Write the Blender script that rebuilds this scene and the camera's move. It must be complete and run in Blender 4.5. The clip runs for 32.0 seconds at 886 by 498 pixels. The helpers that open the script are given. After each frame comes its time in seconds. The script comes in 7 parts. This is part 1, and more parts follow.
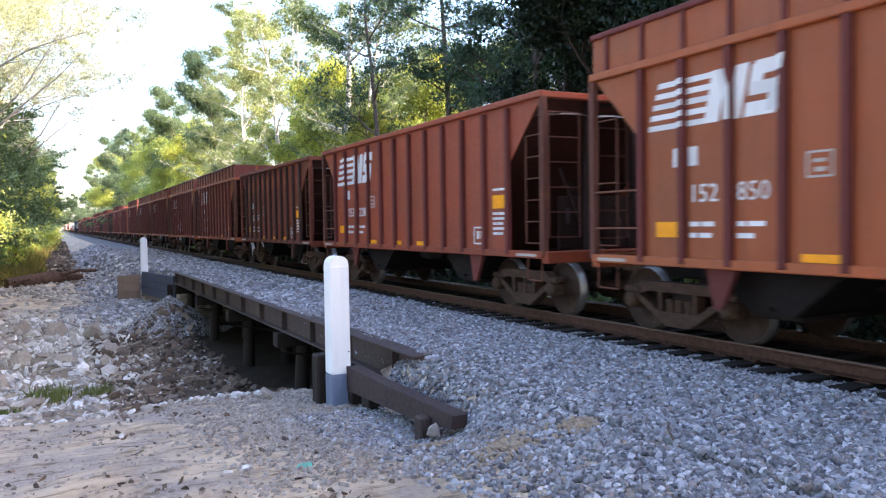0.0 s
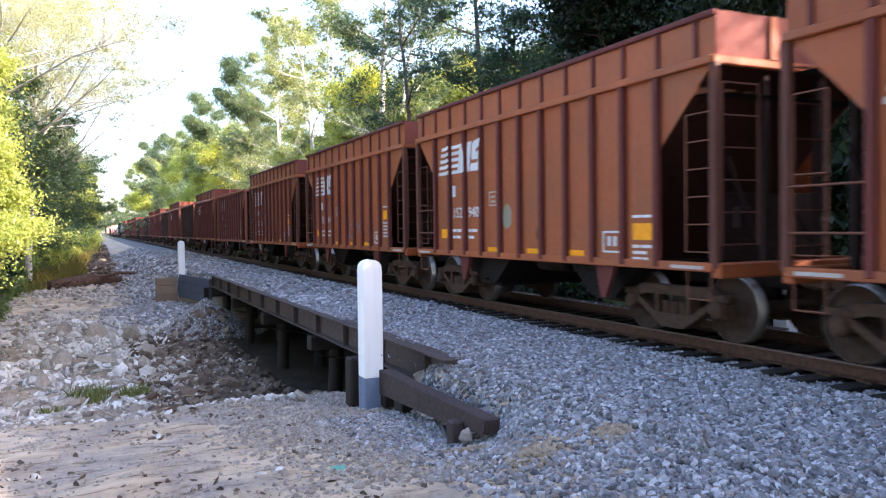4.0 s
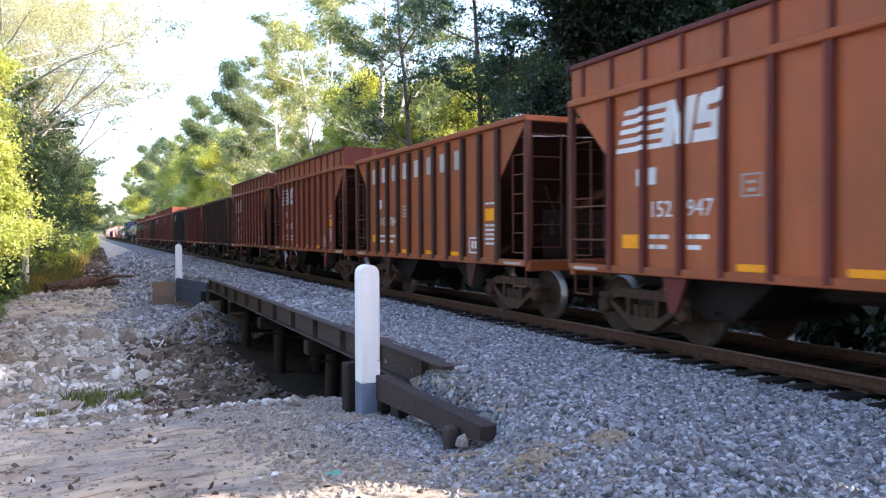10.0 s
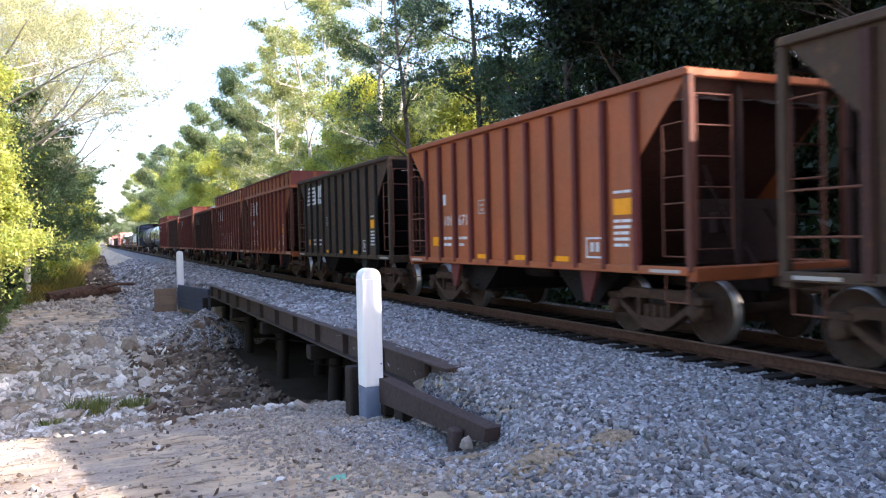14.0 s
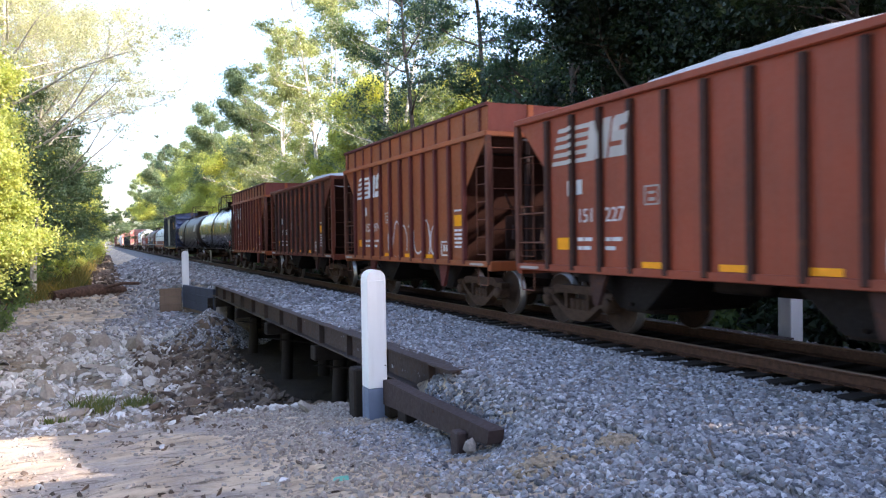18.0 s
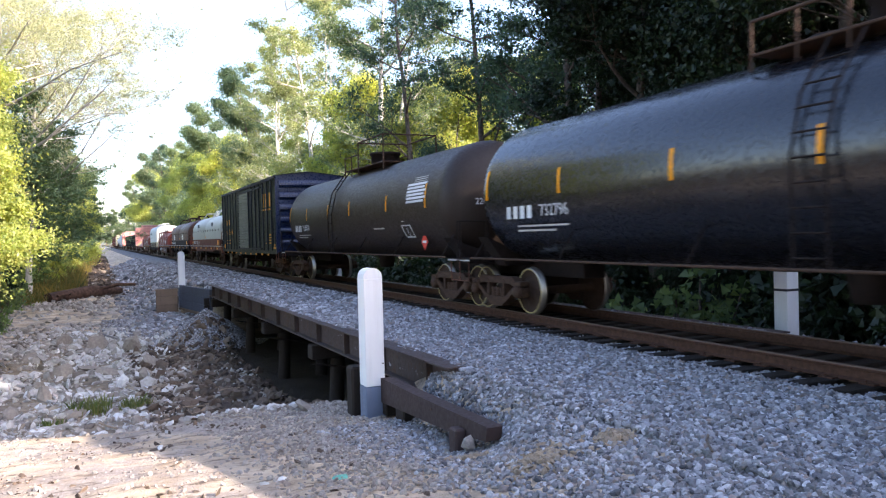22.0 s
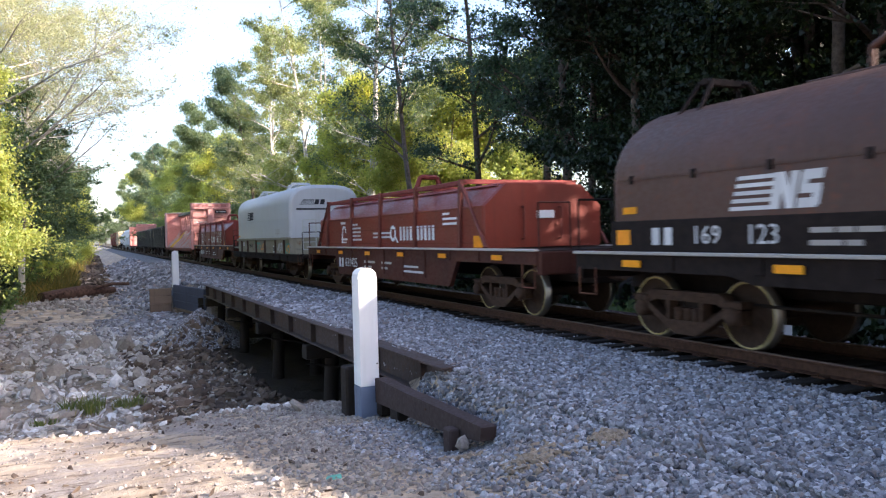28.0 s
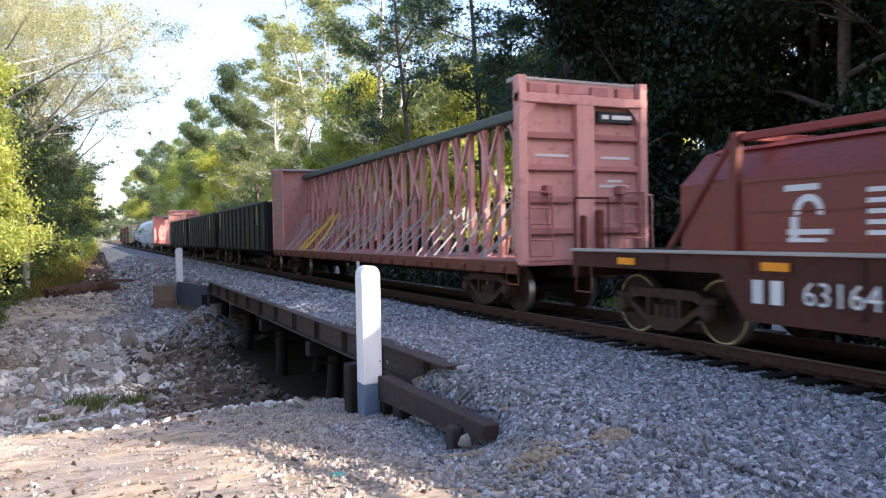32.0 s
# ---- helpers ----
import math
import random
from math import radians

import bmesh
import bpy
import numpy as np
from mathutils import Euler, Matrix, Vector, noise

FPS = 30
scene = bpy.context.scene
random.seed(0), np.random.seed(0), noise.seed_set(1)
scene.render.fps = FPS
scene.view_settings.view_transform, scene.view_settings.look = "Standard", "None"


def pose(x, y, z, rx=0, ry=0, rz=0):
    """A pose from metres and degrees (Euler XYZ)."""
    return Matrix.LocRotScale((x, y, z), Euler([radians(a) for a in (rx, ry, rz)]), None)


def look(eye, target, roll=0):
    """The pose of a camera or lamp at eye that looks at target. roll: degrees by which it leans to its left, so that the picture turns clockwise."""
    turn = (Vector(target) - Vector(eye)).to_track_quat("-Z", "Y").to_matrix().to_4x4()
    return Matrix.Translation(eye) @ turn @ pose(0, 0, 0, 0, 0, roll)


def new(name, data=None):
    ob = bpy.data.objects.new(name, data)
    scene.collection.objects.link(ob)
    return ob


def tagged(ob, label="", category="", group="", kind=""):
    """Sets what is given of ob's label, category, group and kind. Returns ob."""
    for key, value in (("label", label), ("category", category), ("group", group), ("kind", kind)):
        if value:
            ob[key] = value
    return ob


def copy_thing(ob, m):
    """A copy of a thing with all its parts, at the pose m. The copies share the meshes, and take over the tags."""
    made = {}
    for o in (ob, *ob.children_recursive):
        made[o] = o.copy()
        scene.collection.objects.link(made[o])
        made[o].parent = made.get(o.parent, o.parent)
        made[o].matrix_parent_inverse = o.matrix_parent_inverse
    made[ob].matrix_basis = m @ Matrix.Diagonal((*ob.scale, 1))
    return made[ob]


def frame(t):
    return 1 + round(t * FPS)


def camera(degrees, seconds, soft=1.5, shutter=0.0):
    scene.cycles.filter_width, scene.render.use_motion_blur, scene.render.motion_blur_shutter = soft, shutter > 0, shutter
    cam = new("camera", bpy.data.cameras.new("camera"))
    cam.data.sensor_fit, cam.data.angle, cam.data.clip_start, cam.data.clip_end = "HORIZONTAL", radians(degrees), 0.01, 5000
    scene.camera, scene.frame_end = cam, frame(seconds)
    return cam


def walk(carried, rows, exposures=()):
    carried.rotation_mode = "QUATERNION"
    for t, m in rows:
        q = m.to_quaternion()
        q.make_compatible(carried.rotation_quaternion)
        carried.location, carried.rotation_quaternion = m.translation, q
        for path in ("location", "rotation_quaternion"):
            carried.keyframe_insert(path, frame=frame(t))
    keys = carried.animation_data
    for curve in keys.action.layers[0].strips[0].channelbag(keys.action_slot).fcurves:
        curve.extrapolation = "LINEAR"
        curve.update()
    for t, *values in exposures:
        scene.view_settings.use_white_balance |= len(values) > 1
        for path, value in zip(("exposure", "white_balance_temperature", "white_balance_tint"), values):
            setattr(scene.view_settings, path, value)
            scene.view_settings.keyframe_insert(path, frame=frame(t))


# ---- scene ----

# World: metres; z = 0 at the rail head, x = 0 on the track's centre line, y along the track away from the camera.
cam = camera(60.5, 32.0, soft=1.2, shutter=0.22)
EXPOSURE, KELVIN, TINT, SKY, SUN = 2.27, 6250, 20, 0.15, 3.6
PATH = [
    (0, pose(-8.63, 0, 1.61, 88.05, 0.89, -27.19)),
    (0.5, pose(-8.63, 0, 1.61, 87.76, 1.32, -26.94)),
    (1, pose(-8.63, 0, 1.61, 87.75, 1.32, -26.49)),
    (1.5, pose(-8.63, 0, 1.61, 88.00, 0.76, -25.64)),
    (2, pose(-8.63, 0, 1.61, 87.95, 0.54, -25.80)),
    (2.5, pose(-8.63, 0, 1.61, 88.27, 0.86, -25.31)),
    (3, pose(-8.63, 0, 1.61, 88.70, 1.83, -24.21)),
    (3.5, pose(-8.63, 0, 1.61, 87.82, 1.12, -24.69)),
    (4, pose(-8.63, 0, 1.61, 88.41, 0.75, -24.70)),
    (4.5, pose(-8.63, 0, 1.61, 88.84, 0.41, -24.83)),
    (6.5, pose(-8.63, 0, 1.61, 88.82, 0.77, -25.72)),
    (7, pose(-8.63, 0, 1.61, 88.58, 0.29, -25.44)),
    (7.5, pose(-8.63, 0, 1.61, 88.66, 0.55, -25.39)),
    (8, pose(-8.63, 0, 1.61, 88.79, 0.78, -25.13)),
    (8.5, pose(-8.63, 0, 1.61, 88.88, 0.78, -25.36)),
    (9, pose(-8.63, 0, 1.61, 88.95, 0.79, -25.16)),
    (9.5, pose(-8.63, 0, 1.61, 88.86, 0.51, -25.13)),
    (10, pose(-8.63, 0, 1.61, 88.83, 0.30, -24.86)),
    (10.5, pose(-8.63, 0, 1.61, 88.90, 1.36, -24.78)),
    (11, pose(-8.63, 0, 1.61, 89.09, 1.73, -24.95)),
    (11.5, pose(-8.63, 0, 1.61, 89.10, 1.92, -24.96)),
    (12, pose(-8.63, 0, 1.61, 88.88, 1.76, -24.67)),
    (12.5, pose(-8.63, 0, 1.61, 88.76, 1.63, -24.81)),
    (13, pose(-8.63, 0, 1.61, 88.82, 1.41, -24.84)),
    (13.5, pose(-8.63, 0, 1.61, 89.04, 1.57, -24.82)),
    (14, pose(-8.63, 0, 1.61, 88.99, 1.33, -24.81)),
    (14.5, pose(-8.63, 0, 1.61, 89.08, 1.37, -24.50)),
    (16.5, pose(-8.63, 0, 1.61, 89.21, 0.98, -24.47)),
    (17, pose(-8.63, 0, 1.61, 89.06, 1.12, -24.65)),
    (17.5, pose(-8.63, 0, 1.61, 89.16, 0.93, -24.49)),
    (18, pose(-8.63, 0, 1.61, 89.15, 0.87, -24.43)),
    (18.5, pose(-8.63, 0, 1.61, 89.11, 0.91, -24.46)),
    (19, pose(-8.63, 0, 1.61, 89.20, 0.93, -24.74)),
    (19.5, pose(-8.63, 0, 1.61, 89.35, 1.30, -24.85)),
    (20, pose(-8.63, 0, 1.61, 89.53, 1.23, -24.92)),
    (20.5, pose(-8.63, 0, 1.61, 89.22, 1.31, -24.73)),
    (21, pose(-8.63, 0, 1.61, 88.96, 1.29, -24.75)),
    (21.5, pose(-8.63, 0, 1.61, 88.94, 1.44, -24.55)),
    (22, pose(-8.63, 0, 1.61, 88.96, 1.48, -24.72)),
    (22.5, pose(-8.63, 0, 1.61, 89.07, 1.56, -24.78)),
    (23, pose(-8.63, 0, 1.61, 89.31, 1.68, -24.84)),
    (23.5, pose(-8.63, 0, 1.61, 89.44, 1.32, -24.84)),
    (24, pose(-8.63, 0, 1.61, 89.41, 1.23, -24.91)),
    (24.5, pose(-8.63, 0, 1.61, 89.47, 1.36, -24.87)),
    (25, pose(-8.63, 0, 1.61, 89.46, 1.20, -25.24)),
    (25.5, pose(-8.63, 0, 1.61, 89.21, 1.52, -25.15)),
    (27.5, pose(-8.63, 0, 1.61, 89.03, 1.15, -25.30)),
    (28, pose(-8.63, 0, 1.61, 88.95, 1.37, -25.13)),
    (28.5, pose(-8.63, 0, 1.61, 88.80, 1.35, -25.33)),
    (29, pose(-8.63, 0, 1.61, 88.78, 1.36, -25.07)),
    (29.5, pose(-8.63, 0, 1.61, 88.85, 1.25, -25.21)),
    (30, pose(-8.63, 0, 1.61, 88.87, 0.89, -25.25)),
    (30.5, pose(-8.63, 0, 1.61, 88.69, 0.95, -24.94)),
    (31, pose(-8.63, 0, 1.61, 88.73, 0.99, -24.89)),
    (31.5, pose(-8.63, 0, 1.61, 88.83, 0.97, -24.87)),
    (32, pose(-8.63, 0, 1.61, 88.82, 1.10, -24.86)),
]

LIGHTING = ((0, 0.25), (4, 0.25), (8, 0.16), (12, 0.04), (21, 0.0), (25, -0.06), (28, -0.38), (29, -0.36), (30, -0.22), (31, -0.5), (32, -0.45))   # the lens stops down a little
walk(cam, PATH, [(t, EXPOSURE + d, KELVIN, TINT) for t, d in LIGHTING])

# ---- daylight ----
SUN_AZIMUTH, SUN_HEIGHT = 133.5, 25.5   # degrees clockwise from the track's direction; above the horizon
world = bpy.data.worlds.new("daylight")
scene.world = world
world.use_nodes = True
wn = world.node_tree.nodes
sky = wn.new("ShaderNodeTexSky")
sky.sky_type, sky.sun_disc = "NISHITA", False
sky.sun_elevation, sky.sun_rotation = radians(SUN_HEIGHT), radians(SUN_AZIMUTH)
sky.air_density, sky.dust_density, sky.ozone_density = 1.0, 2.0, 1.0
wn["Background"].inputs["Strength"].default_value = SKY
world.node_tree.links.new(sky.outputs["Color"], wn["Background"].inputs["Color"])

sun = new("sun", bpy.data.lights.new("sun", "SUN"))
sun.data.energy, sun.data.angle, sun.data.color = SUN, radians(0.55), (1.0, 0.90, 0.74)
az, el = radians(SUN_AZIMUTH), radians(SUN_HEIGHT)
toward_sun = Vector((math.sin(az) * math.cos(el), math.cos(az) * math.cos(el), math.sin(el)))
sun.matrix_world = look(toward_sun * 50, (0, 0, 0))


# ---- materials ----
def shader(name, rough=0.7, metal=0.0, spec=0.4):
    m = bpy.data.materials.new(name)
    m.use_nodes = True
    n, l = m.node_tree.nodes, m.node_tree.links
    b = n["Principled BSDF"]
    b.inputs["Roughness"].default_value, b.inputs["Metallic"].default_value = rough, metal
    b.inputs["Specular IOR Level"].default_value = spec
    return m, n, l, b


def coords(n, l, scale=(1, 1, 1), source="Object"):
    tc, mp = n.new("ShaderNodeTexCoord"), n.new("ShaderNodeMapping")
    mp.inputs["Scale"].default_value = scale
    l.new(tc.outputs[source], mp.inputs["Vector"])
    return mp.outputs["Vector"]


def noise_tex(n, l, vec, scale, detail=4, rough=0.6):
    t = n.new("ShaderNodeTexNoise")
    t.inputs["Scale"].default_value, t.inputs["Detail"].default_value = scale, detail
    t.inputs["Roughness"].default_value = rough
    if vec is not None:
        l.new(vec, t.inputs["Vector"])
    return t.outputs["Fac"]


def ramp(n, l, fac, stops):
    r = n.new("ShaderNodeValToRGB")
    e = r.color_ramp.elements
    while len(e) < len(stops):
        e.new(0.5)
    for k, (p, c) in zip(e, stops):
        k.position, k.color = p, (*c, 1) if len(c) == 3 else c
    l.new(fac, r.inputs["Fac"])
    return r.outputs["Color"]


def mixed(n, l, fac, a, b, mode="MIX"):
    x = n.new("ShaderNodeMix")
    x.data_type, x.blend_type = "RGBA", mode
    for sock, v in ((x.inputs[0], fac), (x.inputs[6], a), (x.inputs[7], b)):
        if isinstance(v, (int, float)):
            sock.default_value = v
        elif isinstance(v, tuple):
            sock.default_value = (*v, 1)
        else:
            l.new(v, sock)
    return x.outputs[2]


def bumped(n, l, b, fac, strength=0.3, dist=0.02):
    k = n.new("ShaderNodeBump")
    k.inputs["Strength"].default_value, k.inputs["Distance"].default_value = strength, dist
    l.new(fac, k.inputs["Height"])
    l.new(k.outputs["Normal"], b.inputs["Normal"])


def paint(name, base, grime=(0.06, 0.04, 0.03), amount=0.5, rough=0.55, rust=None, streak=True, metal=0.0, grain=18, fade=None, spec=0.25):
    """Weathered paint on steel or wood: patches, streaks that run down, fine grain."""
    m, n, l, b = shader(name, rough, metal, spec)
    vec = coords(n, l)
    big = noise_tex(n, l, vec, 0.9, 5, 0.65)
    run = noise_tex(n, l, coords(n, l, (5.0, 5.0, 0.35)), 1.6, 5, 0.7) if streak else noise_tex(n, l, vec, 3.0, 5)
    col = mixed(n, l, ramp(n, l, big, [(0.38, (0, 0, 0)), (0.72, (amount, amount, amount))]), base, tuple(0.55 * c + 0.45 * g for c, g in zip(base, grime)))
    col = mixed(n, l, ramp(n, l, run, [(0.5, (0, 0, 0)), (0.78, (amount, amount, amount))]), col, grime)
    if fade:
        dull = noise_tex(n, l, coords(n, l, (1.0, 0.55, 0.8)), 0.75, 4, 0.6)
        col = mixed(n, l, ramp(n, l, dull, [(0.36, (0, 0, 0)), (0.66, (0.8, 0.8, 0.8))]), col, fade)
    if rust:
        spots = noise_tex(n, l, vec, 4.5, 6, 0.75)
        col = mixed(n, l, ramp(n, l, spots, [(0.56, (0, 0, 0)), (0.68, (0.85, 0.85, 0.85))]), col, rust)
    info = n.new("ShaderNodeObjectInfo")
    shade = ramp(n, l, info.outputs["Random"], [(0.0, (0.76, 0.76, 0.76)), (1.0, (1.0, 1.0, 1.0))])
    col = mixed(n, l, 1.0, col, shade, "MULTIPLY")
    l.new(col, b.inputs["Base Color"])
    fine = noise_tex(n, l, vec, grain, 4)
    l.new(ramp(n, l, fine, [(0.3, (rough - 0.12,) * 3), (0.7, (min(1, rough + 0.2),) * 3)]), b.inputs["Roughness"])
    bumped(n, l, b, fine, 0.12 if rough > 0.45 else 0.02, 0.01)
    return m


def plain(name, base, rough=0.6, metal=0.0, vary=0.25, scale=8.0, bump=0.15):
    m, n, l, b = shader(name, rough, metal, 0.22)
    vec = coords(n, l)
    f = noise_tex(n, l, vec, scale, 5, 0.65)
    lo, hi = tuple(c * (1 - vary) for c in base), tuple(min(1, c * (1 + vary)) for c in base)
    l.new(ramp(n, l, f, [(0.3, lo), (0.7, hi)]), b.inputs["Base Color"])
    bumped(n, l, b, noise_tex(n, l, vec, scale * 4, 4), bump, 0.01)
    return m


def stone(name, colours, rough=0.9, grain=40):
    """Loose stones: each piece takes its own tone."""
    m, n, l, b = shader(name, rough, 0.0, 0.25)
    g = n.new("ShaderNodeNewGeometry")
    k = max(1, len(colours) - 1)
    col = ramp(n, l, g.outputs["Random Per Island"], [(i / k, c) for i, c in enumerate(colours)])
    f = noise_tex(n, l, coords(n, l), grain, 4)
    col = mixed(n, l, 1.0, col, ramp(n, l, f, [(0.25, (0.7, 0.7, 0.7)), (0.75, (1.2, 1.2, 1.2))]), "MULTIPLY")
    l.new(col, b.inputs["Base Color"])
    bumped(n, l, b, f, 0.4, 0.01)
    return m


def leaves(name, colours, translucence=0.45):
    m, n, l, b = shader(name, 0.45, 0.0, 0.4)
    g = n.new("ShaderNodeNewGeometry")
    k = max(1, len(colours) - 1)
    col = ramp(n, l, g.outputs["Random Per Island"], [(i / k, c) for i, c in enumerate(colours)])
    patch = noise_tex(n, l, coords(n, l), 0.35, 3)
    col = mixed(n, l, 1.0, col, ramp(n, l, patch, [(0.3, (0.75, 0.8, 0.8)), (0.7, (1.2, 1.15, 0.95))]), "MULTIPLY")
    info = n.new("ShaderNodeObjectInfo")
    col = mixed(n, l, 1.0, col, ramp(n, l, info.outputs["Random"], [(0.0, (0.8, 0.85, 0.9)), (1.0, (1.15, 1.1, 0.9))]), "MULTIPLY")
    l.new(col, b.inputs["Base Color"])
    tr, mx = n.new("ShaderNodeBsdfTranslucent"), n.new("ShaderNodeMixShader")
    l.new(mixed(n, l, 1.0, col, (1.38, 1.30, 0.78), "MULTIPLY"), tr.inputs["Color"])
    mx.inputs["Fac"].default_value = translucence
    l.new(b.outputs["BSDF"], mx.inputs[1])
    l.new(tr.outputs["BSDF"], mx.inputs[2])
    l.new(mx.outputs["Shader"], n["Material Output"].inputs["Surface"])
    return m


def ground_material():
    """Sandy track, grey gravel and leaf litter, mixed by broad patches and by distance from the rails."""
    m, n, l, b = shader("ground_soil", 0.95, 0.0, 0.15)
    vec = coords(n, l)
    sep = n.new("ShaderNodeSeparateXYZ")
    l.new(vec, sep.inputs["Vector"])
    sand = ramp(n, l, noise_tex(n, l, vec, 1.3, 6, 0.65), [(0.3, (0.32, 0.24, 0.17)), (0.52, (0.55, 0.43, 0.31)), (0.75, (0.72, 0.60, 0.46))])
    gravel = ramp(n, l, noise_tex(n, l, vec, 22, 4, 0.7), [(0.3, (0.16, 0.14, 0.13)), (0.5, (0.30, 0.27, 0.26)), (0.75, (0.46, 0.43, 0.42))])
    soil = ramp(n, l, noise_tex(n, l, vec, 5, 5, 0.7), [(0.3, (0.05, 0.037, 0.026)), (0.7, (0.15, 0.105, 0.07))])
    patch = noise_tex(n, l, vec, 0.55, 4, 0.7)
    col = mixed(n, l, ramp(n, l, patch, [(0.46, (0, 0, 0)), (0.60, (0.75, 0.75, 0.75))]), sand, gravel)
    spots = noise_tex(n, l, coords(n, l, (0.8, 2.2, 1.0)), 2.4, 6, 0.72)
    col = mixed(n, l, ramp(n, l, spots, [(0.53, (0, 0, 0)), (0.64, (0.8, 0.8, 0.8))]), col, soil)

    def band(sock, lo, hi):
        r = n.new("ShaderNodeMapRange")
        r.interpolation_type = "SMOOTHSTEP"
        l.new(sock, r.inputs["Value"])
        r.inputs["From Min"].default_value, r.inputs["From Max"].default_value = lo, hi
        return r.outputs["Result"]

    woods = n.new("ShaderNodeMath")
    woods.operation = "MAXIMUM"
    l.new(band(sep.outputs["X"], 1.9, 2.6), woods.inputs[0])
    l.new(band(sep.outputs["X"], -13.5, -17.0), woods.inputs[1])
    litter = ramp(n, l, noise_tex(n, l, vec, 3.5, 6, 0.7), [(0.3, (0.035, 0.03, 0.018)), (0.6, (0.10, 0.075, 0.045)), (0.8, (0.09, 0.10, 0.035))])
    col = mixed(n, l, woods.outputs[0], col, litter)
    # creek mud under the bridge, wet and dark, deepened by the bridge's painted shade
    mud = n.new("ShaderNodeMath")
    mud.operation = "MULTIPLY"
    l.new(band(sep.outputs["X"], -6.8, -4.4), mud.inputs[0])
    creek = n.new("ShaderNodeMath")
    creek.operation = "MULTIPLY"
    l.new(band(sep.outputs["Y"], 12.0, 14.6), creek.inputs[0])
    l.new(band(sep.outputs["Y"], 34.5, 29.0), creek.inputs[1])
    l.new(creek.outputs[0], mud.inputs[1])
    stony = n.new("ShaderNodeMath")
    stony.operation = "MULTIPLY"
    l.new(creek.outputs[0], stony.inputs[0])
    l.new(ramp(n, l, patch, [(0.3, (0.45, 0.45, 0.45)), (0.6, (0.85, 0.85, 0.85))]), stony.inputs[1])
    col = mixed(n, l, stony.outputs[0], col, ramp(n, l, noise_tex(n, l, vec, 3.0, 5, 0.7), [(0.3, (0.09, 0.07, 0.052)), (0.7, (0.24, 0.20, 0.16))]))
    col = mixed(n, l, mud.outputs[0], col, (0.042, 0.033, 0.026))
    l.new(col, b.inputs["Base Color"])
    bumped(n, l, b, noise_tex(n, l, vec, 11, 7, 0.75), 0.9, 0.06)
    return m


def ballast_material():
    """Crushed stone, browned by oil, brake dust and painted train shade between the rails."""
    m, n, l, b = shader("ballast_bed", 0.95, 0.0, 0.2)
    vec = coords(n, l)
    sep = n.new("ShaderNodeSeparateXYZ")
    l.new(vec, sep.inputs["Vector"])
    f = noise_tex(n, l, vec, 26, 5, 0.65)
    col = ramp(n, l, f, [(0.3, (0.07, 0.066, 0.066)), (0.7, (0.26, 0.25, 0.25))])
    oily_shade = ramp(n, l, f, [(0.3, (0.010, 0.0075, 0.006)), (0.7, (0.038, 0.028, 0.023))])
    dist = n.new("ShaderNodeMath")
    dist.operation = "ABSOLUTE"
    l.new(sep.outputs["X"], dist.inputs[0])
    r = n.new("ShaderNodeMapRange")
    r.interpolation_type = "SMOOTHSTEP"
    l.new(dist.outputs[0], r.inputs["Value"])
    r.inputs["From Min"].default_value, r.inputs["From Max"].default_value = 1.75, 1.0
    l.new(mixed(n, l, r.outputs["Result"], col, oily_shade), b.inputs["Base Color"])
    bumped(n, l, b, noise_tex(n, l, vec, 100, 4), 0.9, 0.01)
    return m


M = {}
M["ground"] = ground_material()
M["ballast_bed"] = ballast_material()
M["ballast"] = stone("ballast_stone", [(0.07, 0.07, 0.08), (0.21, 0.215, 0.225), (0.32, 0.32, 0.345), (0.15, 0.14, 0.14), (0.50, 0.50, 0.53), (0.25, 0.245, 0.26), (0.105, 0.10, 0.11), (0.29, 0.24, 0.215)])
M["gravel"] = stone("gravel_stone", [(0.17, 0.145, 0.13), (0.32, 0.285, 0.25), (0.25, 0.21, 0.185), (0.40, 0.365, 0.33), (0.20, 0.165, 0.14)])
M["rubble"] = stone("rubble_stone", [(0.16, 0.13, 0.11), (0.34, 0.30, 0.26), (0.50, 0.46, 0.42), (0.26, 0.22, 0.18), (0.40, 0.37, 0.34), (0.14, 0.11, 0.09)], 0.9, 12)
M["slab"] = stone("slab_stone", [(0.30, 0.265, 0.235), (0.58, 0.56, 0.54), (0.40, 0.37, 0.34), (0.68, 0.67, 0.66), (0.22, 0.18, 0.145), (0.50, 0.47, 0.44)], 0.9, 12)
M["clod"] = stone("sandy_clod", [(0.22, 0.165, 0.115), (0.35, 0.27, 0.19), (0.28, 0.21, 0.15), (0.27, 0.235, 0.20)], 0.95, 30)
M["rail"] = plain("rail_rust", (0.070, 0.034, 0.021), 0.8, 0.1, 0.35, 14)
M["rail_head"] = plain("rail_head_steel", (0.115, 0.075, 0.055), 0.5, 0.4, 0.15, 20)
M["tie"] = plain("creosoted_timber", (0.022, 0.018, 0.016), 0.9, 0, 0.4, 10, 0.5)
M["girder"] = paint("girder_steel", (0.075, 0.055, 0.05), (0.03, 0.022, 0.02), 0.6, 0.75, (0.10, 0.05, 0.03))
M["wing"] = paint("wing_timber", (0.072, 0.049, 0.046), (0.03, 0.022, 0.021), 0.6, 0.8, None)
M["timber"] = paint("dark_timber", (0.030, 0.022, 0.018), (0.018, 0.014, 0.012), 0.6, 0.9, None)
M["grey_blue"] = paint("grey_blue_paint", (0.17, 0.21, 0.30), (0.10, 0.10, 0.12), 0.5, 0.7, None)
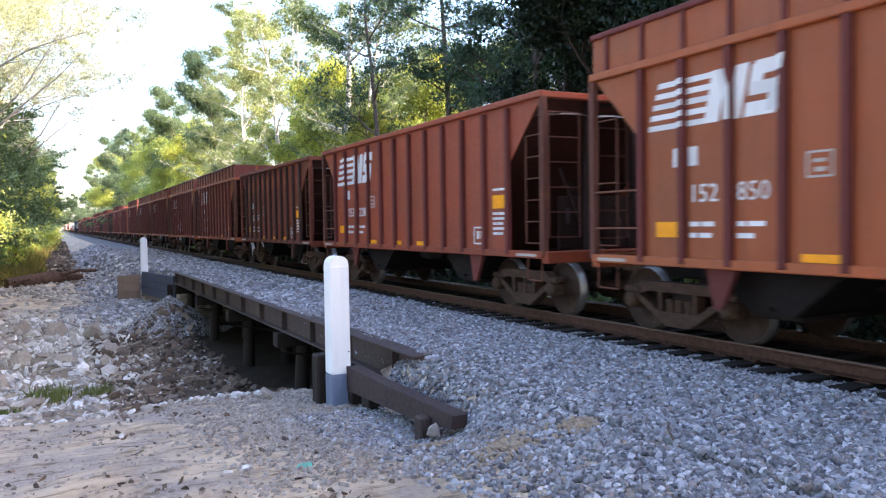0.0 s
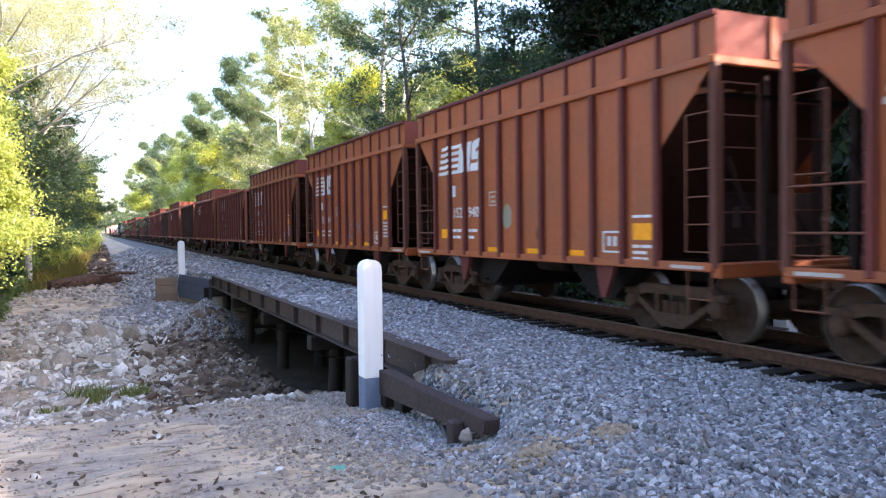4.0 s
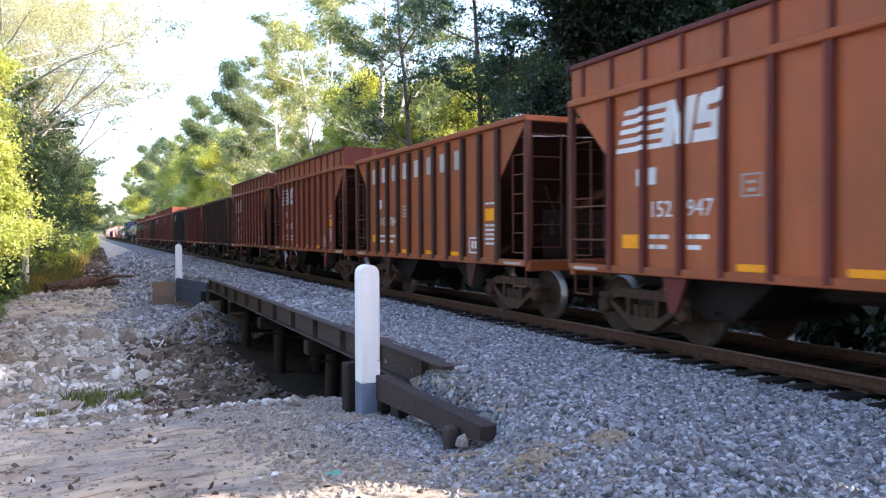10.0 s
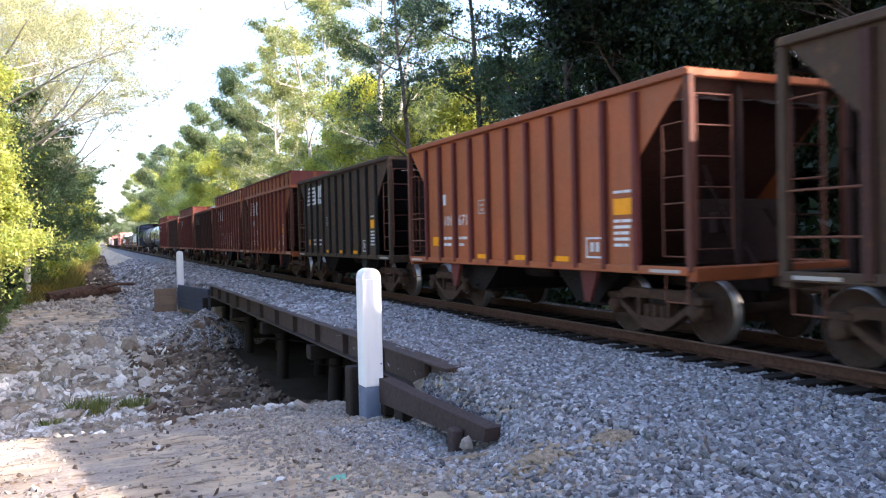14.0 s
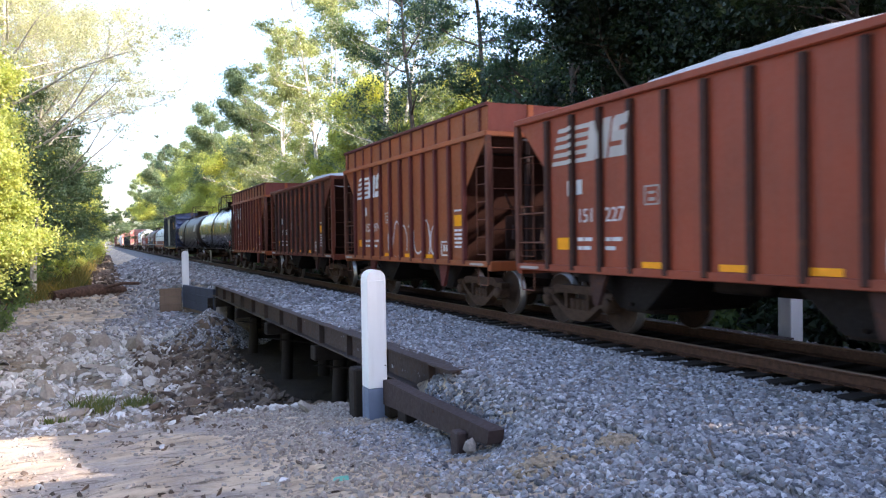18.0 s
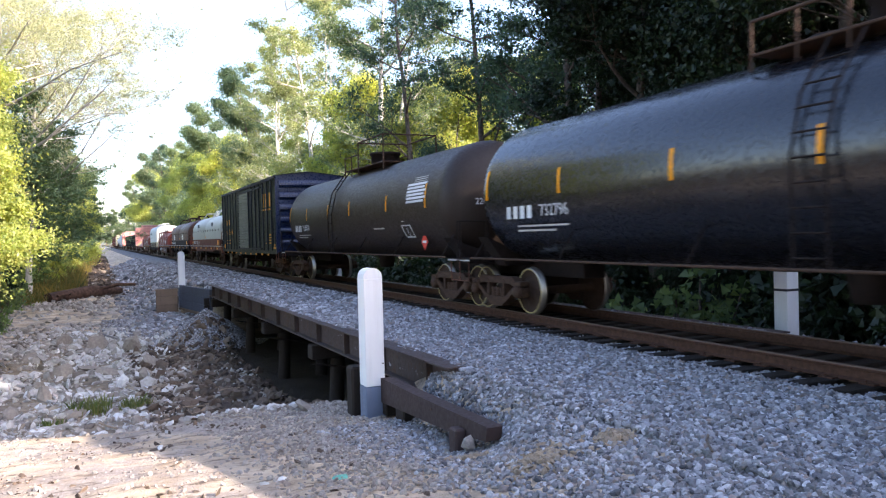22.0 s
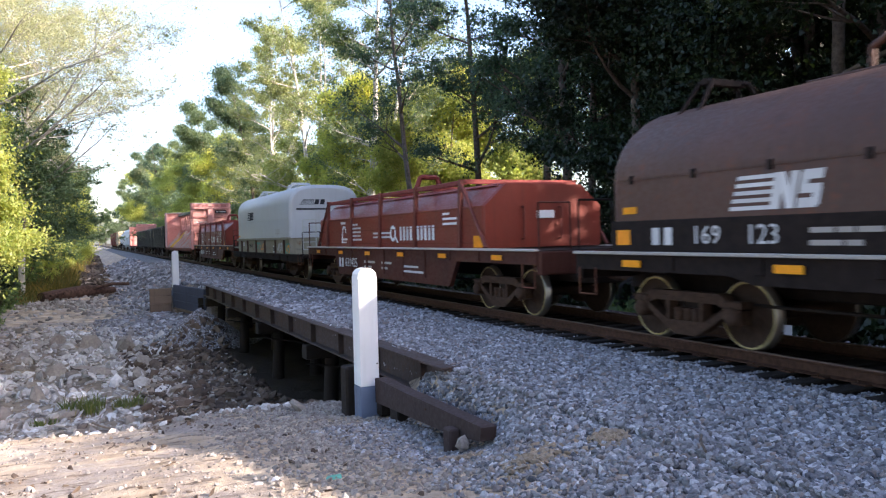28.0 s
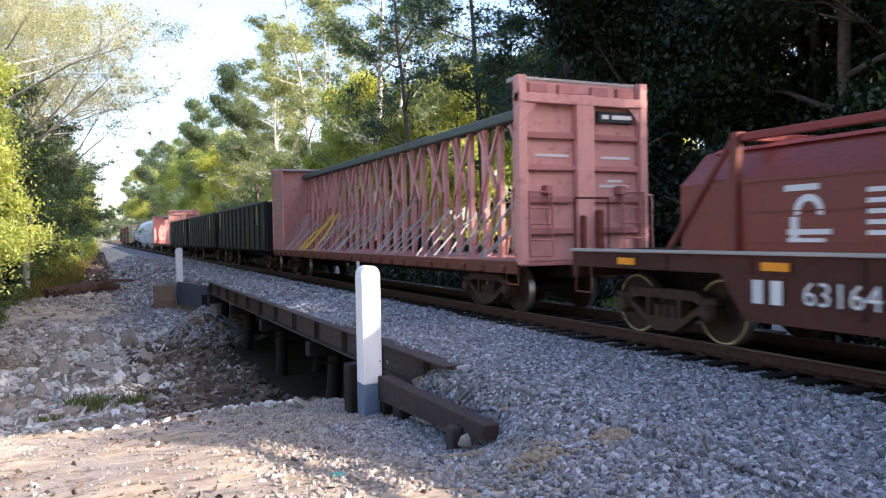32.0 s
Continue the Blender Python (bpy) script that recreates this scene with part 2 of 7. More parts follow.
M["wing_blue"] = paint("wing_blue_grey_paint", (0.075, 0.085, 0.125), (0.05, 0.045, 0.05), 0.5, 0.75, None)
M["white_post"] = paint("white_post_paint", (0.82, 0.82, 0.82), (0.55, 0.53, 0.50), 0.35, 0.6, None)
M["bare_wood"] = plain("weathered_wood", (0.27, 0.20, 0.14), 0.85, 0, 0.35, 9, 0.4)
M["brown_board"] = paint("brown_board_timber", (0.20, 0.14, 0.10), (0.07, 0.05, 0.04), 0.6, 0.85, None)
M["log"] = plain("rotten_log_bark", (0.085, 0.050, 0.036), 0.95, 0, 0.55, 6, 0.8)
M["chip"] = stone("bark_chip", [(0.07, 0.05, 0.037), (0.16, 0.115, 0.085), (0.05, 0.037, 0.03), (0.22, 0.17, 0.13)], 0.95, 25)
M["bark"] = plain("tree_bark", (0.13, 0.10, 0.08), 0.9, 0, 0.5, 7, 0.8)
M["pale_bark"] = plain("pale_bark", (0.52, 0.48, 0.42), 0.9, 0, 0.4, 6, 0.6)
# leaf and leaf_dark: blue raised in the colour for haze and sky sheen.
M["leaf"] = leaves("leaf_green", [(0.10, 0.16, 0.085), (0.15, 0.22, 0.105), (0.21, 0.275, 0.125), (0.12, 0.19, 0.11)], 0.5)
M["leaf_dark"] = leaves("leaf_dark_green", [(0.045, 0.088, 0.074), (0.065, 0.118, 0.092), (0.10, 0.152, 0.10)], 0.42)
M["leaf_shade"] = leaves("leaf_shade_green", [(0.07, 0.13, 0.10), (0.105, 0.17, 0.12), (0.16, 0.22, 0.135), (0.09, 0.15, 0.12)], 0.42)
# Greyed greens: the haze over the trees is mixed into the leaf colour.
M["leaf_hazy"] = leaves("leaf_hazy_green", [(0.10, 0.155, 0.115), (0.14, 0.20, 0.135), (0.20, 0.25, 0.155), (0.11, 0.17, 0.13)], 0.5)
# Paled towards white: glare of the bright sky is put into these leaves.
M["leaf_airy"] = leaves("leaf_airy_grey_green", [(0.36, 0.40, 0.33), (0.48, 0.50, 0.42), (0.56, 0.55, 0.48)], 0.5)
# Near-black copy of the leaves: the forest's deep shade is in the colour.
M["leaf_deep_shade"] = leaves("leaf_deep_shaded", [(0.013, 0.027, 0.013), (0.020, 0.038, 0.017), (0.029, 0.047, 0.020)], 0.25)
# Yellow-green leaves, brightened in the colour itself to look sunlit.
M["leaf_sunlit"] = leaves("leaf_sunlit_green", [(0.32, 0.40, 0.11), (0.45, 0.50, 0.16), (0.54, 0.53, 0.21), (0.25, 0.34, 0.12)], 0.55)
# Raised tones: sunlight and haze are mixed into this leaf colour.
M["leaf_pale"] = leaves("leaf_pale", [(0.26, 0.31, 0.15), (0.36, 0.39, 0.20), (0.44, 0.44, 0.26)], 0.5)
M["grass"] = leaves("grass_blade", [(0.10, 0.12, 0.03), (0.20, 0.17, 0.05), (0.30, 0.22, 0.08), (0.07, 0.10, 0.025)], 0.35)
M["weed"] = leaves("weed_blade", [(0.09, 0.13, 0.045), (0.14, 0.17, 0.06), (0.20, 0.19, 0.09)], 0.4)
M["oxide"] = paint("oxide_paint", (0.42, 0.100, 0.028), (0.12, 0.046, 0.024), 0.5, 0.58, None, fade=(0.27, 0.088, 0.032), spec=0.35)
M["oxide_red"] = paint("oxide_red_paint", (0.33, 0.060, 0.023), (0.10, 0.034, 0.021), 0.5, 0.58, None, fade=(0.22, 0.052, 0.024), spec=0.35)
M["oxide_rib"] = paint("oxide_rib_paint", (0.145, 0.034, 0.029), (0.08, 0.03, 0.02), 0.4, 0.66, None)
M["brown"] = paint("brown_paint", (0.235, 0.046, 0.020), (0.08, 0.030, 0.019), 0.55, 0.62, (0.20, 0.050, 0.017), fade=(0.12, 0.040, 0.023), spec=0.3)
M["dusty"] = paint("dusty_brown_paint", (0.36, 0.125, 0.075), (0.17, 0.070, 0.045), 0.4, 0.75, None)
# Chutes toned near black: the shade beneath the car is in the colour.
M["chute_shade"] = paint("chute_shade", (0.012, 0.008, 0.007), (0.010, 0.007, 0.006), 0.5, 0.85, None)
# Shade of the recessed car ends is put into these two browns.
M["slope_shade"] = paint("slope_sheet_shaded", (0.062, 0.022, 0.015), (0.03, 0.015, 0.012), 0.5, 0.75, None)
M["end_shade"] = paint("end_shaded_paint", (0.026, 0.012, 0.010), (0.014, 0.009, 0.008), 0.5, 0.8, None)
M["dark_brown"] = paint("dark_brown_paint", (0.135, 0.048, 0.032), (0.05, 0.025, 0.02), 0.45, 0.65, (0.22, 0.075, 0.03))
M["maroon"] = paint("maroon_paint", (0.20, 0.055, 0.040), (0.06, 0.025, 0.02), 0.45, 0.6, (0.10, 0.03, 0.02))
M["rib_dark"] = paint("rib_dark_brown_paint", (0.060, 0.026, 0.020), (0.03, 0.016, 0.014), 0.4, 0.7, (0.12, 0.045, 0.02))
M["black_green"] = paint("black_weathered_paint", (0.070, 0.044, 0.028), (0.10, 0.06, 0.035), 0.4, 0.7, (0.17, 0.09, 0.045))
M["black"] = paint("black_paint", (0.014, 0.014, 0.016), (0.03, 0.026, 0.022), 0.5, 0.5, None)
M["gloss_black"] = paint("gloss_black_paint", (0.010, 0.011, 0.016), (0.03, 0.025, 0.019), 0.3, 0.20, None, spec=0.5)
M["tank_brown"] = paint("dusty_black_paint", (0.026, 0.016, 0.011), (0.045, 0.030, 0.020), 0.35, 0.48, None, spec=0.35)
M["olive"] = paint("olive_green_paint", (0.0135, 0.0185, 0.007), (0.022, 0.018, 0.009), 0.4, 0.5, None, spec=0.18)
M["navy"] = paint("navy_paint", (0.002, 0.013, 0.062), (0.008, 0.012, 0.02), 0.3, 0.28, None, spec=0.6)
M["navy_rib"] = paint("navy_rib_paint", (0.010, 0.013, 0.024), (0.02, 0.02, 0.02), 0.5, 0.55, None)
M["door_grey"] = paint("door_slate_paint", (0.075, 0.090, 0.105), (0.04, 0.045, 0.05), 0.5, 0.35, None, spec=0.7)
M["cream"] = paint("cream_paint", (0.62, 0.64, 0.58), (0.38, 0.34, 0.27), 0.35, 0.5, None)
M["hood_white"] = paint("hood_white_paint", (0.66, 0.68, 0.68), (0.42, 0.38, 0.32), 0.3, 0.45, None)
M["hood_brown"] = paint("hood_brown_paint", (0.105, 0.045, 0.029), (0.04, 0.024, 0.019), 0.6, 0.55, (0.15, 0.050, 0.024), fade=(0.075, 0.040, 0.028), spec=0.35)
M["sill_rust"] = paint("sill_rust_paint", (0.18, 0.058, 0.032), (0.05, 0.028, 0.022), 0.6, 0.7, (0.26, 0.10, 0.045))
M["sill_dark"] = paint("sill_dark_red_paint", (0.10, 0.029, 0.018), (0.03, 0.014, 0.011), 0.6, 0.65, None, fade=(0.05, 0.018, 0.013))
M["sill_green"] = paint("sill_grey_green_paint", (0.37, 0.345, 0.25), (0.18, 0.14, 0.09), 0.55, 0.65, (0.25, 0.12, 0.05))
M["red"] = paint("red_paint", (0.25, 0.034, 0.016), (0.10, 0.026, 0.017), 0.55, 0.45, None, fade=(0.17, 0.034, 0.020), spec=0.4)
M["end_panel"] = paint("end_panel_paint", (0.22, 0.060, 0.045), (0.12, 0.04, 0.03), 0.5, 0.75, None)
M["red_faded"] = paint("faded_red_paint", (0.27, 0.055, 0.045), (0.16, 0.045, 0.038), 0.5, 0.6, None)
M["pink"] = paint("faded_pink_paint", (0.72, 0.36, 0.32), (0.42, 0.18, 0.16), 0.4, 0.7, (0.36, 0.13, 0.10))
M["pink_dark"] = paint("stained_pink_paint", (0.52, 0.22, 0.20), (0.24, 0.10, 0.085), 0.5, 0.75, None)
M["chord_green"] = paint("grey_green_chord_paint", (0.14, 0.17, 0.14), (0.10, 0.10, 0.08), 0.5, 0.7, None)
M["silver"] = paint("silver_grey_paint", (0.52, 0.55, 0.58), (0.30, 0.30, 0.30), 0.35, 0.45, None)
M["tan"] = paint("tan_paint", (0.52, 0.44, 0.30), (0.25, 0.2, 0.14), 0.4, 0.6, None)
M["iron"] = plain("cast_iron", (0.060, 0.034, 0.022), 0.8, 0.0, 0.4, 12)
# Grime, darkened further: the deep shade below the cars is painted in.
M["under"] = plain("grimy_shaded_underframe", (0.017, 0.011, 0.009), 0.85, 0.0, 0.4, 8)
M["wheel"] = plain("wheel_iron", (0.042, 0.025, 0.017), 0.85, 0.0, 0.35, 10)
M["tread"] = plain("wheel_tread", (0.42, 0.39, 0.35), 0.35, 0.9, 0.1, 20)
M["rim_paint"] = plain("wheel_rim_yellowed", (0.46, 0.37, 0.17), 0.5, 0.3, 0.3, 20)
M["grab"] = paint("grab_iron_paint", (0.16, 0.060, 0.035), (0.08, 0.04, 0.025), 0.4, 0.6, None)
M["mark_white"] = paint("white_stencil", (0.78, 0.78, 0.77), (0.45, 0.40, 0.36), 0.3, 0.7, None)
M["mark_grey"] = paint("grey_stencil", (0.50, 0.46, 0.42), (0.3, 0.25, 0.2), 0.4, 0.7, None)
M["mark_faint"] = paint("faint_orange_stencil", (0.44, 0.105, 0.035), (0.3, 0.07, 0.03), 0.4, 0.7, None)
M["mark_black"] = plain("black_stencil", (0.03, 0.03, 0.035), 0.7, 0, 0.3)
M["yellow"] = plain("yellow_reflector", (0.88, 0.34, 0.006), 0.45, 0, 0.12)
M["orange"] = plain("orange_reflector", (0.85, 0.30, 0.015), 0.45, 0, 0.12)
M["red_sign"] = plain("red_placard", (0.62, 0.06, 0.04), 0.5, 0, 0.1)
M["teal"] = plain("teal_spray", (0.10, 0.34, 0.27), 0.6, 0, 0.2)
M["spray"] = plain("pale_spray", (0.60, 0.60, 0.62), 0.65, 0, 0.25, 14)
M["spray_faded"] = plain("faded_spray", (0.36, 0.27, 0.25), 0.7, 0, 0.45, 5)
M["spray_red"] = plain("red_spray", (0.50, 0.12, 0.10), 0.65, 0, 0.25)
M["spray_blue"] = plain("blue_spray", (0.16, 0.22, 0.33), 0.65, 0, 0.25)
M["load"] = stone("load_stone", [(0.34, 0.34, 0.34), (0.48, 0.48, 0.47), (0.40, 0.39, 0.38)], 0.95, 20)
M["strap"] = plain("webbing_strap", (0.40, 0.38, 0.36), 0.8, 0, 0.2)
M["strap_yellow"] = plain("yellow_strap", (0.62, 0.42, 0.08), 0.8, 0, 0.2)


# ---- mesh building ----
class Geo:
    """Vertices and faces of one mesh; each face keeps its material's slot."""

    def __init__(self):
        self.v, self.f, self.m, self.slot, self.smooth = [], [], [], 0, []

    def add(self, verts, faces, smooth=False):
        o = len(self.v)
        self.v += [tuple(p) for p in verts]
        for f in faces:
            self.f.append([o + i for i in f])
            self.m.append(self.slot)
            self.smooth.append(smooth)
        return self

    def box(self, x0, x1, y0, y1, z0, z1, c=0.0):
        if c <= 0:
            p = [(x, y, z) for z in (z0, z1) for y in (y0, y1) for x in (x0, x1)]
            return self.add(p, [(0, 2, 3, 1), (4, 5, 7, 6), (0, 1, 5, 4), (2, 6, 7, 3), (0, 4, 6, 2), (1, 3, 7, 5)])
        c = min(c, (x1 - x0) * 0.45, (y1 - y0) * 0.45, (z1 - z0) * 0.45)
        p, idx = [], {}
        for i, (x, sx) in enumerate(((x0, 1), (x1, -1))):
            for j, (y, sy) in enumerate(((y0, 1), (y1, -1))):
                for k, (z, sz) in enumerate(((z0, 1), (z1, -1))):
                    for a in range(3):
                        idx[i, j, k, a] = len(p)
                        p.append((x + (0 if a == 0 else sx * c), y + (0 if a == 1 else sy * c), z + (0 if a == 2 else sz * c)))
        f = []
        for s in (0, 1):
            r = (lambda q: q) if s else (lambda q: q[::-1])
            f.append(r([idx[s, 0, 0, 0], idx[s, 1, 0, 0], idx[s, 1, 1, 0], idx[s, 0, 1, 0]]))
            f.append(r([idx[0, s, 0, 1], idx[0, s, 1, 1], idx[1, s, 1, 1], idx[1, s, 0, 1]]))
            f.append(r([idx[0, 0, s, 2], idx[1, 0, s, 2], idx[1, 1, s, 2], idx[0, 1, s, 2]]))
        for a, b in ((0, 0), (0, 1), (1, 0), (1, 1)):
            f.append([idx[a, b, 0, 0], idx[a, b, 1, 0], idx[a, b, 1, 1], idx[a, b, 0, 1]])
            f.append([idx[a, 0, b, 0], idx[a, 1, b, 0], idx[a, 1, b, 2], idx[a, 0, b, 2]])
            f.append([idx[0, a, b, 1], idx[1, a, b, 1], idx[1, a, b, 2], idx[0, a, b, 2]])
        for i in (0, 1):
            for j in (0, 1):
                for k in (0, 1):
                    f.append([idx[i, j, k, 0], idx[i, j, k, 1], idx[i, j, k, 2]])
        return self.add(p, f)

    def prism(self, poly, axis, lo, hi):
        """A polygon, given in the two other axes in order, extruded along an axis."""
        n, out = len(poly), []
        for h in (lo, hi):
            for p, q in poly:
                out.append((h, p, q) if axis == "x" else (p, h, q) if axis == "y" else (p, q, h))
        return self.add(out, [list(range(n))[::-1], list(range(n, 2 * n))] + [(i, (i + 1) % n, n + (i + 1) % n, n + i) for i in range(n)])

    def tube(self, p, q, r, n=6, r2=None, cap=True):
        p, q = Vector(p), Vector(q)
        d = (q - p).normalized()
        a = d.orthogonal().normalized()
        b = d.cross(a)
        r2 = r if r2 is None else r2
        ring = [(math.cos(2 * math.pi * i / n), math.sin(2 * math.pi * i / n)) for i in range(n)]
        out = [p + (a * c + b * s) * r for c, s in ring] + [q + (a * c + b * s) * r2 for c, s in ring]
        self.add(out, [(i, (i + 1) % n, n + (i + 1) % n, n + i) for i in range(n)], n > 4)
        return self.add(out, [list(range(n))[::-1], list(range(n, 2 * n))]) if cap else self

    def path(self, pts, r, n=6):
        for p, q in zip(pts, pts[1:]):
            self.tube(p, q, r, n)
        return self

    def lathe(self, prof, axis, at=(0, 0, 0), n=20, smooth=True):
        """Rings of (radius, height) turned about an axis through a point."""
        out = []
        for r, h in prof:
            for i in range(n):
                c, s = r * math.cos(2 * math.pi * i / n), r * math.sin(2 * math.pi * i / n)
                p = (h, c, s) if axis == "x" else (s, h, c) if axis == "y" else (c, s, h)
                out.append((p[0] + at[0], p[1] + at[1], p[2] + at[2]))
        k = len(prof)
        return self.add(out, [(j * n + i, j * n + (i + 1) % n, (j + 1) * n + (i + 1) % n, (j + 1) * n + i) for j in range(k - 1) for i in range(n)], smooth)

    def mesh(self, name, mats):
        me = bpy.data.meshes.new(name)
        me.from_pydata(self.v, [], self.f)
        for mt in mats if isinstance(mats, (list, tuple)) else [mats]:
            me.materials.append(mt)
        me.polygons.foreach_set("material_index", self.m)
        me.polygons.foreach_set("use_smooth", self.smooth)
        me.validate()
        me.update()
        return me


def part(name, geo, material, parent, label="", at=None):
    """One mesh object under a thing or a part."""
    ob = new(name, geo.mesh(name, material) if isinstance(geo, Geo) else geo)
    ob.parent = parent
    if at is not None:
        ob.matrix_basis = at
    return tagged(ob, label) if label else ob


def empty(name, m, label, category, group=""):
    ob = new(name)
    ob.empty_display_size = 0.3
    ob.matrix_basis = m
    return tagged(ob, label, category, group)


def thing(name, geo, material, label, category, group="", kind="", at=None):
    ob = new(name, geo.mesh(name, material) if isinstance(geo, Geo) else geo)
    if at is not None:
        ob.matrix_basis = at
    return tagged(ob, label, category, group, kind)


def lettering(name, words, size, material, parent, m, label=""):
    """Words in the built-in font as a thin mesh, centred on the pose m."""
    cu = bpy.data.curves.new(name, "FONT")
    cu.body, cu.size, cu.extrude, cu.resolution_u = words, size, 0.002, 2
    cu.align_x, cu.align_y = "CENTER", "CENTER"
    tmp = bpy.data.objects.new(name, cu)
    me = bpy.data.meshes.new_from_object(tmp)
    bpy.data.objects.remove(tmp)
    me.materials.clear()
    me.materials.append(material)
    return part(name, me, material, parent, label, m)


# ---- ground ----
def smooth(x, lo, hi):
    t = np.clip((np.asarray(x, float) - lo) / (hi - lo), 0, 1)
    return t * t * (3 - 2 * t)


HEAP = (-4.75, 30.4, -0.98)     # gravel cone at the far abutment: place and height of its top
BANK_Y = [-60, -5, 0, 6, 11, 13.2, 15.5, 19, 27, 33, 40, 55, 80, 150, 400, 2500]
BANK_Z = [-0.2, -0.1, -0.12, -0.62, -1.16, -1.34, -2.0, -2.5, -2.4, -2.1, -1.75, -1.5, -1.2, -1.0, -1.0, -1.0]


def wobble(x, y, s, seed=0.0):
    return (np.sin(x * 1.7 * s + seed) * np.cos(y * 1.3 * s - seed * 2) + 0.6 * np.sin(x * 3.1 * s + y * 2.3 * s + seed * 3)
            + 0.35 * np.cos(x * 6.3 * s - y * 5.1 * s + seed)) / 1.95


def ground_z(x, y):
    """Height of the ground: embankment, the creek under the bridge, the sandy bank by the camera."""
    x, y = np.asarray(x, float), np.asarray(y, float)
    low = np.interp(y, BANK_Y, BANK_Z)
    low = low + 0.10 * wobble(x, y, 0.35, 1.0) * smooth(np.abs(x), 4.5, 7.0) + 0.025 * wobble(x, y, 2.2, 4.0)
    low = low - 0.15 * np.exp(-((x + 5.0) / 0.5) ** 2 - ((y - 8.2) / 0.8) ** 2)
    creek = smooth(y, 14, 19) * (1 - smooth(y, 30, 37))
    low = low + creek * (0.10 * wobble(x, y, 1.3, 2.0) + 0.55 * smooth(x, -10.5, -15))
    low = low + 0.8 * smooth(x, -13, -22) + 0.9 * smooth(x, 7, 22) - 0.7 * smooth(x, 0.5, 3.0) * (1 - smooth(x, 6, 9))
    bridge = smooth(y, 9.6, 13.0) * (1 - smooth(y, 33.2, 34.2))
    wide = 5.7 - 1.1 * smooth(y, 6.2, 7.8) * (1 - smooth(y, 20, 33)) + 1.2 * smooth(y, 30, 40)
    held = smooth(y, 32.0, 33.5) * (1 - smooth(y, 37.8, 39.6))
    wide = wide * (1 - held) + 4.2 * held
    bed = smooth((wide - np.abs(x)) / (wide - 4.0), 0, 1)
    bed = np.where(x > 0, smooth((3.9 - x) / 1.7, 0, 1), bed) * (1 - bridge)
    heap = HEAP[2] - 0.70 * np.hypot(x - HEAP[0], (y - HEAP[1]) * 0.8) + 0.06 * wobble(x, y, 2.0, 6.0)
    return np.maximum(low * (1 - bed) + (-0.34) * bed, heap)


def sheet(xs, ys):
    """A grid mesh over the plan."""
    gx, gy = np.meshgrid(xs, ys)
    z = ground_z(gx, gy)
    v = np.stack([gx.ravel(), gy.ravel(), z.ravel()], 1)
    w = len(xs)
    i, j = np.meshgrid(np.arange(w - 1), np.arange(len(ys) - 1))
    a = (j * w + i).ravel()
    return v, np.stack([a, a + 1, a + w + 1, a + w], 1)


def mesh_np(name, v, f, material, smooth_shade=False):
    me = bpy.data.meshes.new(name)
    me.from_pydata(v.tolist(), [], f.tolist())
    me.materials.append(material)
    if smooth_shade:
        me.polygons.foreach_set("use_smooth", [True] * len(me.polygons))
    me.update()
    return me


xs = np.concatenate([[-2500, -900, -300, -120, -70], np.arange(-45, -15, 2.0), np.arange(-15, -3, 0.13), np.arange(-3, 8, 0.6), np.arange(8, 46, 2.0), [70, 120, 300, 900, 2500]])
ys = np.concatenate([[-2500, -900, -300, -120, -60], np.arange(-40, 2, 2.0), np.arange(2, 20, 0.13), np.arange(20, 60, 0.4), np.arange(60, 200, 4.0), np.arange(200, 700, 25.0), [900, 1300, 2500]])
v, f = sheet(xs, ys)
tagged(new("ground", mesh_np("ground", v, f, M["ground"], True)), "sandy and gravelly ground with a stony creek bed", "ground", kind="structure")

# ballast bed, also across the bridge deck
bed = Geo()
PROFILE = [(-4.05, -0.62), (-4.0, -0.29), (-2.6, -0.24), (-1.62, -0.195), (-1.25, -0.225), (1.25, -0.235), (1.62, -0.22), (2.15, -0.26), (2.25, -0.62)]
bed.prism(PROFILE[::-1], "y", -420, 900)
tagged(new("ballast_bed", bed.mesh("ballast_bed", M["ballast_bed"])), "grey crushed-stone ballast bed of the railway", "ballast", kind="structure")

# ---- loose stones ----
PHI = (1 + 5 ** 0.5) / 2
ICO_V = np.array([(-1, PHI, 0), (1, PHI, 0), (-1, -PHI, 0), (1, -PHI, 0), (0, -1, PHI), (0, 1, PHI), (0, -1, -PHI), (0, 1, -PHI), (PHI, 0, -1), (PHI, 0, 1), (-PHI, 0, -1), (-PHI, 0, 1)]) / 1.9
ICO_F = np.array([(0, 11, 5), (0, 5, 1), (0, 1, 7), (0, 7, 10), (0, 10, 11), (1, 5, 9), (5, 11, 4), (11, 10, 2), (10, 7, 6), (7, 1, 8), (3, 9, 4), (3, 4, 2), (3, 2, 6), (3, 6, 8), (3, 8, 9), (4, 9, 5), (2, 4, 11), (6, 2, 10), (8, 6, 7), (9, 8, 1)])


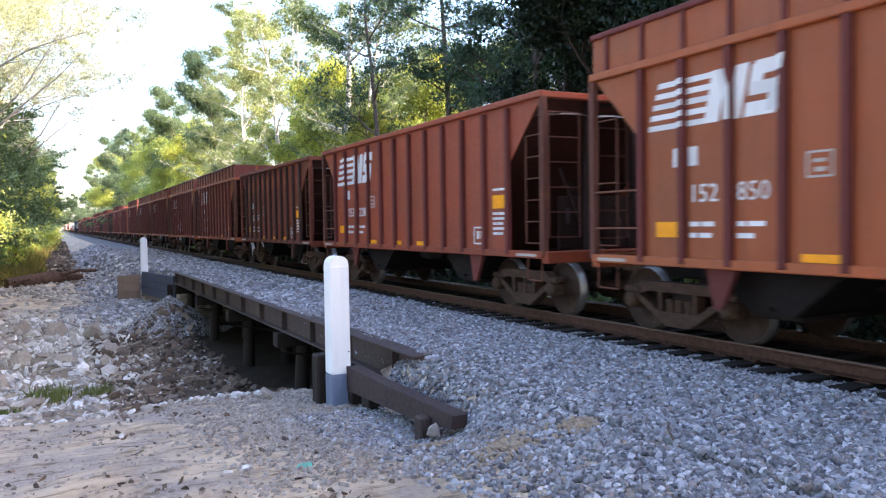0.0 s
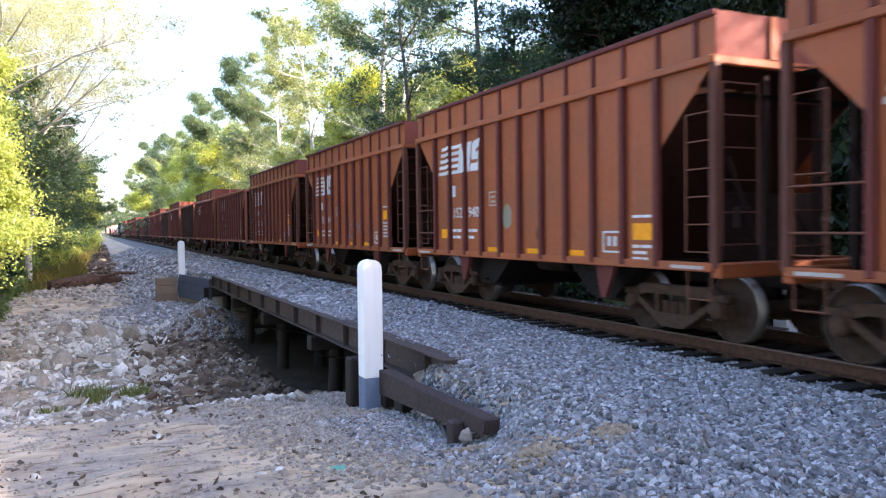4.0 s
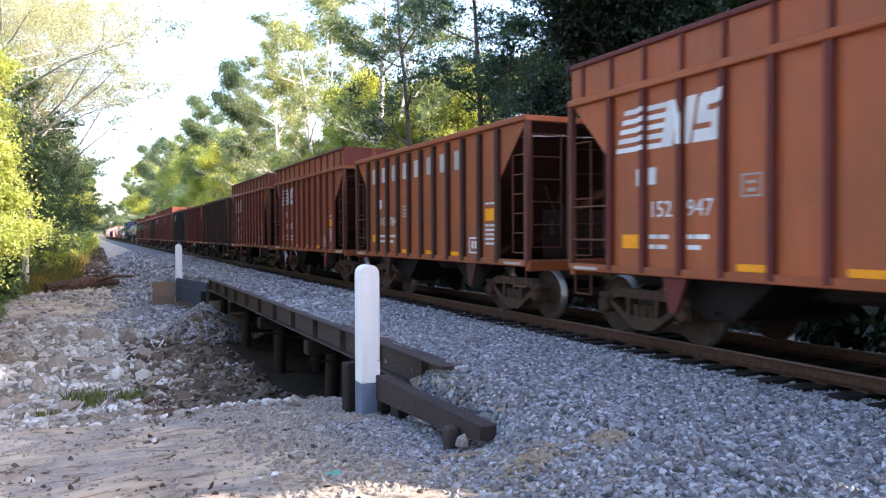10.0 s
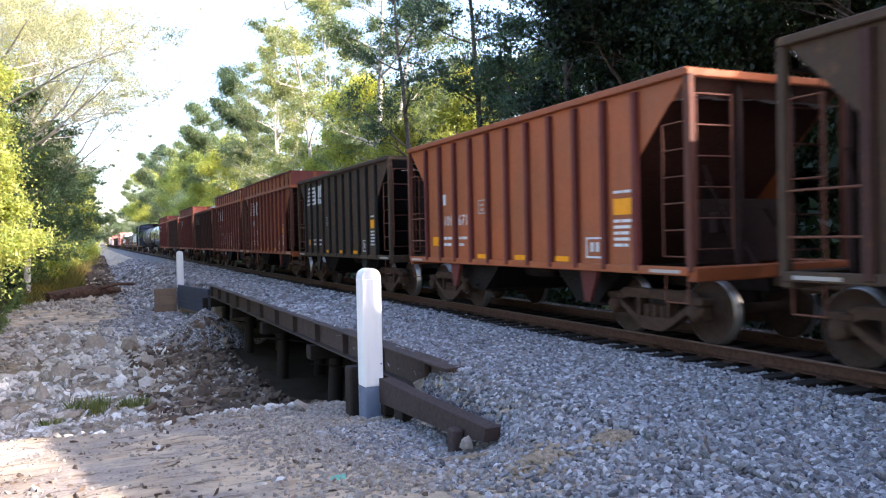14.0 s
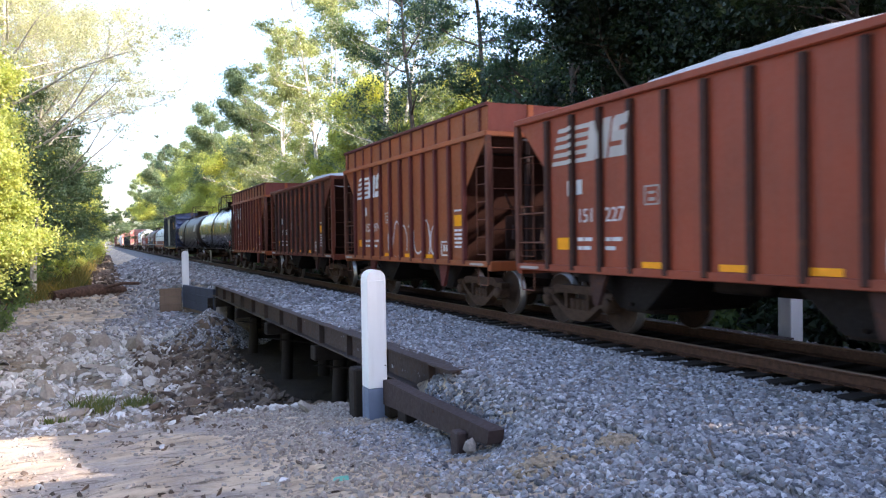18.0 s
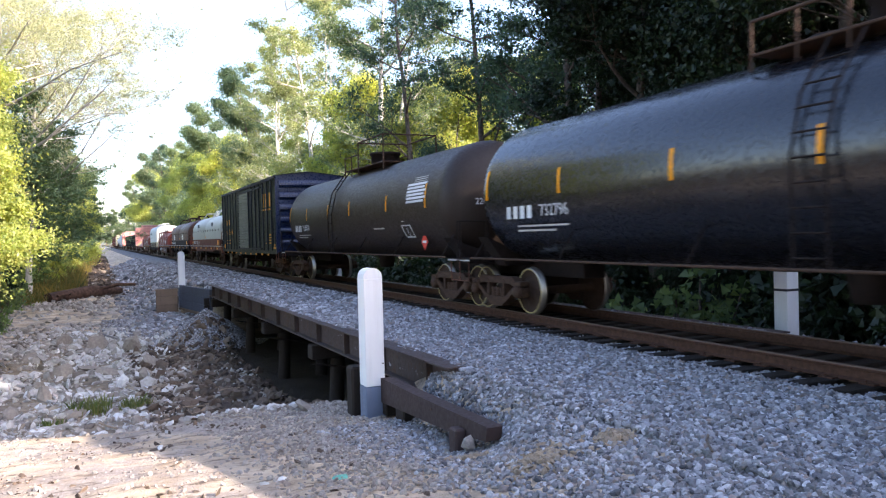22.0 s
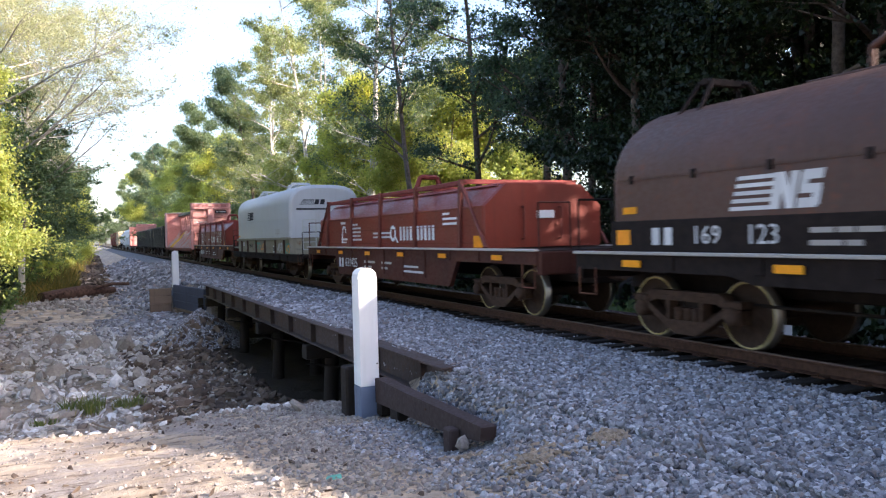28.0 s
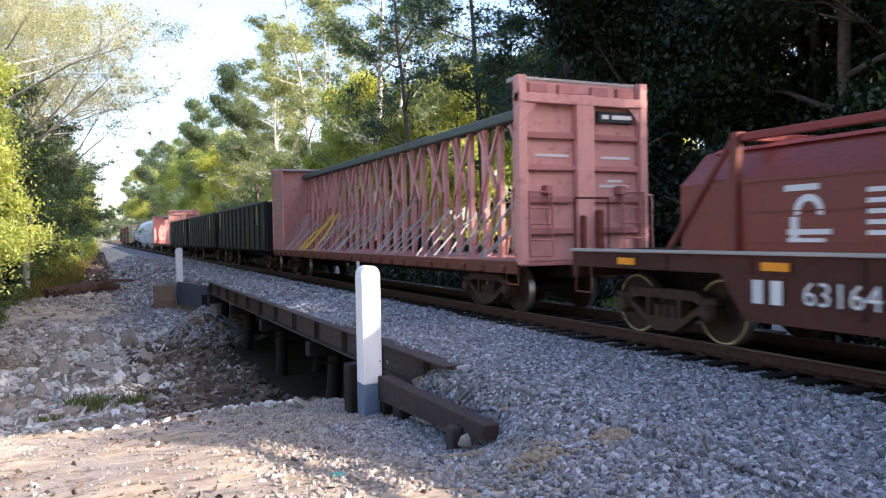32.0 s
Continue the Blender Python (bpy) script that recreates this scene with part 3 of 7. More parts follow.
def stones(name, x, y, z, size, material, rng, flat=0.7, sink=0.25, rough=0.34):
    """Angular stones at the given places, each with its own shape and turn, as one mesh."""
    n = len(x)
    base = ICO_V[None] * (1 + rng.uniform(-rough, rough, (n, 12, 1)))
    base = base * np.stack([rng.uniform(0.7, 1.2, n), rng.uniform(0.6, 1.1, n), rng.uniform(0.45, 0.9, n) * flat / 0.7], 1)[:, None]
    q = rng.normal(size=(n, 4)) * np.array([1.0, 0.45, 0.45, 1.0])
    q /= np.linalg.norm(q, axis=1)[:, None]
    w, a, b, c = q.T
    rot = np.stack([1 - 2 * (b * b + c * c), 2 * (a * b - c * w), 2 * (a * c + b * w), 2 * (a * b + c * w), 1 - 2 * (a * a + c * c), 2 * (b * c - a * w),
                    2 * (a * c - b * w), 2 * (b * c + a * w), 1 - 2 * (a * a + b * b)], 1).reshape(n, 3, 3)
    pts = np.einsum("nij,nkj->nki", rot, base) * size[:, None, None]
    pts += np.stack([x, y, z + size * (0.5 - sink) * flat], 1)[:, None]
    faces = (ICO_F[None] + (np.arange(n) * 12)[:, None, None]).reshape(-1, 3)
    return mesh_np(name, pts.reshape(-1, 3), faces, material)


rng = np.random.default_rng(3)


def bed_z(x):
    return np.interp(x, [p[0] for p in PROFILE], [p[1] for p in PROFILE])


def scatter(n, x0, x1, y0, y1, power=1.0):
    """Random places; with power above 1 they crowd towards y0, where the camera stands."""
    return rng.uniform(x0, x1, n), y0 + (y1 - y0) * rng.uniform(0, 1, n) ** power


# ballast: near stones dense and small, far ones coarser
X, Y = scatter(30000, -4.05, -1.42, 2.6, 15, 1.25)
Z = bed_z(X) + 0.02 * wobble(X, Y, 2.5)
tagged(new("ballast_stones", stones("ballast_stones", X, Y, Z, rng.uniform(0.020, 0.050, len(X)), M["ballast"], rng)), "loose grey ballast stones beside the rails", "ballast", kind="stuff")
X, Y = scatter(15000, -4.02, -1.42, 15, 70, 1.7)
tagged(new("ballast_stones", stones("ballast_stones", X, Y, bed_z(X) + 0.005, rng.uniform(0.04, 0.085, len(X)) * (1 + (Y - 15) / 60), M["ballast"], rng)), "loose grey ballast stones along the track", "ballast", kind="stuff")
X, Y = scatter(5200, -1.42, -0.95, 2.2, 26, 1.3)
crib = np.abs((Y - 1.2 + 0.2485) % 0.497 - 0.2485) > 0.135
X, Y = X[crib], Y[crib]
tagged(new("crib_stones", stones("crib_stones", X, Y, bed_z(X) - 0.005, rng.uniform(0.02, 0.045, len(X)), M["ballast"], rng)), "grey ballast stones between the tie ends", "ballast", kind="stuff")
X, Y = scatter(900, 1.3, 2.2, 2.0, 30, 1.3)
tagged(new("ballast_stones", stones("ballast_stones", X, Y, bed_z(X), rng.uniform(0.04, 0.07, len(X)), M["ballast"], rng)), "loose grey ballast stones beyond the rails", "ballast", kind="stuff")
# the shoulder that runs down from the bed, on both banks
X, Y = scatter(14000, -5.9, -3.95, 1.8, 10.4, 1.0)
keep = rng.uniform(0, 1, len(X)) < np.interp(X, [-5.9, -5.3, -4.6], [0.10, 0.45, 1.0])
X, Y = X[keep], Y[keep]
tagged(new("shoulder_stones", stones("shoulder_stones", X, Y, ground_z(X, Y), rng.uniform(0.020, 0.048, len(X)), M["ballast"], rng)), "grey ballast stones spilling down the shoulder", "ballast", kind="stuff")
X, Y = scatter(6500, -7.6, -4.0, 34.0, 95, 1.8)
keep = rng.uniform(0, 1, len(X)) < np.interp(X, [-7.6, -6.2, -5.0], [0.08, 0.6, 1.0])
X, Y = X[keep], Y[keep]
tagged(new("shoulder_stones", stones("shoulder_stones", X, Y, ground_z(X, Y), rng.uniform(0.07, 0.17, len(X)) * (1 + (Y - 34) / 90), M["ballast"], rng)), "grey ballast slope on the far bank of the creek", "ballast", kind="stuff")
# pebbles on the sandy bank
X, Y = scatter(4200, -11.0, -4.6, 3.5, 14.2, 1.0)
keep = (rng.uniform(0, 1, len(X)) < 0.25 + 0.6 * smooth(wobble(X, Y, 0.6, 3.0), -0.1, 0.5)) & (X < -5.0 - 0.0 * Y)
X, Y = X[keep], Y[keep]
tagged(new("pebbles", stones("pebbles", X, Y, ground_z(X, Y), rng.uniform(0.010, 0.036, len(X)), M["gravel"], rng, 0.6, 0.35)), "scattered pebbles on the sandy bank", "gravel", kind="stuff")
X, Y = scatter(7000, -7.2, -4.7, 6.0, 13.5, 1.0)
keep = rng.uniform(0, 1, len(X)) < np.interp(X, [-7.2, -6.2, -5.2], [0.15, 0.7, 1.0])
X, Y = X[keep], Y[keep]
tagged(new("pebbles", stones("pebbles", X, Y, ground_z(X, Y), rng.uniform(0.016, 0.045, len(X)), M["gravel"], rng, 0.6, 0.3)), "gravel washed round the foot of the white post", "gravel", kind="stuff")
# dark chips of bark and dried mud on the sand
X, Y = scatter(3600, -11.5, -5.4, 3.2, 14.0, 1.0)
keep = rng.uniform(0, 1, len(X)) < 0.08 + 0.9 * smooth(wobble(X, Y, 0.9, 7.0) + 0.5 * wobble(X, Y, 2.3, 2.0), 0.05, 0.6)
X, Y = X[keep], Y[keep]
tagged(new("bark_chips", stones("bark_chips", X, Y, ground_z(X, Y), 0.010 + 0.055 * rng.uniform(0, 1, len(X)) ** 2.2, M["chip"], rng, 0.2, 0.15)), "dark flakes of bark and dried mud on the sand", "debris", kind="stuff")
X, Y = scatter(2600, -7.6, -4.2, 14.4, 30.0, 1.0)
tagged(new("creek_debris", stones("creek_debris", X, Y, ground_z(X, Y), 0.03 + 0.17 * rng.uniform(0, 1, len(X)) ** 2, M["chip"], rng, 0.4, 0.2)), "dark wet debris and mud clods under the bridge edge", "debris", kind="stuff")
X, Y = scatter(3200, -13.0, -7.0, 30.0, 52, 1.0)
keep = rng.uniform(0, 1, len(X)) < 0.15 + 0.8 * smooth(wobble(X, Y, 0.25, 3.0), -0.1, 0.5)
X, Y = X[keep], Y[keep]
tagged(new("bank_rubble", stones("bank_rubble", X, Y, ground_z(X, Y), rng.uniform(0.04, 0.20, len(X)), M["rubble"], rng, 0.5, 0.3)), "brown stones and clods on the far bank", "rubble", kind="stuff")
X, Y = scatter(2600, -11.5, -7.0, 50.0, 150, 1.6)
tagged(new("bank_rubble", stones("bank_rubble", X, Y, ground_z(X, Y), rng.uniform(0.08, 0.28, len(X)) * (1 + (Y - 50) / 90), M["chip"], rng, 0.35, 0.3)), "brown clods and driftwood bits along the far track side", "rubble", kind="stuff")
# rubble in the creek: flat pale slabs in drifts, smaller broken stone between them
def drift(x, y):
    return smooth(x, -5.6, -8.2) * smooth(x, -13.4, -11.8) * smooth(y, 15.0, 17.0) * (1 - smooth(y, 32.0, 36.0))


X, Y = scatter(9000, -13.2, -5.6, 15.0, 36, 1.0)
keep = rng.uniform(0, 1, len(X)) < drift(X, Y) * (0.25 + 0.70 * smooth(wobble(X, Y, 0.5, 5.0), -0.3, 0.3))
X, Y = X[keep], Y[keep]
tagged(new("creek_rubble", stones("creek_rubble", X, Y, ground_z(X, Y), (0.04 + 0.18 * rng.uniform(0, 1, len(X)) ** 1.9) * np.clip((Y - 8) / 14, 0.5, 1.15), M["slab"], rng, 0.24, 0.1)), "pale flat broken slabs lying in the creek bed", "rubble", kind="stuff")
X, Y = scatter(8000, -12.5, -4.3, 14.2, 37, 1.0)
keep = (np.hypot(X - HEAP[0], Y - HEAP[1]) > 2.0) & (rng.uniform(0, 1, len(X)) < 0.18 + 0.55 * smooth(wobble(X, Y, 0.33, 5.0), 0.0, 0.45))
X, Y = X[keep], Y[keep]
tagged(new("creek_rubble", stones("creek_rubble", X, Y, ground_z(X, Y), rng.uniform(0.03, 0.11, len(X)), M["rubble"], rng, 0.6, 0.3)), "brown and grey broken stone in the creek bed", "rubble", kind="stuff")
X, Y = scatter(300, -9.6, -5.3, 13.0, 14.6, 1.0)
keep = rng.uniform(0, 1, len(X)) < np.interp(X, [-9.6, -7.6, -6.8], [0.10, 0.25, 1.0])
X, Y = X[keep], Y[keep]
tagged(new("creek_rubble", stones("creek_rubble", X, Y, ground_z(X, Y), rng.uniform(0.03, 0.10, len(X)), M["slab"], rng, 0.6, 0.15)), "pale stones along the edge of the bank", "rubble", kind="stuff")
X, Y = scatter(4500, -8.4, -4.2, 31.5, 38, 1.0)
tagged(new("creek_rubble", stones("creek_rubble", X, Y, ground_z(X, Y), rng.uniform(0.03, 0.085, len(X)), M["ballast"], rng, 0.7, 0.2)), "grey gravel fan at the far abutment", "rubble", kind="stuff")
A, D = rng.uniform(1.0, 6.2, 9000), 2.3 * rng.uniform(0, 1, 9000) ** 0.55
X, Y = HEAP[0] + D * np.cos(A), HEAP[1] + D * np.sin(A)
tagged(new("gravel_heap", stones("gravel_heap", X, Y, ground_z(X, Y), rng.uniform(0.015, 0.045, len(X)), M["ballast"], rng, 0.7, 0.3)), "cone of grey gravel spilled at the far abutment", "gravel", kind="stuff")
# larger rocks that stand out one by one: x, y, size
for bx, by, bs in ((-9.25, 14.7, 0.20), (-8.62, 14.5, 0.15), (-7.28, 13.7, 0.16), (-6.35, 13.5, 0.17), (-6.1, 13.4, 0.13), (-7.0, 13.6, 0.11), (-5.45, 12.6, 0.24), (-8.4, 25.5, 0.42), (-8.9, 27.0, 0.36),
                   (-9.6, 26.0, 0.40), (-8.0, 23.5, 0.35), (-7.3, 24.5, 0.38), (-9.9, 22.5, 0.36), (-10.5, 20.5, 0.30), (-9.2, 20.0, 0.28), (-8.3, 19.2, 0.27), (-7.5, 29.5, 0.5), (-8.6, 30.5, 0.48),
                   (-9.7, 31.5, 0.5), (-7.0, 26.5, 0.42), (-10.7, 29.0, 0.44), (-10.2, 24.5, 0.36), (-6.6, 21.5, 0.3), (-7.9, 17.3, 0.22), (-9.4, 17.6, 0.24), (-10.4, 17.0, 0.22)):
    one = np.array([0.0])
    me = stones("boulder", one, one, one, np.array([bs]), M["slab" if int(bs * 100) % 2 else "rubble"], rng, 0.42, 0.2, 0.15)
    thing("boulder", me, None, "pale angular rock in the creek bed", "rock", "creek rocks", at=pose(bx, by, float(ground_z(bx, by))))
me = stones("boulder", np.array([0.0]), np.array([0.0]), np.array([0.0]), np.array([0.085]), M["gravel"], rng, 1.0, 0.1, 0.2)
thing("boulder", me, None, "blue-grey stone resting against the beam's end", "rock", at=pose(-4.82, 7.72, -0.80))


# tan dirt showing through the ballast, and litter
for px, py, pr, n in ((-4.23, 5.8, 0.17, 260), (-4.95, 5.95, 0.26, 240), (-5.05, 7.2, 0.2, 110)):
    X, Y = rng.normal(0, pr * 0.55, n) * 1.2, rng.normal(0, pr * 0.6, n)
    Z = np.array([float(bed_z(px + a)) if px + a > -4.05 else float(ground_z(px + a, py + b)) for a, b in zip(X, Y)])
    Z = Z + 0.03 * np.exp(-(X ** 2 + Y ** 2) / pr ** 2)
    thing("dirt_patch", stones("dirt_patch", X, Y, Z, rng.uniform(0.015, 0.05, n), M["clod"], rng, 0.5, 0.1), None, "tan patch of sandy clods among the stones", "dirt", kind="stuff", at=pose(px, py, 0))
thing("litter", Geo().add([(-0.09, -0.03, 0.005), (0.07, -0.05, 0.012), (0.09, 0.03, 0.03), (-0.05, 0.05, 0.02), (0.0, 0.0, 0.045)], [(0, 1, 4), (1, 2, 4), (2, 3, 4), (3, 0, 4)]), M["teal"], "crumpled teal plastic scrap on the sand", "litter", at=pose(-6.55, 7.05, float(ground_z(-6.55, 7.05))))
for px, py, ps in ((-7.05, 7.4, 0.07), (-7.2, 7.35, 0.05), (-9.25, 9.0, 0.06), (-7.9, 10.9, 0.07), (-7.7, 12.2, 0.07)):
    me = stones("flat_stone", np.array([0.0]), np.array([0.0]), np.array([0.0]), np.array([ps]), M["slab"], rng, 0.4, 0.2)
    thing("flat_stone", me, None, "pale flat stone lying on the sand", "rock", "stones on the sand", at=pose(px, py, float(ground_z(px, py))))


# ---- track ----
def rail_thing(x):
    g = Geo()
    foot = [(-0.075, -0.172), (0.075, -0.172), (0.075, -0.160), (0.012, -0.140), (0.010, -0.045), (0.035, -0.036), (0.035, -0.012), (-0.035, -0.012), (-0.035, -0.036), (-0.010, -0.045), (-0.012, -0.140), (-0.075, -0.160)]
    g.prism([(p + x, q) for p, q in foot], "y", -420, 900)
    rail = thing("rail", g, M["rail"], "rusty steel rail with a polished running surface", "rail", "rails")
    h = Geo().prism([(x - 0.034, -0.012), (x + 0.034, -0.012), (x + 0.030, 0.0), (x - 0.030, 0.0)], "y", -420, 900)
    part("rail_head", h, M["rail_head"], rail, "polished running surface")


rail_thing(-0.755)
rail_thing(0.755)
TIE = Geo().box(-1.42, 1.31, -0.115, 0.115, -0.36, -0.172, 0.012).mesh("railroad_tie", M["tie"])
PLATE = Geo().box(-0.18, 0.18, -0.09, 0.09, -0.172, -0.155).tube((-0.11, 0.05, -0.16), (-0.11, 0.05, -0.135), 0.013, 5).tube((0.11, -0.05, -0.16), (0.11, -0.05, -0.135), 0.013, 5).mesh("tie_plate", M["rail"])
y = 1.2
while y < 72:
    tie = thing("railroad_tie", TIE, None, "dark creosoted timber tie bedded in ballast", "tie", "ties under the rails", at=pose(random.uniform(-0.04, 0.04), y, random.uniform(-0.012, 0.004), 0, 0, random.uniform(-0.7, 0.7)))
    if y < 30:
        part("tie_plate", PLATE, None, tie, at=pose(-0.755, 0, 0))
    y += 0.497
far_ties = Geo()
while y < 400:
    far_ties.box(-1.31, 1.31, y - 0.115, y + 0.115, -0.36, -0.172)
    y += 0.497
y = 0.7
while y > -60:
    far_ties.box(-1.31, 1.31, y - 0.115, y + 0.115, -0.36, -0.172)
    y -= 0.497
thing("railroad_ties", far_ties, M["tie"], "dark timber ties running on along the track", "ties", kind="stuff")


# ---- bridge ----
bridge = empty("railway_bridge", pose(0, 0, 0), "low dark steel girder bridge on timber piles over a creek", "bridge")
GX = -4.05
for sx in (GX, 2.33):
    s = 1 if sx > 0 else -1
    g = Geo()
    g.box(sx - 0.16, sx + 0.16, 9.6, 33.7, -0.275, -0.245, 0.006)
    g.box(sx - 0.02, sx + 0.02, 9.6, 33.7, -0.70, -0.275)
    g.box(sx - 0.16, sx + 0.16, 9.6, 33.7, -0.73, -0.70, 0.006)
    gir = part("girder", g, M["girder"], bridge, "dark rusty steel girder")
    k = 10.4
    while k < 33.5:
        part("stiffener", Geo().box(sx - 0.13, sx + 0.13, k - 0.012, k + 0.012, -0.70, -0.275), M["girder"], gir)
        k += 2.05
deck = Geo()
deck.box(-4.02, 2.30, 9.62, 33.7, -0.80, -0.63)
part("deck", deck, M["timber"], bridge, "dark timber deck under the ballast")
for yy in (11.6, 16.9, 22.2, 27.5, 32.7):
    cap = part("pile_cap", Geo().box(-4.25, 2.85, yy - 0.18, yy + 0.18, -1.12, -0.80, 0.02), M["timber"], bridge, "heavy timber cap beam")
    for px in (-3.6, -2.5, -1.3, 0.0, 1.3, 2.5):
        part("timber_column", Geo().tube((px * 1.03, yy, -3.4), (px, yy, -1.12), 0.19, 10, 0.16), M["timber"], cap)
    if yy in (16.9, 22.2, 27.5):
        part("cross_brace", Geo().prism([(-4.3, -1.2), (-4.1, -1.2), (2.6, -2.5), (2.4, -2.5)], "y", yy - 0.27, yy - 0.2), M["timber"], cap)
for yy, d in ((9.75, 1), (33.85, -1)):
    for r in range(5):
        part("backwall_plank", Geo().box(-4.4, 2.7, yy - 0.07, yy + 0.07, -1.12 - 0.30 * r, -0.83 - 0.30 * r, 0.01), M["timber"], bridge)
for yy in (10.2, 10.9):
    part("bearing_beam", Geo().box(-4.7, 2.9, yy - 0.16, yy + 0.16, -1.10, -0.76, 0.02), M["timber"], bridge, "heavy timber bearing beam")

part("end_column", Geo().box(-5.03, -4.74, 11.36, 11.66, -1.9, -0.42, 0.03), M["timber"], bridge, "blackened end column beside the post")

# timber wing that holds the shoulder by the near post
wing = empty("wing_beam", pose(-4.62, 9.3, -0.54), "dark weathered timber beam holding back the ballast shoulder", "beam")
part("beam", Geo().prism([(-1.84, -0.01), (-1.80, -0.17), (-0.9, -0.27), (1.60, -0.37), (1.60, 0.0), (0.4, -0.012), (-1.78, 0.0)], "x", -0.10, 0.10), M["wing"], wing)
part("stake", Geo().box(-0.24, -0.102, -1.32, -1.12, -0.95, -0.13, 0.02), M["wing"], wing, "upright stake holding the beam's end")
part("bolt", Geo().tube((-0.11, -0.3, -0.10), (-0.095, -0.3, -0.10), 0.018, 8), M["iron"], wing)
far_wing = empty("wing_wall", pose(-4.12, 33.75, -0.46, 0, 0, 9.0), "grey-blue painted timber wing wall by the far post", "wall")
for r in range(3):
    part("board", Geo().box(-0.06, 0.06, 0, 4.9, -0.36 * (r + 1) + 0.004, -0.36 * r, 0.02), M["wing_blue"], far_wing)
part("bottom_rail", Geo().box(-0.10, 0.05, 0, 4.9, -1.20, -1.085, 0.02), M["brown_board"], far_wing, "bare brown bottom rail")
side_wing = empty("wing_wall", pose(-4.75, 38.3, -0.60), "weathered brown timber wing boards beside the far post", "wall")
for r in range(3):
    part("board", Geo().box(-1.28, -0.30, -0.08, 0.08, -0.37 * (r + 1) + 0.004, -0.37 * r, 0.02), M["brown_board"], side_wing)
part("stake", Geo().box(-0.20, 0.10, -0.42, -0.12, -2.2, -1.0, 0.02), M["bare_wood"], side_wing, "bare wooden stake")


def marker_post(x, y, base, top, split, label):
    """Square bridge-end post: white above, grey-blue foot, rounded top."""
    w = 0.152
    post = empty("marker_post", pose(x, y, 0), label, "post", "bridge-end posts")
    g = Geo().box(-w, w, -w, w, split, top - 0.16, 0.012)
    arc = [(-w, top - 0.165)] + [(-w * math.cos(math.pi * i / 8), top - 0.165 + 0.165 * math.sin(math.pi * i / 8) ** 0.8) for i in range(1, 8)] + [(w, top - 0.165)]
    g.prism(arc, "y", -w + 0.01, w - 0.01)
    part("shaft", g, M["white_post"], post)
    part("foot", Geo().box(-w - 0.003, w + 0.003, -w - 0.003, w + 0.003, base - 0.5, split - 0.002, 0.012), M["grey_blue"], post, "grey-blue painted foot")
    return post


near_post = marker_post(-4.80, 11.05, -1.2, 1.14, -0.66, "white-painted square timber post with grey-blue foot at the bridge end")
part("bolt", Geo().tube((0.12, -0.16, -0.32), (0.12, -0.15, -0.32), 0.012, 6), M["iron"], near_post)
marker_post(-4.80, 38.7, -2.1, 1.16, -0.60, "white-painted square timber post on the far bank")
far_side = marker_post(2.97, 10.1, -1.4, 1.12, -0.95, "white-painted post beyond the track with two dark bands")
for bz in (0.42, 0.78):
    part("band", Geo().box(-0.158, 0.158, -0.158, 0.158, bz, bz + 0.045), M["mark_black"], far_side)
marker_post(3.05, 38.7, -2.1, 1.12, -0.60, "white-painted post beyond the track on the far bank")

# driftwood by the far bank
drift = empty("fallen_log", pose(-9.0, 49.6, float(ground_z(-9.0, 49.6)) + 0.1, 0, 0, 39), "dark brown fallen log lying on the far sandy bank", "log")
part("trunk", Geo().tube((-2.6, 0, 0.05), (0.4, 0.15, 0.22), 0.34, 9, 0.40).tube((0.4, 0.15, 0.22), (2.4, 0.1, 0.12), 0.40, 9, 0.24), M["log"], drift)
part("branch", Geo().path([(0.5, 0, 0.3), (1.5, -0.8, 0.6), (2.4, -1.2, 0.55)], 0.10, 6), M["log"], drift)
part("branch", Geo().path([(-1.2, 0, 0.2), (-1.9, -0.9, 0.35), (-3.0, -1.3, 0.25)], 0.08, 6), M["log"], drift)
for k in range(9):
    a = random.uniform(0, 3.1)
    lx, ly = random.uniform(-9.6, -5.6), random.uniform(15.2, 22)
    st = thing("stick", Geo().path([(0, 0, 0.02), (0.4, 0.1, 0.05), (0.9, 0.05, 0.03)], 0.022, 5), M["bare_wood"], "weathered stick on the creek bed", "stick", "sticks", at=pose(lx, ly, float(ground_z(lx, ly)) + 0.02, 0, 0, math.degrees(a)))
thing("stick", Geo().path([(0, 0, 0.03), (0.25, 0.12, 0.05), (0.5, 0.18, 0.03)], 0.012, 5), M["bark"], "dark twig lying on the ballast", "stick", "sticks", at=pose(-4.05, 4.75, -0.26, 0, 0, 30))


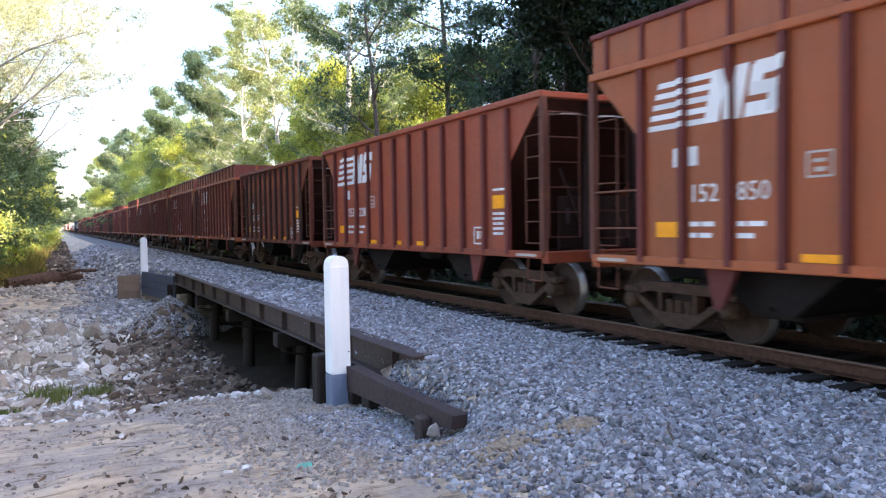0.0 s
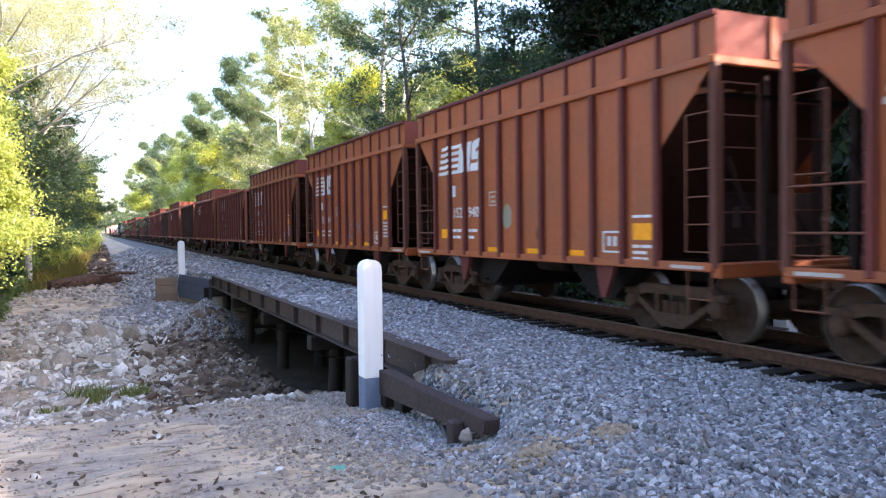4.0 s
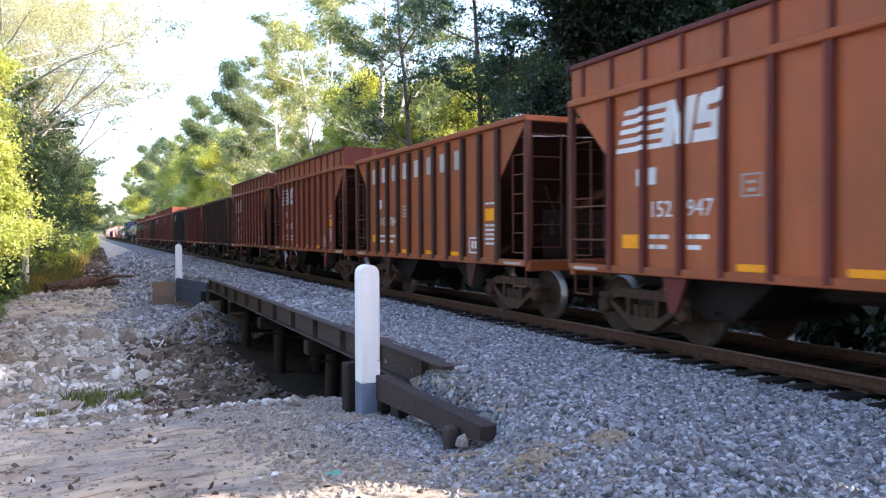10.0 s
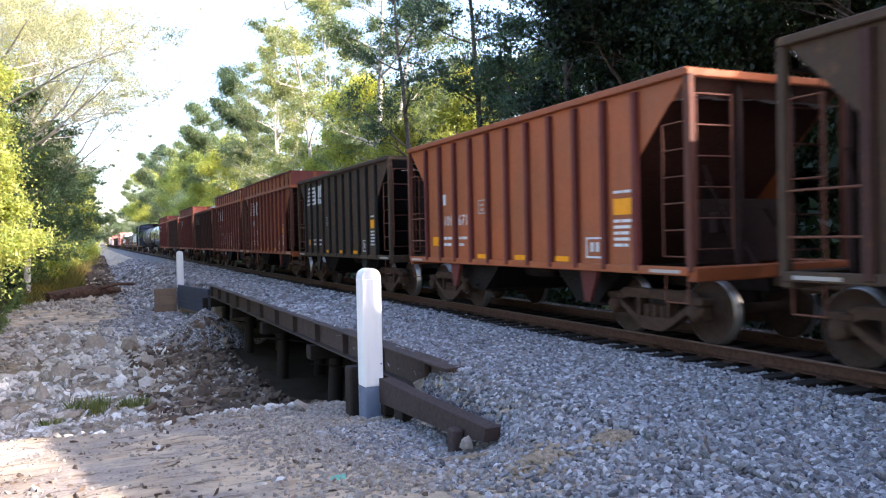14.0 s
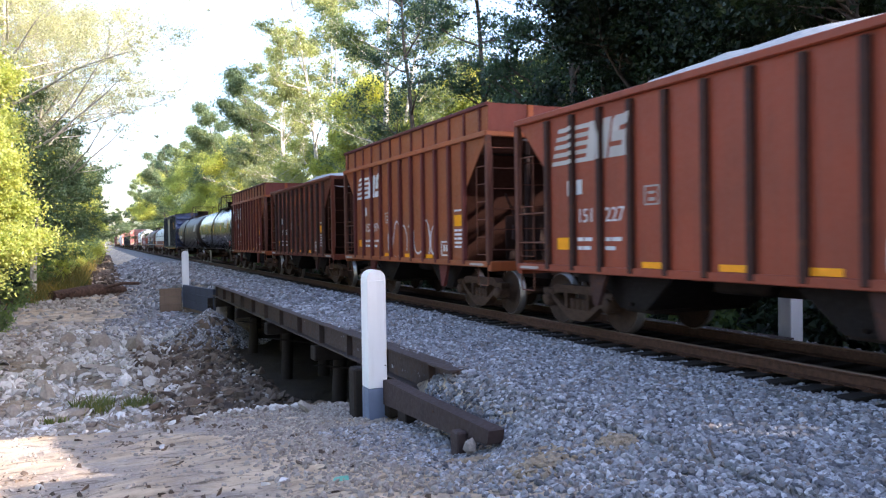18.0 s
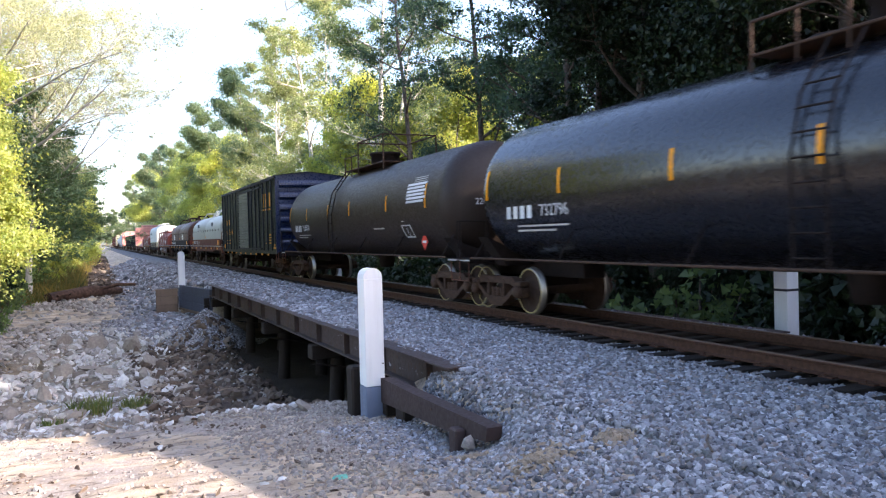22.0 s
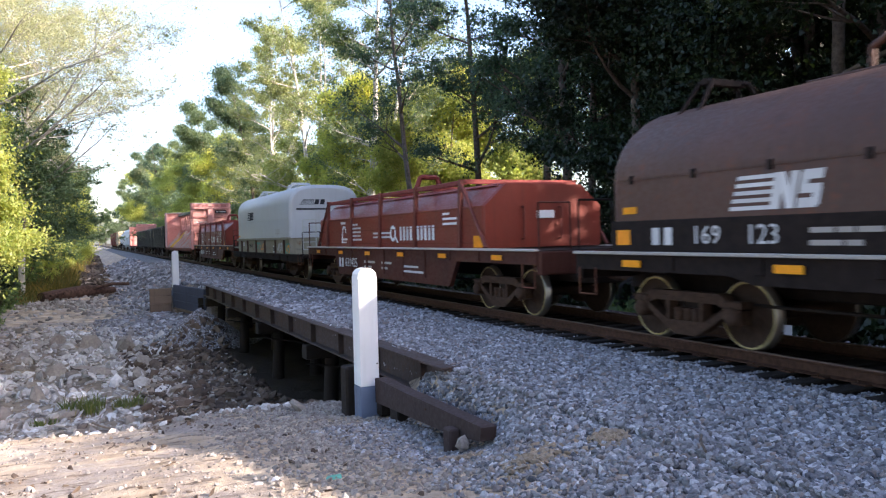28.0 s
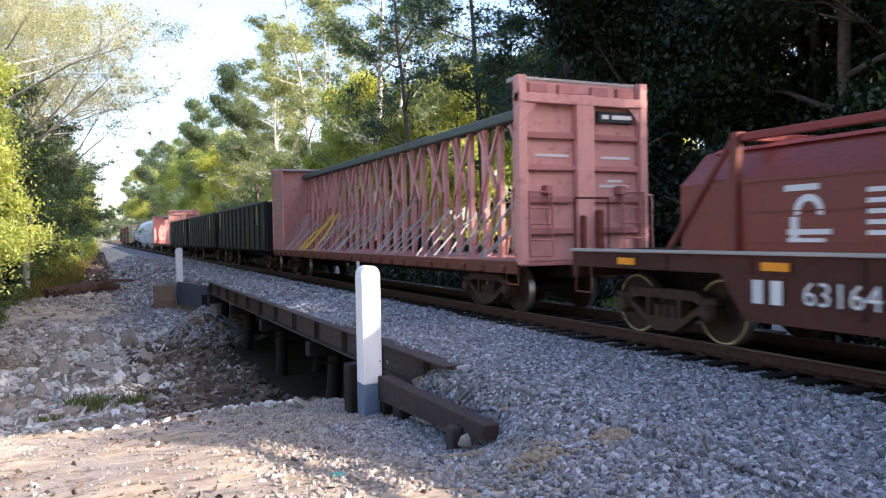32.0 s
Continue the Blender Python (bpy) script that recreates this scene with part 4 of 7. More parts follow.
# ---- trees ----
def leaf_mesh(name, centres, radii, per, size, material, rg, flat=0.6):
    """Many small pointed leaves gathered round the given points."""
    c = np.repeat(np.array(centres), per, 0)
    r = np.repeat(np.array(radii), per)
    n = len(c)
    d = rg.normal(size=(n, 3))
    d /= np.linalg.norm(d, axis=1)[:, None]
    p = c + d * (r * np.abs(rg.normal(0, 0.72, n)))[:, None] * np.array([1, 1, flat])
    a = rg.normal(size=(n, 3))
    a /= np.linalg.norm(a, axis=1)[:, None]
    b = np.cross(a, rg.normal(size=(n, 3)))
    b /= np.linalg.norm(b, axis=1)[:, None]
    s = (size * rg.uniform(0.6, 1.35, n))[:, None]
    if size > 0.065:
        v = np.stack([p - a * s, p + a * s * 0.5 + b * s * 0.7, p + a * s * 0.5 - b * s * 0.7], 1).reshape(-1, 3)
        return mesh_np(name, v, np.arange(3 * n).reshape(-1, 3), material)
    v = np.stack([p - a * s, p + b * s * 0.55, p + a * s, p - b * s * 0.55], 1).reshape(-1, 3)
    i = np.arange(n) * 4
    return mesh_np(name, v, np.stack([i, i + 1, i + 2, i + 3], 1), material)


def tree(name, seed, height, girth, start, spread, bark, leaf, m, label, limbs=14, per=52, size=0.17, clump=0.95, lean=0.0, fork=False, rise=0.35, droop=0.0, bare=0.0):
    """Tapered trunk with curved limbs and twigs, and a crown of leaf clumps with gaps."""
    rr, rg = random.Random(seed), np.random.default_rng(seed)
    root = empty(name, m, label, "tree")
    g = Geo()
    tips, radii = [], []

    def limb(p, d, length, r0, depth):
        pts, q, dirn = [p], p, d.normalized()
        segs = 5 if depth == 0 else 4
        for k in range(segs):
            dirn = (dirn + Vector((rr.uniform(-0.16, 0.16), rr.uniform(-0.16, 0.16), rr.uniform(-0.1, 0.14) - droop * 0.06))).normalized()
            nq = q + dirn * length / segs
            ra, rb = r0 * (1 - 0.8 * k / segs), r0 * (1 - 0.8 * (k + 1) / segs)
            g.tube(q, nq, max(ra, 0.012), (6, 4, 3)[depth], max(rb, 0.01), False)
            q = nq
            pts.append(q)
            if depth < 2 and k >= 1:
                for _ in range(2 if depth == 0 else 1):
                    side = Vector((rr.uniform(-1, 1), rr.uniform(-1, 1), rr.uniform(-0.25, 0.55)))
                    limb(q, dirn * 0.6 + side, length * rr.uniform(0.3, 0.5), rb * 0.6, depth + 1)
            elif depth == 2 and k == segs - 1 and rr.random() > bare:
                tips.append(tuple(q))
                radii.append(clump * rr.uniform(0.55, 1.15))
        if rr.random() > bare:
            tips.append(tuple(q))
            radii.append(clump * rr.uniform(0.6, 1.2))

    def trunk(base, tilt, h, r0, crown0):
        q, dirn = base, (Vector((0, 0, 1)) + tilt).normalized()
        segs = 9
        for k in range(segs):
            dirn = (dirn + Vector((rr.uniform(-0.07, 0.07), rr.uniform(-0.07, 0.07), 0.06))).normalized()
            nq = q + dirn * h / segs
            g.tube(q, nq, r0 * (1.0 - 0.86 * k / segs) * (1.35 if k == 0 else 1.0), 8, r0 * (1.0 - 0.86 * (k + 1) / segs))
            f0 = (k + 1) / segs
            if f0 > crown0:
                for _ in range(max(1, round(limbs / (segs * (1 - crown0))))):
                    a = rr.uniform(0, 2 * math.pi)
                    w = spread * (1.0 - 0.6 * max(0, (f0 - crown0) / (1 - crown0)) ** 1.5) * rr.uniform(0.6, 1.1)
                    limb(q + (nq - q) * rr.random(), Vector((math.cos(a), math.sin(a), rise + rr.uniform(-0.2, 0.3))), w, r0 * (1.0 - 0.8 * f0) * 0.5 + 0.02, 0)
            q = nq

    t = Vector((math.cos(seed) * lean, math.sin(seed) * lean, 0))
    trunk(Vector((0, 0, -0.3)), t, height, girth, start)
    if fork:
        trunk(Vector((girth * 2.2, girth, -0.3)), t + Vector((0.10, 0.07, 0)), height * 0.9, girth * 0.75, start)
    part("trunk", g, M[bark], root)
    part("crown", leaf_mesh("crown", tips, radii, per, size, M[leaf], rg), None, root)
    return root


def bush(seed, r, h, leaf, m, label, n=26, per=60, size=0.11, name="bush"):
    rr, rg = random.Random(seed), np.random.default_rng(seed)
    root = empty(name, m, label, "bush")
    g, tips, rad = Geo(), [], []
    for k in range(n):
        a, d = rr.uniform(0, 6.28), r * rr.random() ** 0.6
        top = Vector((d * math.cos(a), d * math.sin(a), h * rr.uniform(0.35, 1.0) * (1 - 0.4 * (d / r) ** 2)))
        g.path([(0.3 * top.x, 0.3 * top.y, -0.1), (0.7 * top.x, 0.7 * top.y, 0.55 * top.z), top], 0.02, 4)
        tips += [tuple(top), (top.x * 0.85, top.y * 0.85, top.z * 0.6)]
        rad += [0.25 * r * rr.uniform(0.7, 1.3)] * 2
    part("stem", g, M["bark"], root)
    part("foliage", leaf_mesh("foliage", tips, rad, per, size, M[leaf], rg), None, root)
    return root


def gz(x, y):
    return float(ground_z(x, y))


def spot(x, y, turn=0.0, scale=1.0):
    return pose(x, y, gz(x, y), 0, 0, turn) @ Matrix.Scale(scale, 4)


def copy_at(ob, x, y, turn, scale):
    c = copy_thing(ob, pose(x, y, gz(x, y), 0, 0, turn))
    c.scale = (scale, scale, scale)
    return c


# the forest edge beyond the track
tall_a = tree("tree", 11, 27, 0.30, 0.30, 5.5, "pale_bark", "leaf_hazy", spot(9.2, 50.0), "tall pale-barked tree with a forked trunk and light green crown", 14, 52, 0.085, 0.9, 0.05, True, 0.45, 0, 0.25)
tall_b = tree("tree", 12, 29, 0.26, 0.28, 5.0, "pale_bark", "leaf_pale", spot(9.4, 67.5), "tall slender pale-trunked tree with sparse light leaves", 13, 52, 0.085, 0.9, 0.03, True, 0.5, 0, 0.25)
dark_a = tree("tree", 13, 26, 0.26, 0.26, 4.6, "bark", "leaf_dark", spot(10.0, 27.0), "tall dark green broadleaf tree at the forest edge", 14, 62, 0.08, 0.95, 0.08, False, 0.35, 0, 0.34)
dark_b = tree("tree", 14, 24, 0.22, 0.42, 4.6, "bark", "leaf_dark", spot(9.2, 41.0), "dark green tree with a leaning trunk", 13, 40, 0.08, 1.05, 0.16, False, 0.35, 0, 0.32)
dark_young = tree("tree", 17, 15, 0.16, 0.05, 4.0, "bark", "leaf_deep_shade", spot(13.0, 15.0), "young tree beside the cutting, leaves darkened for shade", 20, 130, 0.10, 1.0, 0.05)
dark_c = tree("tree", 15, 22, 0.24, 0.08, 5.0, "bark", "leaf_hazy", spot(9.2, 89.0), "mid-green broadleaf tree with a deep crown", 16, 90, 0.11, 1.35, 0.05, False, 0.35, 0, 0.12)
sunny = tree("tree", 16, 15, 0.17, 0.08, 4.2, "bark", "leaf_sunlit", spot(12.5, 57.0), "sunlit yellow-green young tree", 17, 100, 0.115, 1.2, 0.04)
deep_a = tree("tree", 19, 25, 0.25, 0.16, 4.8, "bark", "leaf_deep_shade", spot(16.5, 17.0), "tall tree in deep shade at the forest edge", 16, 130, 0.09, 0.9, 0.08, False, 0.35, 0, 0.2)
rt = random.Random(8)
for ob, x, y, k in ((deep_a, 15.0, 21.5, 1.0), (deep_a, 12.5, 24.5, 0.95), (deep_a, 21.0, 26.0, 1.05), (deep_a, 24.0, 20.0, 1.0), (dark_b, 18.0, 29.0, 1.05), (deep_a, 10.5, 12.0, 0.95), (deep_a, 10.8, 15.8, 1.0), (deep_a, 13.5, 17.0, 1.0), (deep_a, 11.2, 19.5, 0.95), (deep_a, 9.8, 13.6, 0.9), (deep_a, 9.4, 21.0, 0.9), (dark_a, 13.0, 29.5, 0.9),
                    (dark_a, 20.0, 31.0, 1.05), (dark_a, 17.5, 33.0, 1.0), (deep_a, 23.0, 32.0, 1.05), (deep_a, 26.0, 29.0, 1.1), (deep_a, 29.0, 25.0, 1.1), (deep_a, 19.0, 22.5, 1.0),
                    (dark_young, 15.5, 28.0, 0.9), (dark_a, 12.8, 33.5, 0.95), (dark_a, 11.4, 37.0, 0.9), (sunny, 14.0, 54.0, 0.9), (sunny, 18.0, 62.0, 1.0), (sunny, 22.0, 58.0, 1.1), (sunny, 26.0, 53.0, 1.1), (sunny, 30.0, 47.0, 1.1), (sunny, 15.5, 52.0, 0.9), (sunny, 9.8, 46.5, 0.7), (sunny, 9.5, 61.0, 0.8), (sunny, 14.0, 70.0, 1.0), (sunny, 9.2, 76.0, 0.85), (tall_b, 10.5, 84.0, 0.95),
                    (tall_a, 12.5, 74.0, 0.95), (dark_c, 9.2, 98.0, 0.6), (tall_a, 10.2, 103.0, 0.9), (dark_c, 9.0, 115.0, 1.0), (sunny, 9.0, 108.0, 1.0), (sunny, 10.0, 122.0, 1.25), (dark_c, 9.2, 134.0, 0.95), (sunny, 8.8, 128.0, 1.1),
                    (dark_c, 9.2, 150.0, 1.1), (sunny, 8.8, 158.0, 1.3), (dark_c, 9.5, 168.0, 1.05), (dark_b, 9.2, 186.0, 1.05), (sunny, 8.8, 178.0, 1.4), (dark_c, 9.2, 205.0, 1.2), (dark_c, 9.0, 228.0, 1.2), (dark_b, 9.2, 252.0, 1.1),
                    (sunny, 9.0, 240.0, 1.6), (dark_c, 9.2, 280.0, 1.25), (dark_b, 9.0, 312.0, 1.2), (dark_c, 9.2, 350.0, 1.3), (dark_b, 9.0, 400.0, 1.3), (dark_c, 8.8, 460.0, 1.3)):
    copy_at(ob, x, y, rt.uniform(0, 360), k)
# the line's far end, where the woods close in
for x in (-22.0, -15.0, -8.5, -2.0, 4.5, 11.0, 18.0):
    copy_at(dark_c, x, 930.0 + rt.uniform(-8, 8), rt.uniform(0, 360), rt.uniform(1.5, 1.9))
# woods carried on behind the standpoint: unseen, added to cut skylight on the cars
for ob, x, y, k in ((dark_c, -17.0, -8.0, 1.0), (dark_b, -20.0, -16.0, 1.0), (dark_c, -15.0, -24.0, 1.0), (dark_a, -18.0, -33.0, 1.0), (dark_c, -13.0, -42.0, 1.1), (dark_b, -11.0, -54.0, 1.1), (deep_a, 12.0, -31.0, 1.0), (deep_a, 18.0, -37.0, 1.0),
                    (deep_a, 9.5, -42.0, 1.0), (deep_a, 14.0, -50.0, 1.0), (dark_c, -22.0, 2.0, 1.0), (dark_c, -24.0, 12.0, 1.0)):
    copy_at(ob, x, y, rt.uniform(0, 360), k)
# young growth along the cutting, mostly lower than the sun's path over the train
# its unseen stretch and the taller trees are added to shade the train
for x, y, k in ((8.6, -16.0, 0.28), (8.2, -12.0, 0.32), (8.8, -8.0, 0.30), (8.3, -4.5, 0.30), (8.9, -1.0, 0.32), (8.2, 2.6, 0.30), (8.8, 6.0, 0.33), (8.2, 9.5, 0.36), (9.6, 13.0, 0.45), (8.8, 17.5, 0.5), (8.6, 22.5, 0.5), (14.0, 11.0, 1.1), (18.0, 13.0, 1.3), (20.0, 8.0, 1.2), (10.4, -1.0, 0.8), (9.7, -2.8, 0.62), (11.8, 0.2, 0.85), (9.3, 1.0, 0.72), (10.8, 2.8, 0.85), (10.2, 6.6, 0.85), (9.8, 10.2, 0.85)):
    copy_at(dark_young, x, y, rt.uniform(0, 360), k)

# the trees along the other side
near_left = tree("tree", 21, 13, 0.16, 0.28, 2.3, "bark", "leaf_sunlit", spot(-11.45, 24.0, 0, 0.80), "sunlit yellow-green tree beside the sandy bank", 22, 130, 0.062, 0.8, 0.04)
shady = tree("tree", 22, 15, 0.22, 0.24, 6.5, "bark", "leaf_shade", spot(-13.2, 47.0, 0, 0.80), "dark green tree with long level limbs over the bank", 20, 64, 0.085, 0.95, 0.05, False, 0.05, 0.4, 0.12)
airy = tree("tree", 23, 20, 0.22, 0.44, 9.6, "pale_bark", "leaf_airy", spot(-13.6, 45.0), "tall airy tree with pale sparse leaves and spreading limbs", 26, 96, 0.042, 1.2, 0.06, False, 0.28, 0, 0.05)
for ob, x, y, k in ((dark_c, -18.0, 48.0, 0.8), (near_left, -13.2, 27.5, 0.95), (near_left, -12.6, 29.5, 0.9), (near_left, -14.4, 33.0, 1.1), (dark_c, -17.2, 36.0, 0.8), (airy, -16.5, 52.0, 1.1), (airy, -12.2, 51.0, 0.85), (shady, -15.0, 39.5, 0.76), (shady, -12.2, 62.0, 0.76), (shady, -13.6, 68.0, 0.85), (sunny, -14.0, 74.0, 0.8), (dark_c, -15.0, 84.0, 0.7), (sunny, -12.2, 97.0, 0.8),
                    (dark_c, -13.4, 112.0, 0.7), (sunny, -11.8, 128.0, 0.8), (dark_c, -12.4, 150.0, 0.75), (sunny, -11.6, 172.0, 0.9), (dark_c, -11.9, 200.0, 0.85), (sunny, -11.6, 235.0, 1.0), (dark_c, -11.8, 275.0, 1.0),
                    (dark_c, -11.8, 325.0, 1.1), (dark_c, -11.8, 390.0, 1.2), (dark_c, -11.6, 480.0, 1.3), (dark_c, -11.0, 600.0, 1.4), (shady, -20.0, 40.0, 1.1), (dark_c, -21.0, 55.0, 0.85), (dark_c, -20.0, 75.0, 0.8), (dark_c, -20.0, 100.0, 0.85)):
    copy_at(ob, x, y, rt.uniform(0, 360), k)

# a leaning dead trunk beside the line
thing("dead_trunk", Geo().path([(0, 0, -0.3), (0.3, 0.2, 6), (0.9, 0.4, 12), (1.0, 0.6, 15)], 0.16, 7), M["bark"], "bare leaning dead trunk among the bushes", "tree trunk", at=spot(-10.4, 128))

# undergrowth
green_bush = bush(31, 1.7, 2.6, "leaf", spot(-13.8, 49.0), "mid-green bush at the wood's edge")
dark_bush = bush(32, 1.9, 3.0, "leaf_deep_shade", spot(7.4, 16.5), "undergrowth below the trees, leaves darkened for shade", 34, 80)
gold_bush = bush(33, 1.5, 2.4, "leaf_sunlit", spot(-11.6, 66.0), "yellow-green bush in the sun")
for ob, x, y, k in ((dark_bush, -15.0, 47, 1.2), (green_bush, -13.4, 43.5, 0.9), (green_bush, -13.0, 27.0, 0.75), (green_bush, -12.6, 33.0, 0.7), (green_bush, -13.0, 54, 1.1), (gold_bush, -12.3, 58, 1.2), (green_bush, -12.5, 72, 1.4), (gold_bush, -11.6, 80, 1.3),
                    (green_bush, -11.8, 90, 1.5), (gold_bush, -11.4, 104, 1.5), (green_bush, -11.4, 120, 1.6), (gold_bush, -11.2, 140, 1.7), (green_bush, -11.2, 165, 1.8), (gold_bush, -11.0, 195, 2.0), (green_bush, -11.0, 240, 2.2), (gold_bush, -11, 300, 2.4)):
    copy_at(ob, x, y, rt.uniform(0, 360), k)
# hedge out of view, added to keep light from under the cars
for x, y, k in ((5.6, -17.0, 1.1), (5.9, -14.0, 1.05), (5.5, -11.2, 1.15), (5.8, -8.6, 1.0), (5.4, -6.0, 1.1), (5.7, -3.6, 1.05), (5.5, -1.2, 1.1), (5.8, 1.2, 1.0), (5.4, 3.6, 1.1), (5.7, 6.0, 1.05), (5.5, 8.6, 1.1), (5.9, 11.0, 1.0)):
    copy_at(dark_bush, x, y, rt.uniform(0, 360), k)
y = 13.0
while y < 64:
    copy_at(dark_bush, rt.uniform(8.0, 9.6), y, rt.uniform(0, 360), rt.uniform(0.9, 1.2))
    y += 2.6 + 0.03 * y
# unseen outsize bush, added only to block sun from the car ends
copy_at(dark_bush, 11.0, 2.2, 40, 3.5)
# taller unseen hedge, added to block the low sky beyond the track
for y in range(-20, 12, 3):
    copy_at(dark_bush, 7.6 + rt.uniform(-0.3, 0.3), y, rt.uniform(0, 360), 1.75)
y = 11.5
while y < 210:
    copy_at(rt.choice((dark_bush, dark_bush, green_bush)), rt.uniform(5.8, 7.2), y, rt.uniform(0, 360), rt.uniform(0.8, 1.25) * (1 + y / 160))
    y += 3.6 + y * 0.05


# grass
def grass(name, x, y, r, h, n, seed, label):
    rg = np.random.default_rng(seed)
    a, d = rg.uniform(0, 6.28, n), r * rg.uniform(0, 1, n) ** 0.6
    px, py = d * np.cos(a), d * np.sin(a)
    hh, w = h * rg.uniform(0.4, 1.0, n), 0.006 + 0.012 * rg.uniform(0, 1, n)
    t = rg.uniform(0, 6.28, n)
    lx, ly = rg.normal(0, 0.35, n) * hh, rg.normal(0, 0.35, n) * hh
    dx, dy = np.cos(t) * w, np.sin(t) * w
    v = np.stack([np.stack([px - dx, py - dy, 0 * px - 0.03], 1), np.stack([px + dx, py + dy, 0 * px - 0.03], 1), np.stack([px + lx * 0.4 + dx * 0.7, py + ly * 0.4 + dy * 0.7, hh * 0.6], 1), np.stack([px + lx, py + ly, hh], 1),
                  np.stack([px + lx * 0.4 - dx * 0.7, py + ly * 0.4 - dy * 0.7, hh * 0.6], 1)], 1).reshape(-1, 3)
    i = np.arange(n) * 5
    thing(name, mesh_np(name, v, np.stack([i, i + 1, i + 2, i + 3, i + 4], 1), M["grass" if h > 0.8 else "weed"]), None, label, "grass", kind="stuff", at=pose(x, y, gz(x, y)))


for k, (x, y, r, h, n) in enumerate(((-8.8, 20.3, 0.5, 0.45, 240), (-7.8, 20.4, 0.4, 0.42, 180), (-9.6, 18.8, 0.3, 0.22, 80), (-10.9, 55, 1.6, 1.5, 900), (-11.2, 61, 1.8, 1.7, 900), (-10.6, 68, 1.4, 1.6, 700), (-12.4, 47, 1.4, 1.0, 600),
                                     (-10.4, 59, 1.3, 1.2, 600), (-10.6, 80, 1.8, 1.5, 700), (-10.4, 100, 2.2, 1.6, 700), (-10.0, 118, 2.2, 1.6, 600), (-9.8, 140, 2.4, 1.8, 600), (-9.8, 170, 2.8, 1.8, 600), (-11.6, 52, 1.4, 1.1, 600))):
    grass("grass", x, y, r, h, n, 60 + k, "tufts of green and straw-coloured grass")


# ---- the train ----
SPEED = 12.0
CARS, WHEELS = [], []      # (car, its place at 0 s), wheelsets
SIDE = Matrix(((0, 0, -1, 0), (-1, 0, 0, 0), (0, 1, 0, 0), (0, 0, 0, 1)))   # writing that faces the camera's side


def on_side(y, z, x=-1.47):
    return Matrix.Translation((x, y, z)) @ SIDE


def car_root(name, length, rear, label, category="rail car"):
    """An Empty on the rail head at the car's middle; rear: its far end along the track at 0 s."""
    ob = empty(name, pose(0, rear - length / 2, 0), label, category, "cars of the freight train")
    CARS.append((ob, rear - length / 2))
    return ob


R = 0.457
WHEELSET = None


def make_trucks():
    # axle and both wheels turned as one piece: radius, place on the axle, slot of the ring that follows
    half = [(0.0, -1.0, 0), (0.075, -1.0, 0), (0.078, -0.88, 0), (0.09, -0.865, 0), (0.16, -0.855, 0), (0.20, -0.785, 0), (R - 0.06, -0.765, 0), (R - 0.036, -0.81, 1), (R - 0.012, -0.81, 2),
            (R, -0.80, 2), (R + 0.004, -0.72, 2), (R + 0.025, -0.705, 2), (R + 0.012, -0.68, 0), (R - 0.07, -0.685, 0), (0.14, -0.705, 0), (0.08, -0.675, 0), (0.085, 0.0, 0)]
    full = half + [(a, -b, 0) for a, b, c in half[-2::-1]]
    slots = [c for a, b, c in half[:-1]]
    g = Geo().lathe([(a, b) for a, b, c in full], "x", n=28)
    g.m = [c for c in slots + slots[::-1] for i in range(28)]
    wheelset = {}
    for key, mats in (("plain", [M["wheel"], M["wheel"], M["tread"]]), ("rimmed", [M["wheel"], M["rim_paint"], M["tread"]])):
        wheelset[key] = g.mesh("wheelset", mats)
    sf = Geo()
    for d0, d1 in ((-0.09, 0.09),):
        sf.prism([(-1.02, 0.54), (-0.66, 0.74), (0.66, 0.74), (1.02, 0.54), (1.03, 0.36), (0.92, 0.34), (0.88, 0.50), (0.58, 0.60), (-0.58, 0.60), (-0.88, 0.50), (-0.92, 0.34), (-1.03, 0.36)], "x", d0, d1)
        sf.prism([(-0.86, 0.52), (-0.40, 0.24), (0.40, 0.24), (0.86, 0.52), (0.74, 0.55), (0.36, 0.33), (-0.36, 0.33), (-0.74, 0.55)][::-1], "x", d0, d1)
        sf.prism([(-0.43, 0.25), (-0.20, 0.13), (0.20, 0.13), (0.43, 0.25)], "x", d0, d1)
        for c in (-0.36, 0.29):
            sf.box(d0 - 0.01, d1 + 0.01, c, c + 0.07, 0.27, 0.68, 0.01)
    for c in (-0.17, 0.0, 0.17):
        sf.lathe([(0.06, 0.33), (0.075, 0.36), (0.06, 0.39), (0.075, 0.42), (0.06, 0.45), (0.075, 0.48), (0.06, 0.51)], "z", (-0.02, c, 0), 10)
    for c in (-0.889, 0.889):
        sf.lathe([(0.13, 0.09), (0.13, -0.12), (0.10, -0.16), (0.055, -0.17), (0.0, -0.17)], "x", (0, c, R), 14)
        sf.box(-0.12, 0.10, c - 0.16, c + 0.16, R + 0.10, R + 0.20, 0.02)
    sf_r = Geo()
    sf_r.v, sf_r.f, sf_r.m, sf_r.smooth = [(-a, b, c) for a, b, c in sf.v], [q[::-1] for q in sf.f], sf.m, sf.smooth
    bol = Geo().box(-0.95, 0.95, -0.19, 0.19, 0.40, 0.68, 0.03).lathe([(0.30, 0.66), (0.30, 0.80), (0.0, 0.80)], "z", n=16).box(-0.6, 0.6, -0.62, -0.52, 0.36, 0.46).box(-0.6, 0.6, 0.52, 0.62, 0.36, 0.46)
    return wheelset, sf.mesh("side_frame", M["iron"]), sf_r.mesh("side_frame", M["iron"]), bol.mesh("truck", M["under"])


WHEEL_MESH, FRAME_L, FRAME_R, BOLSTER = make_trucks()


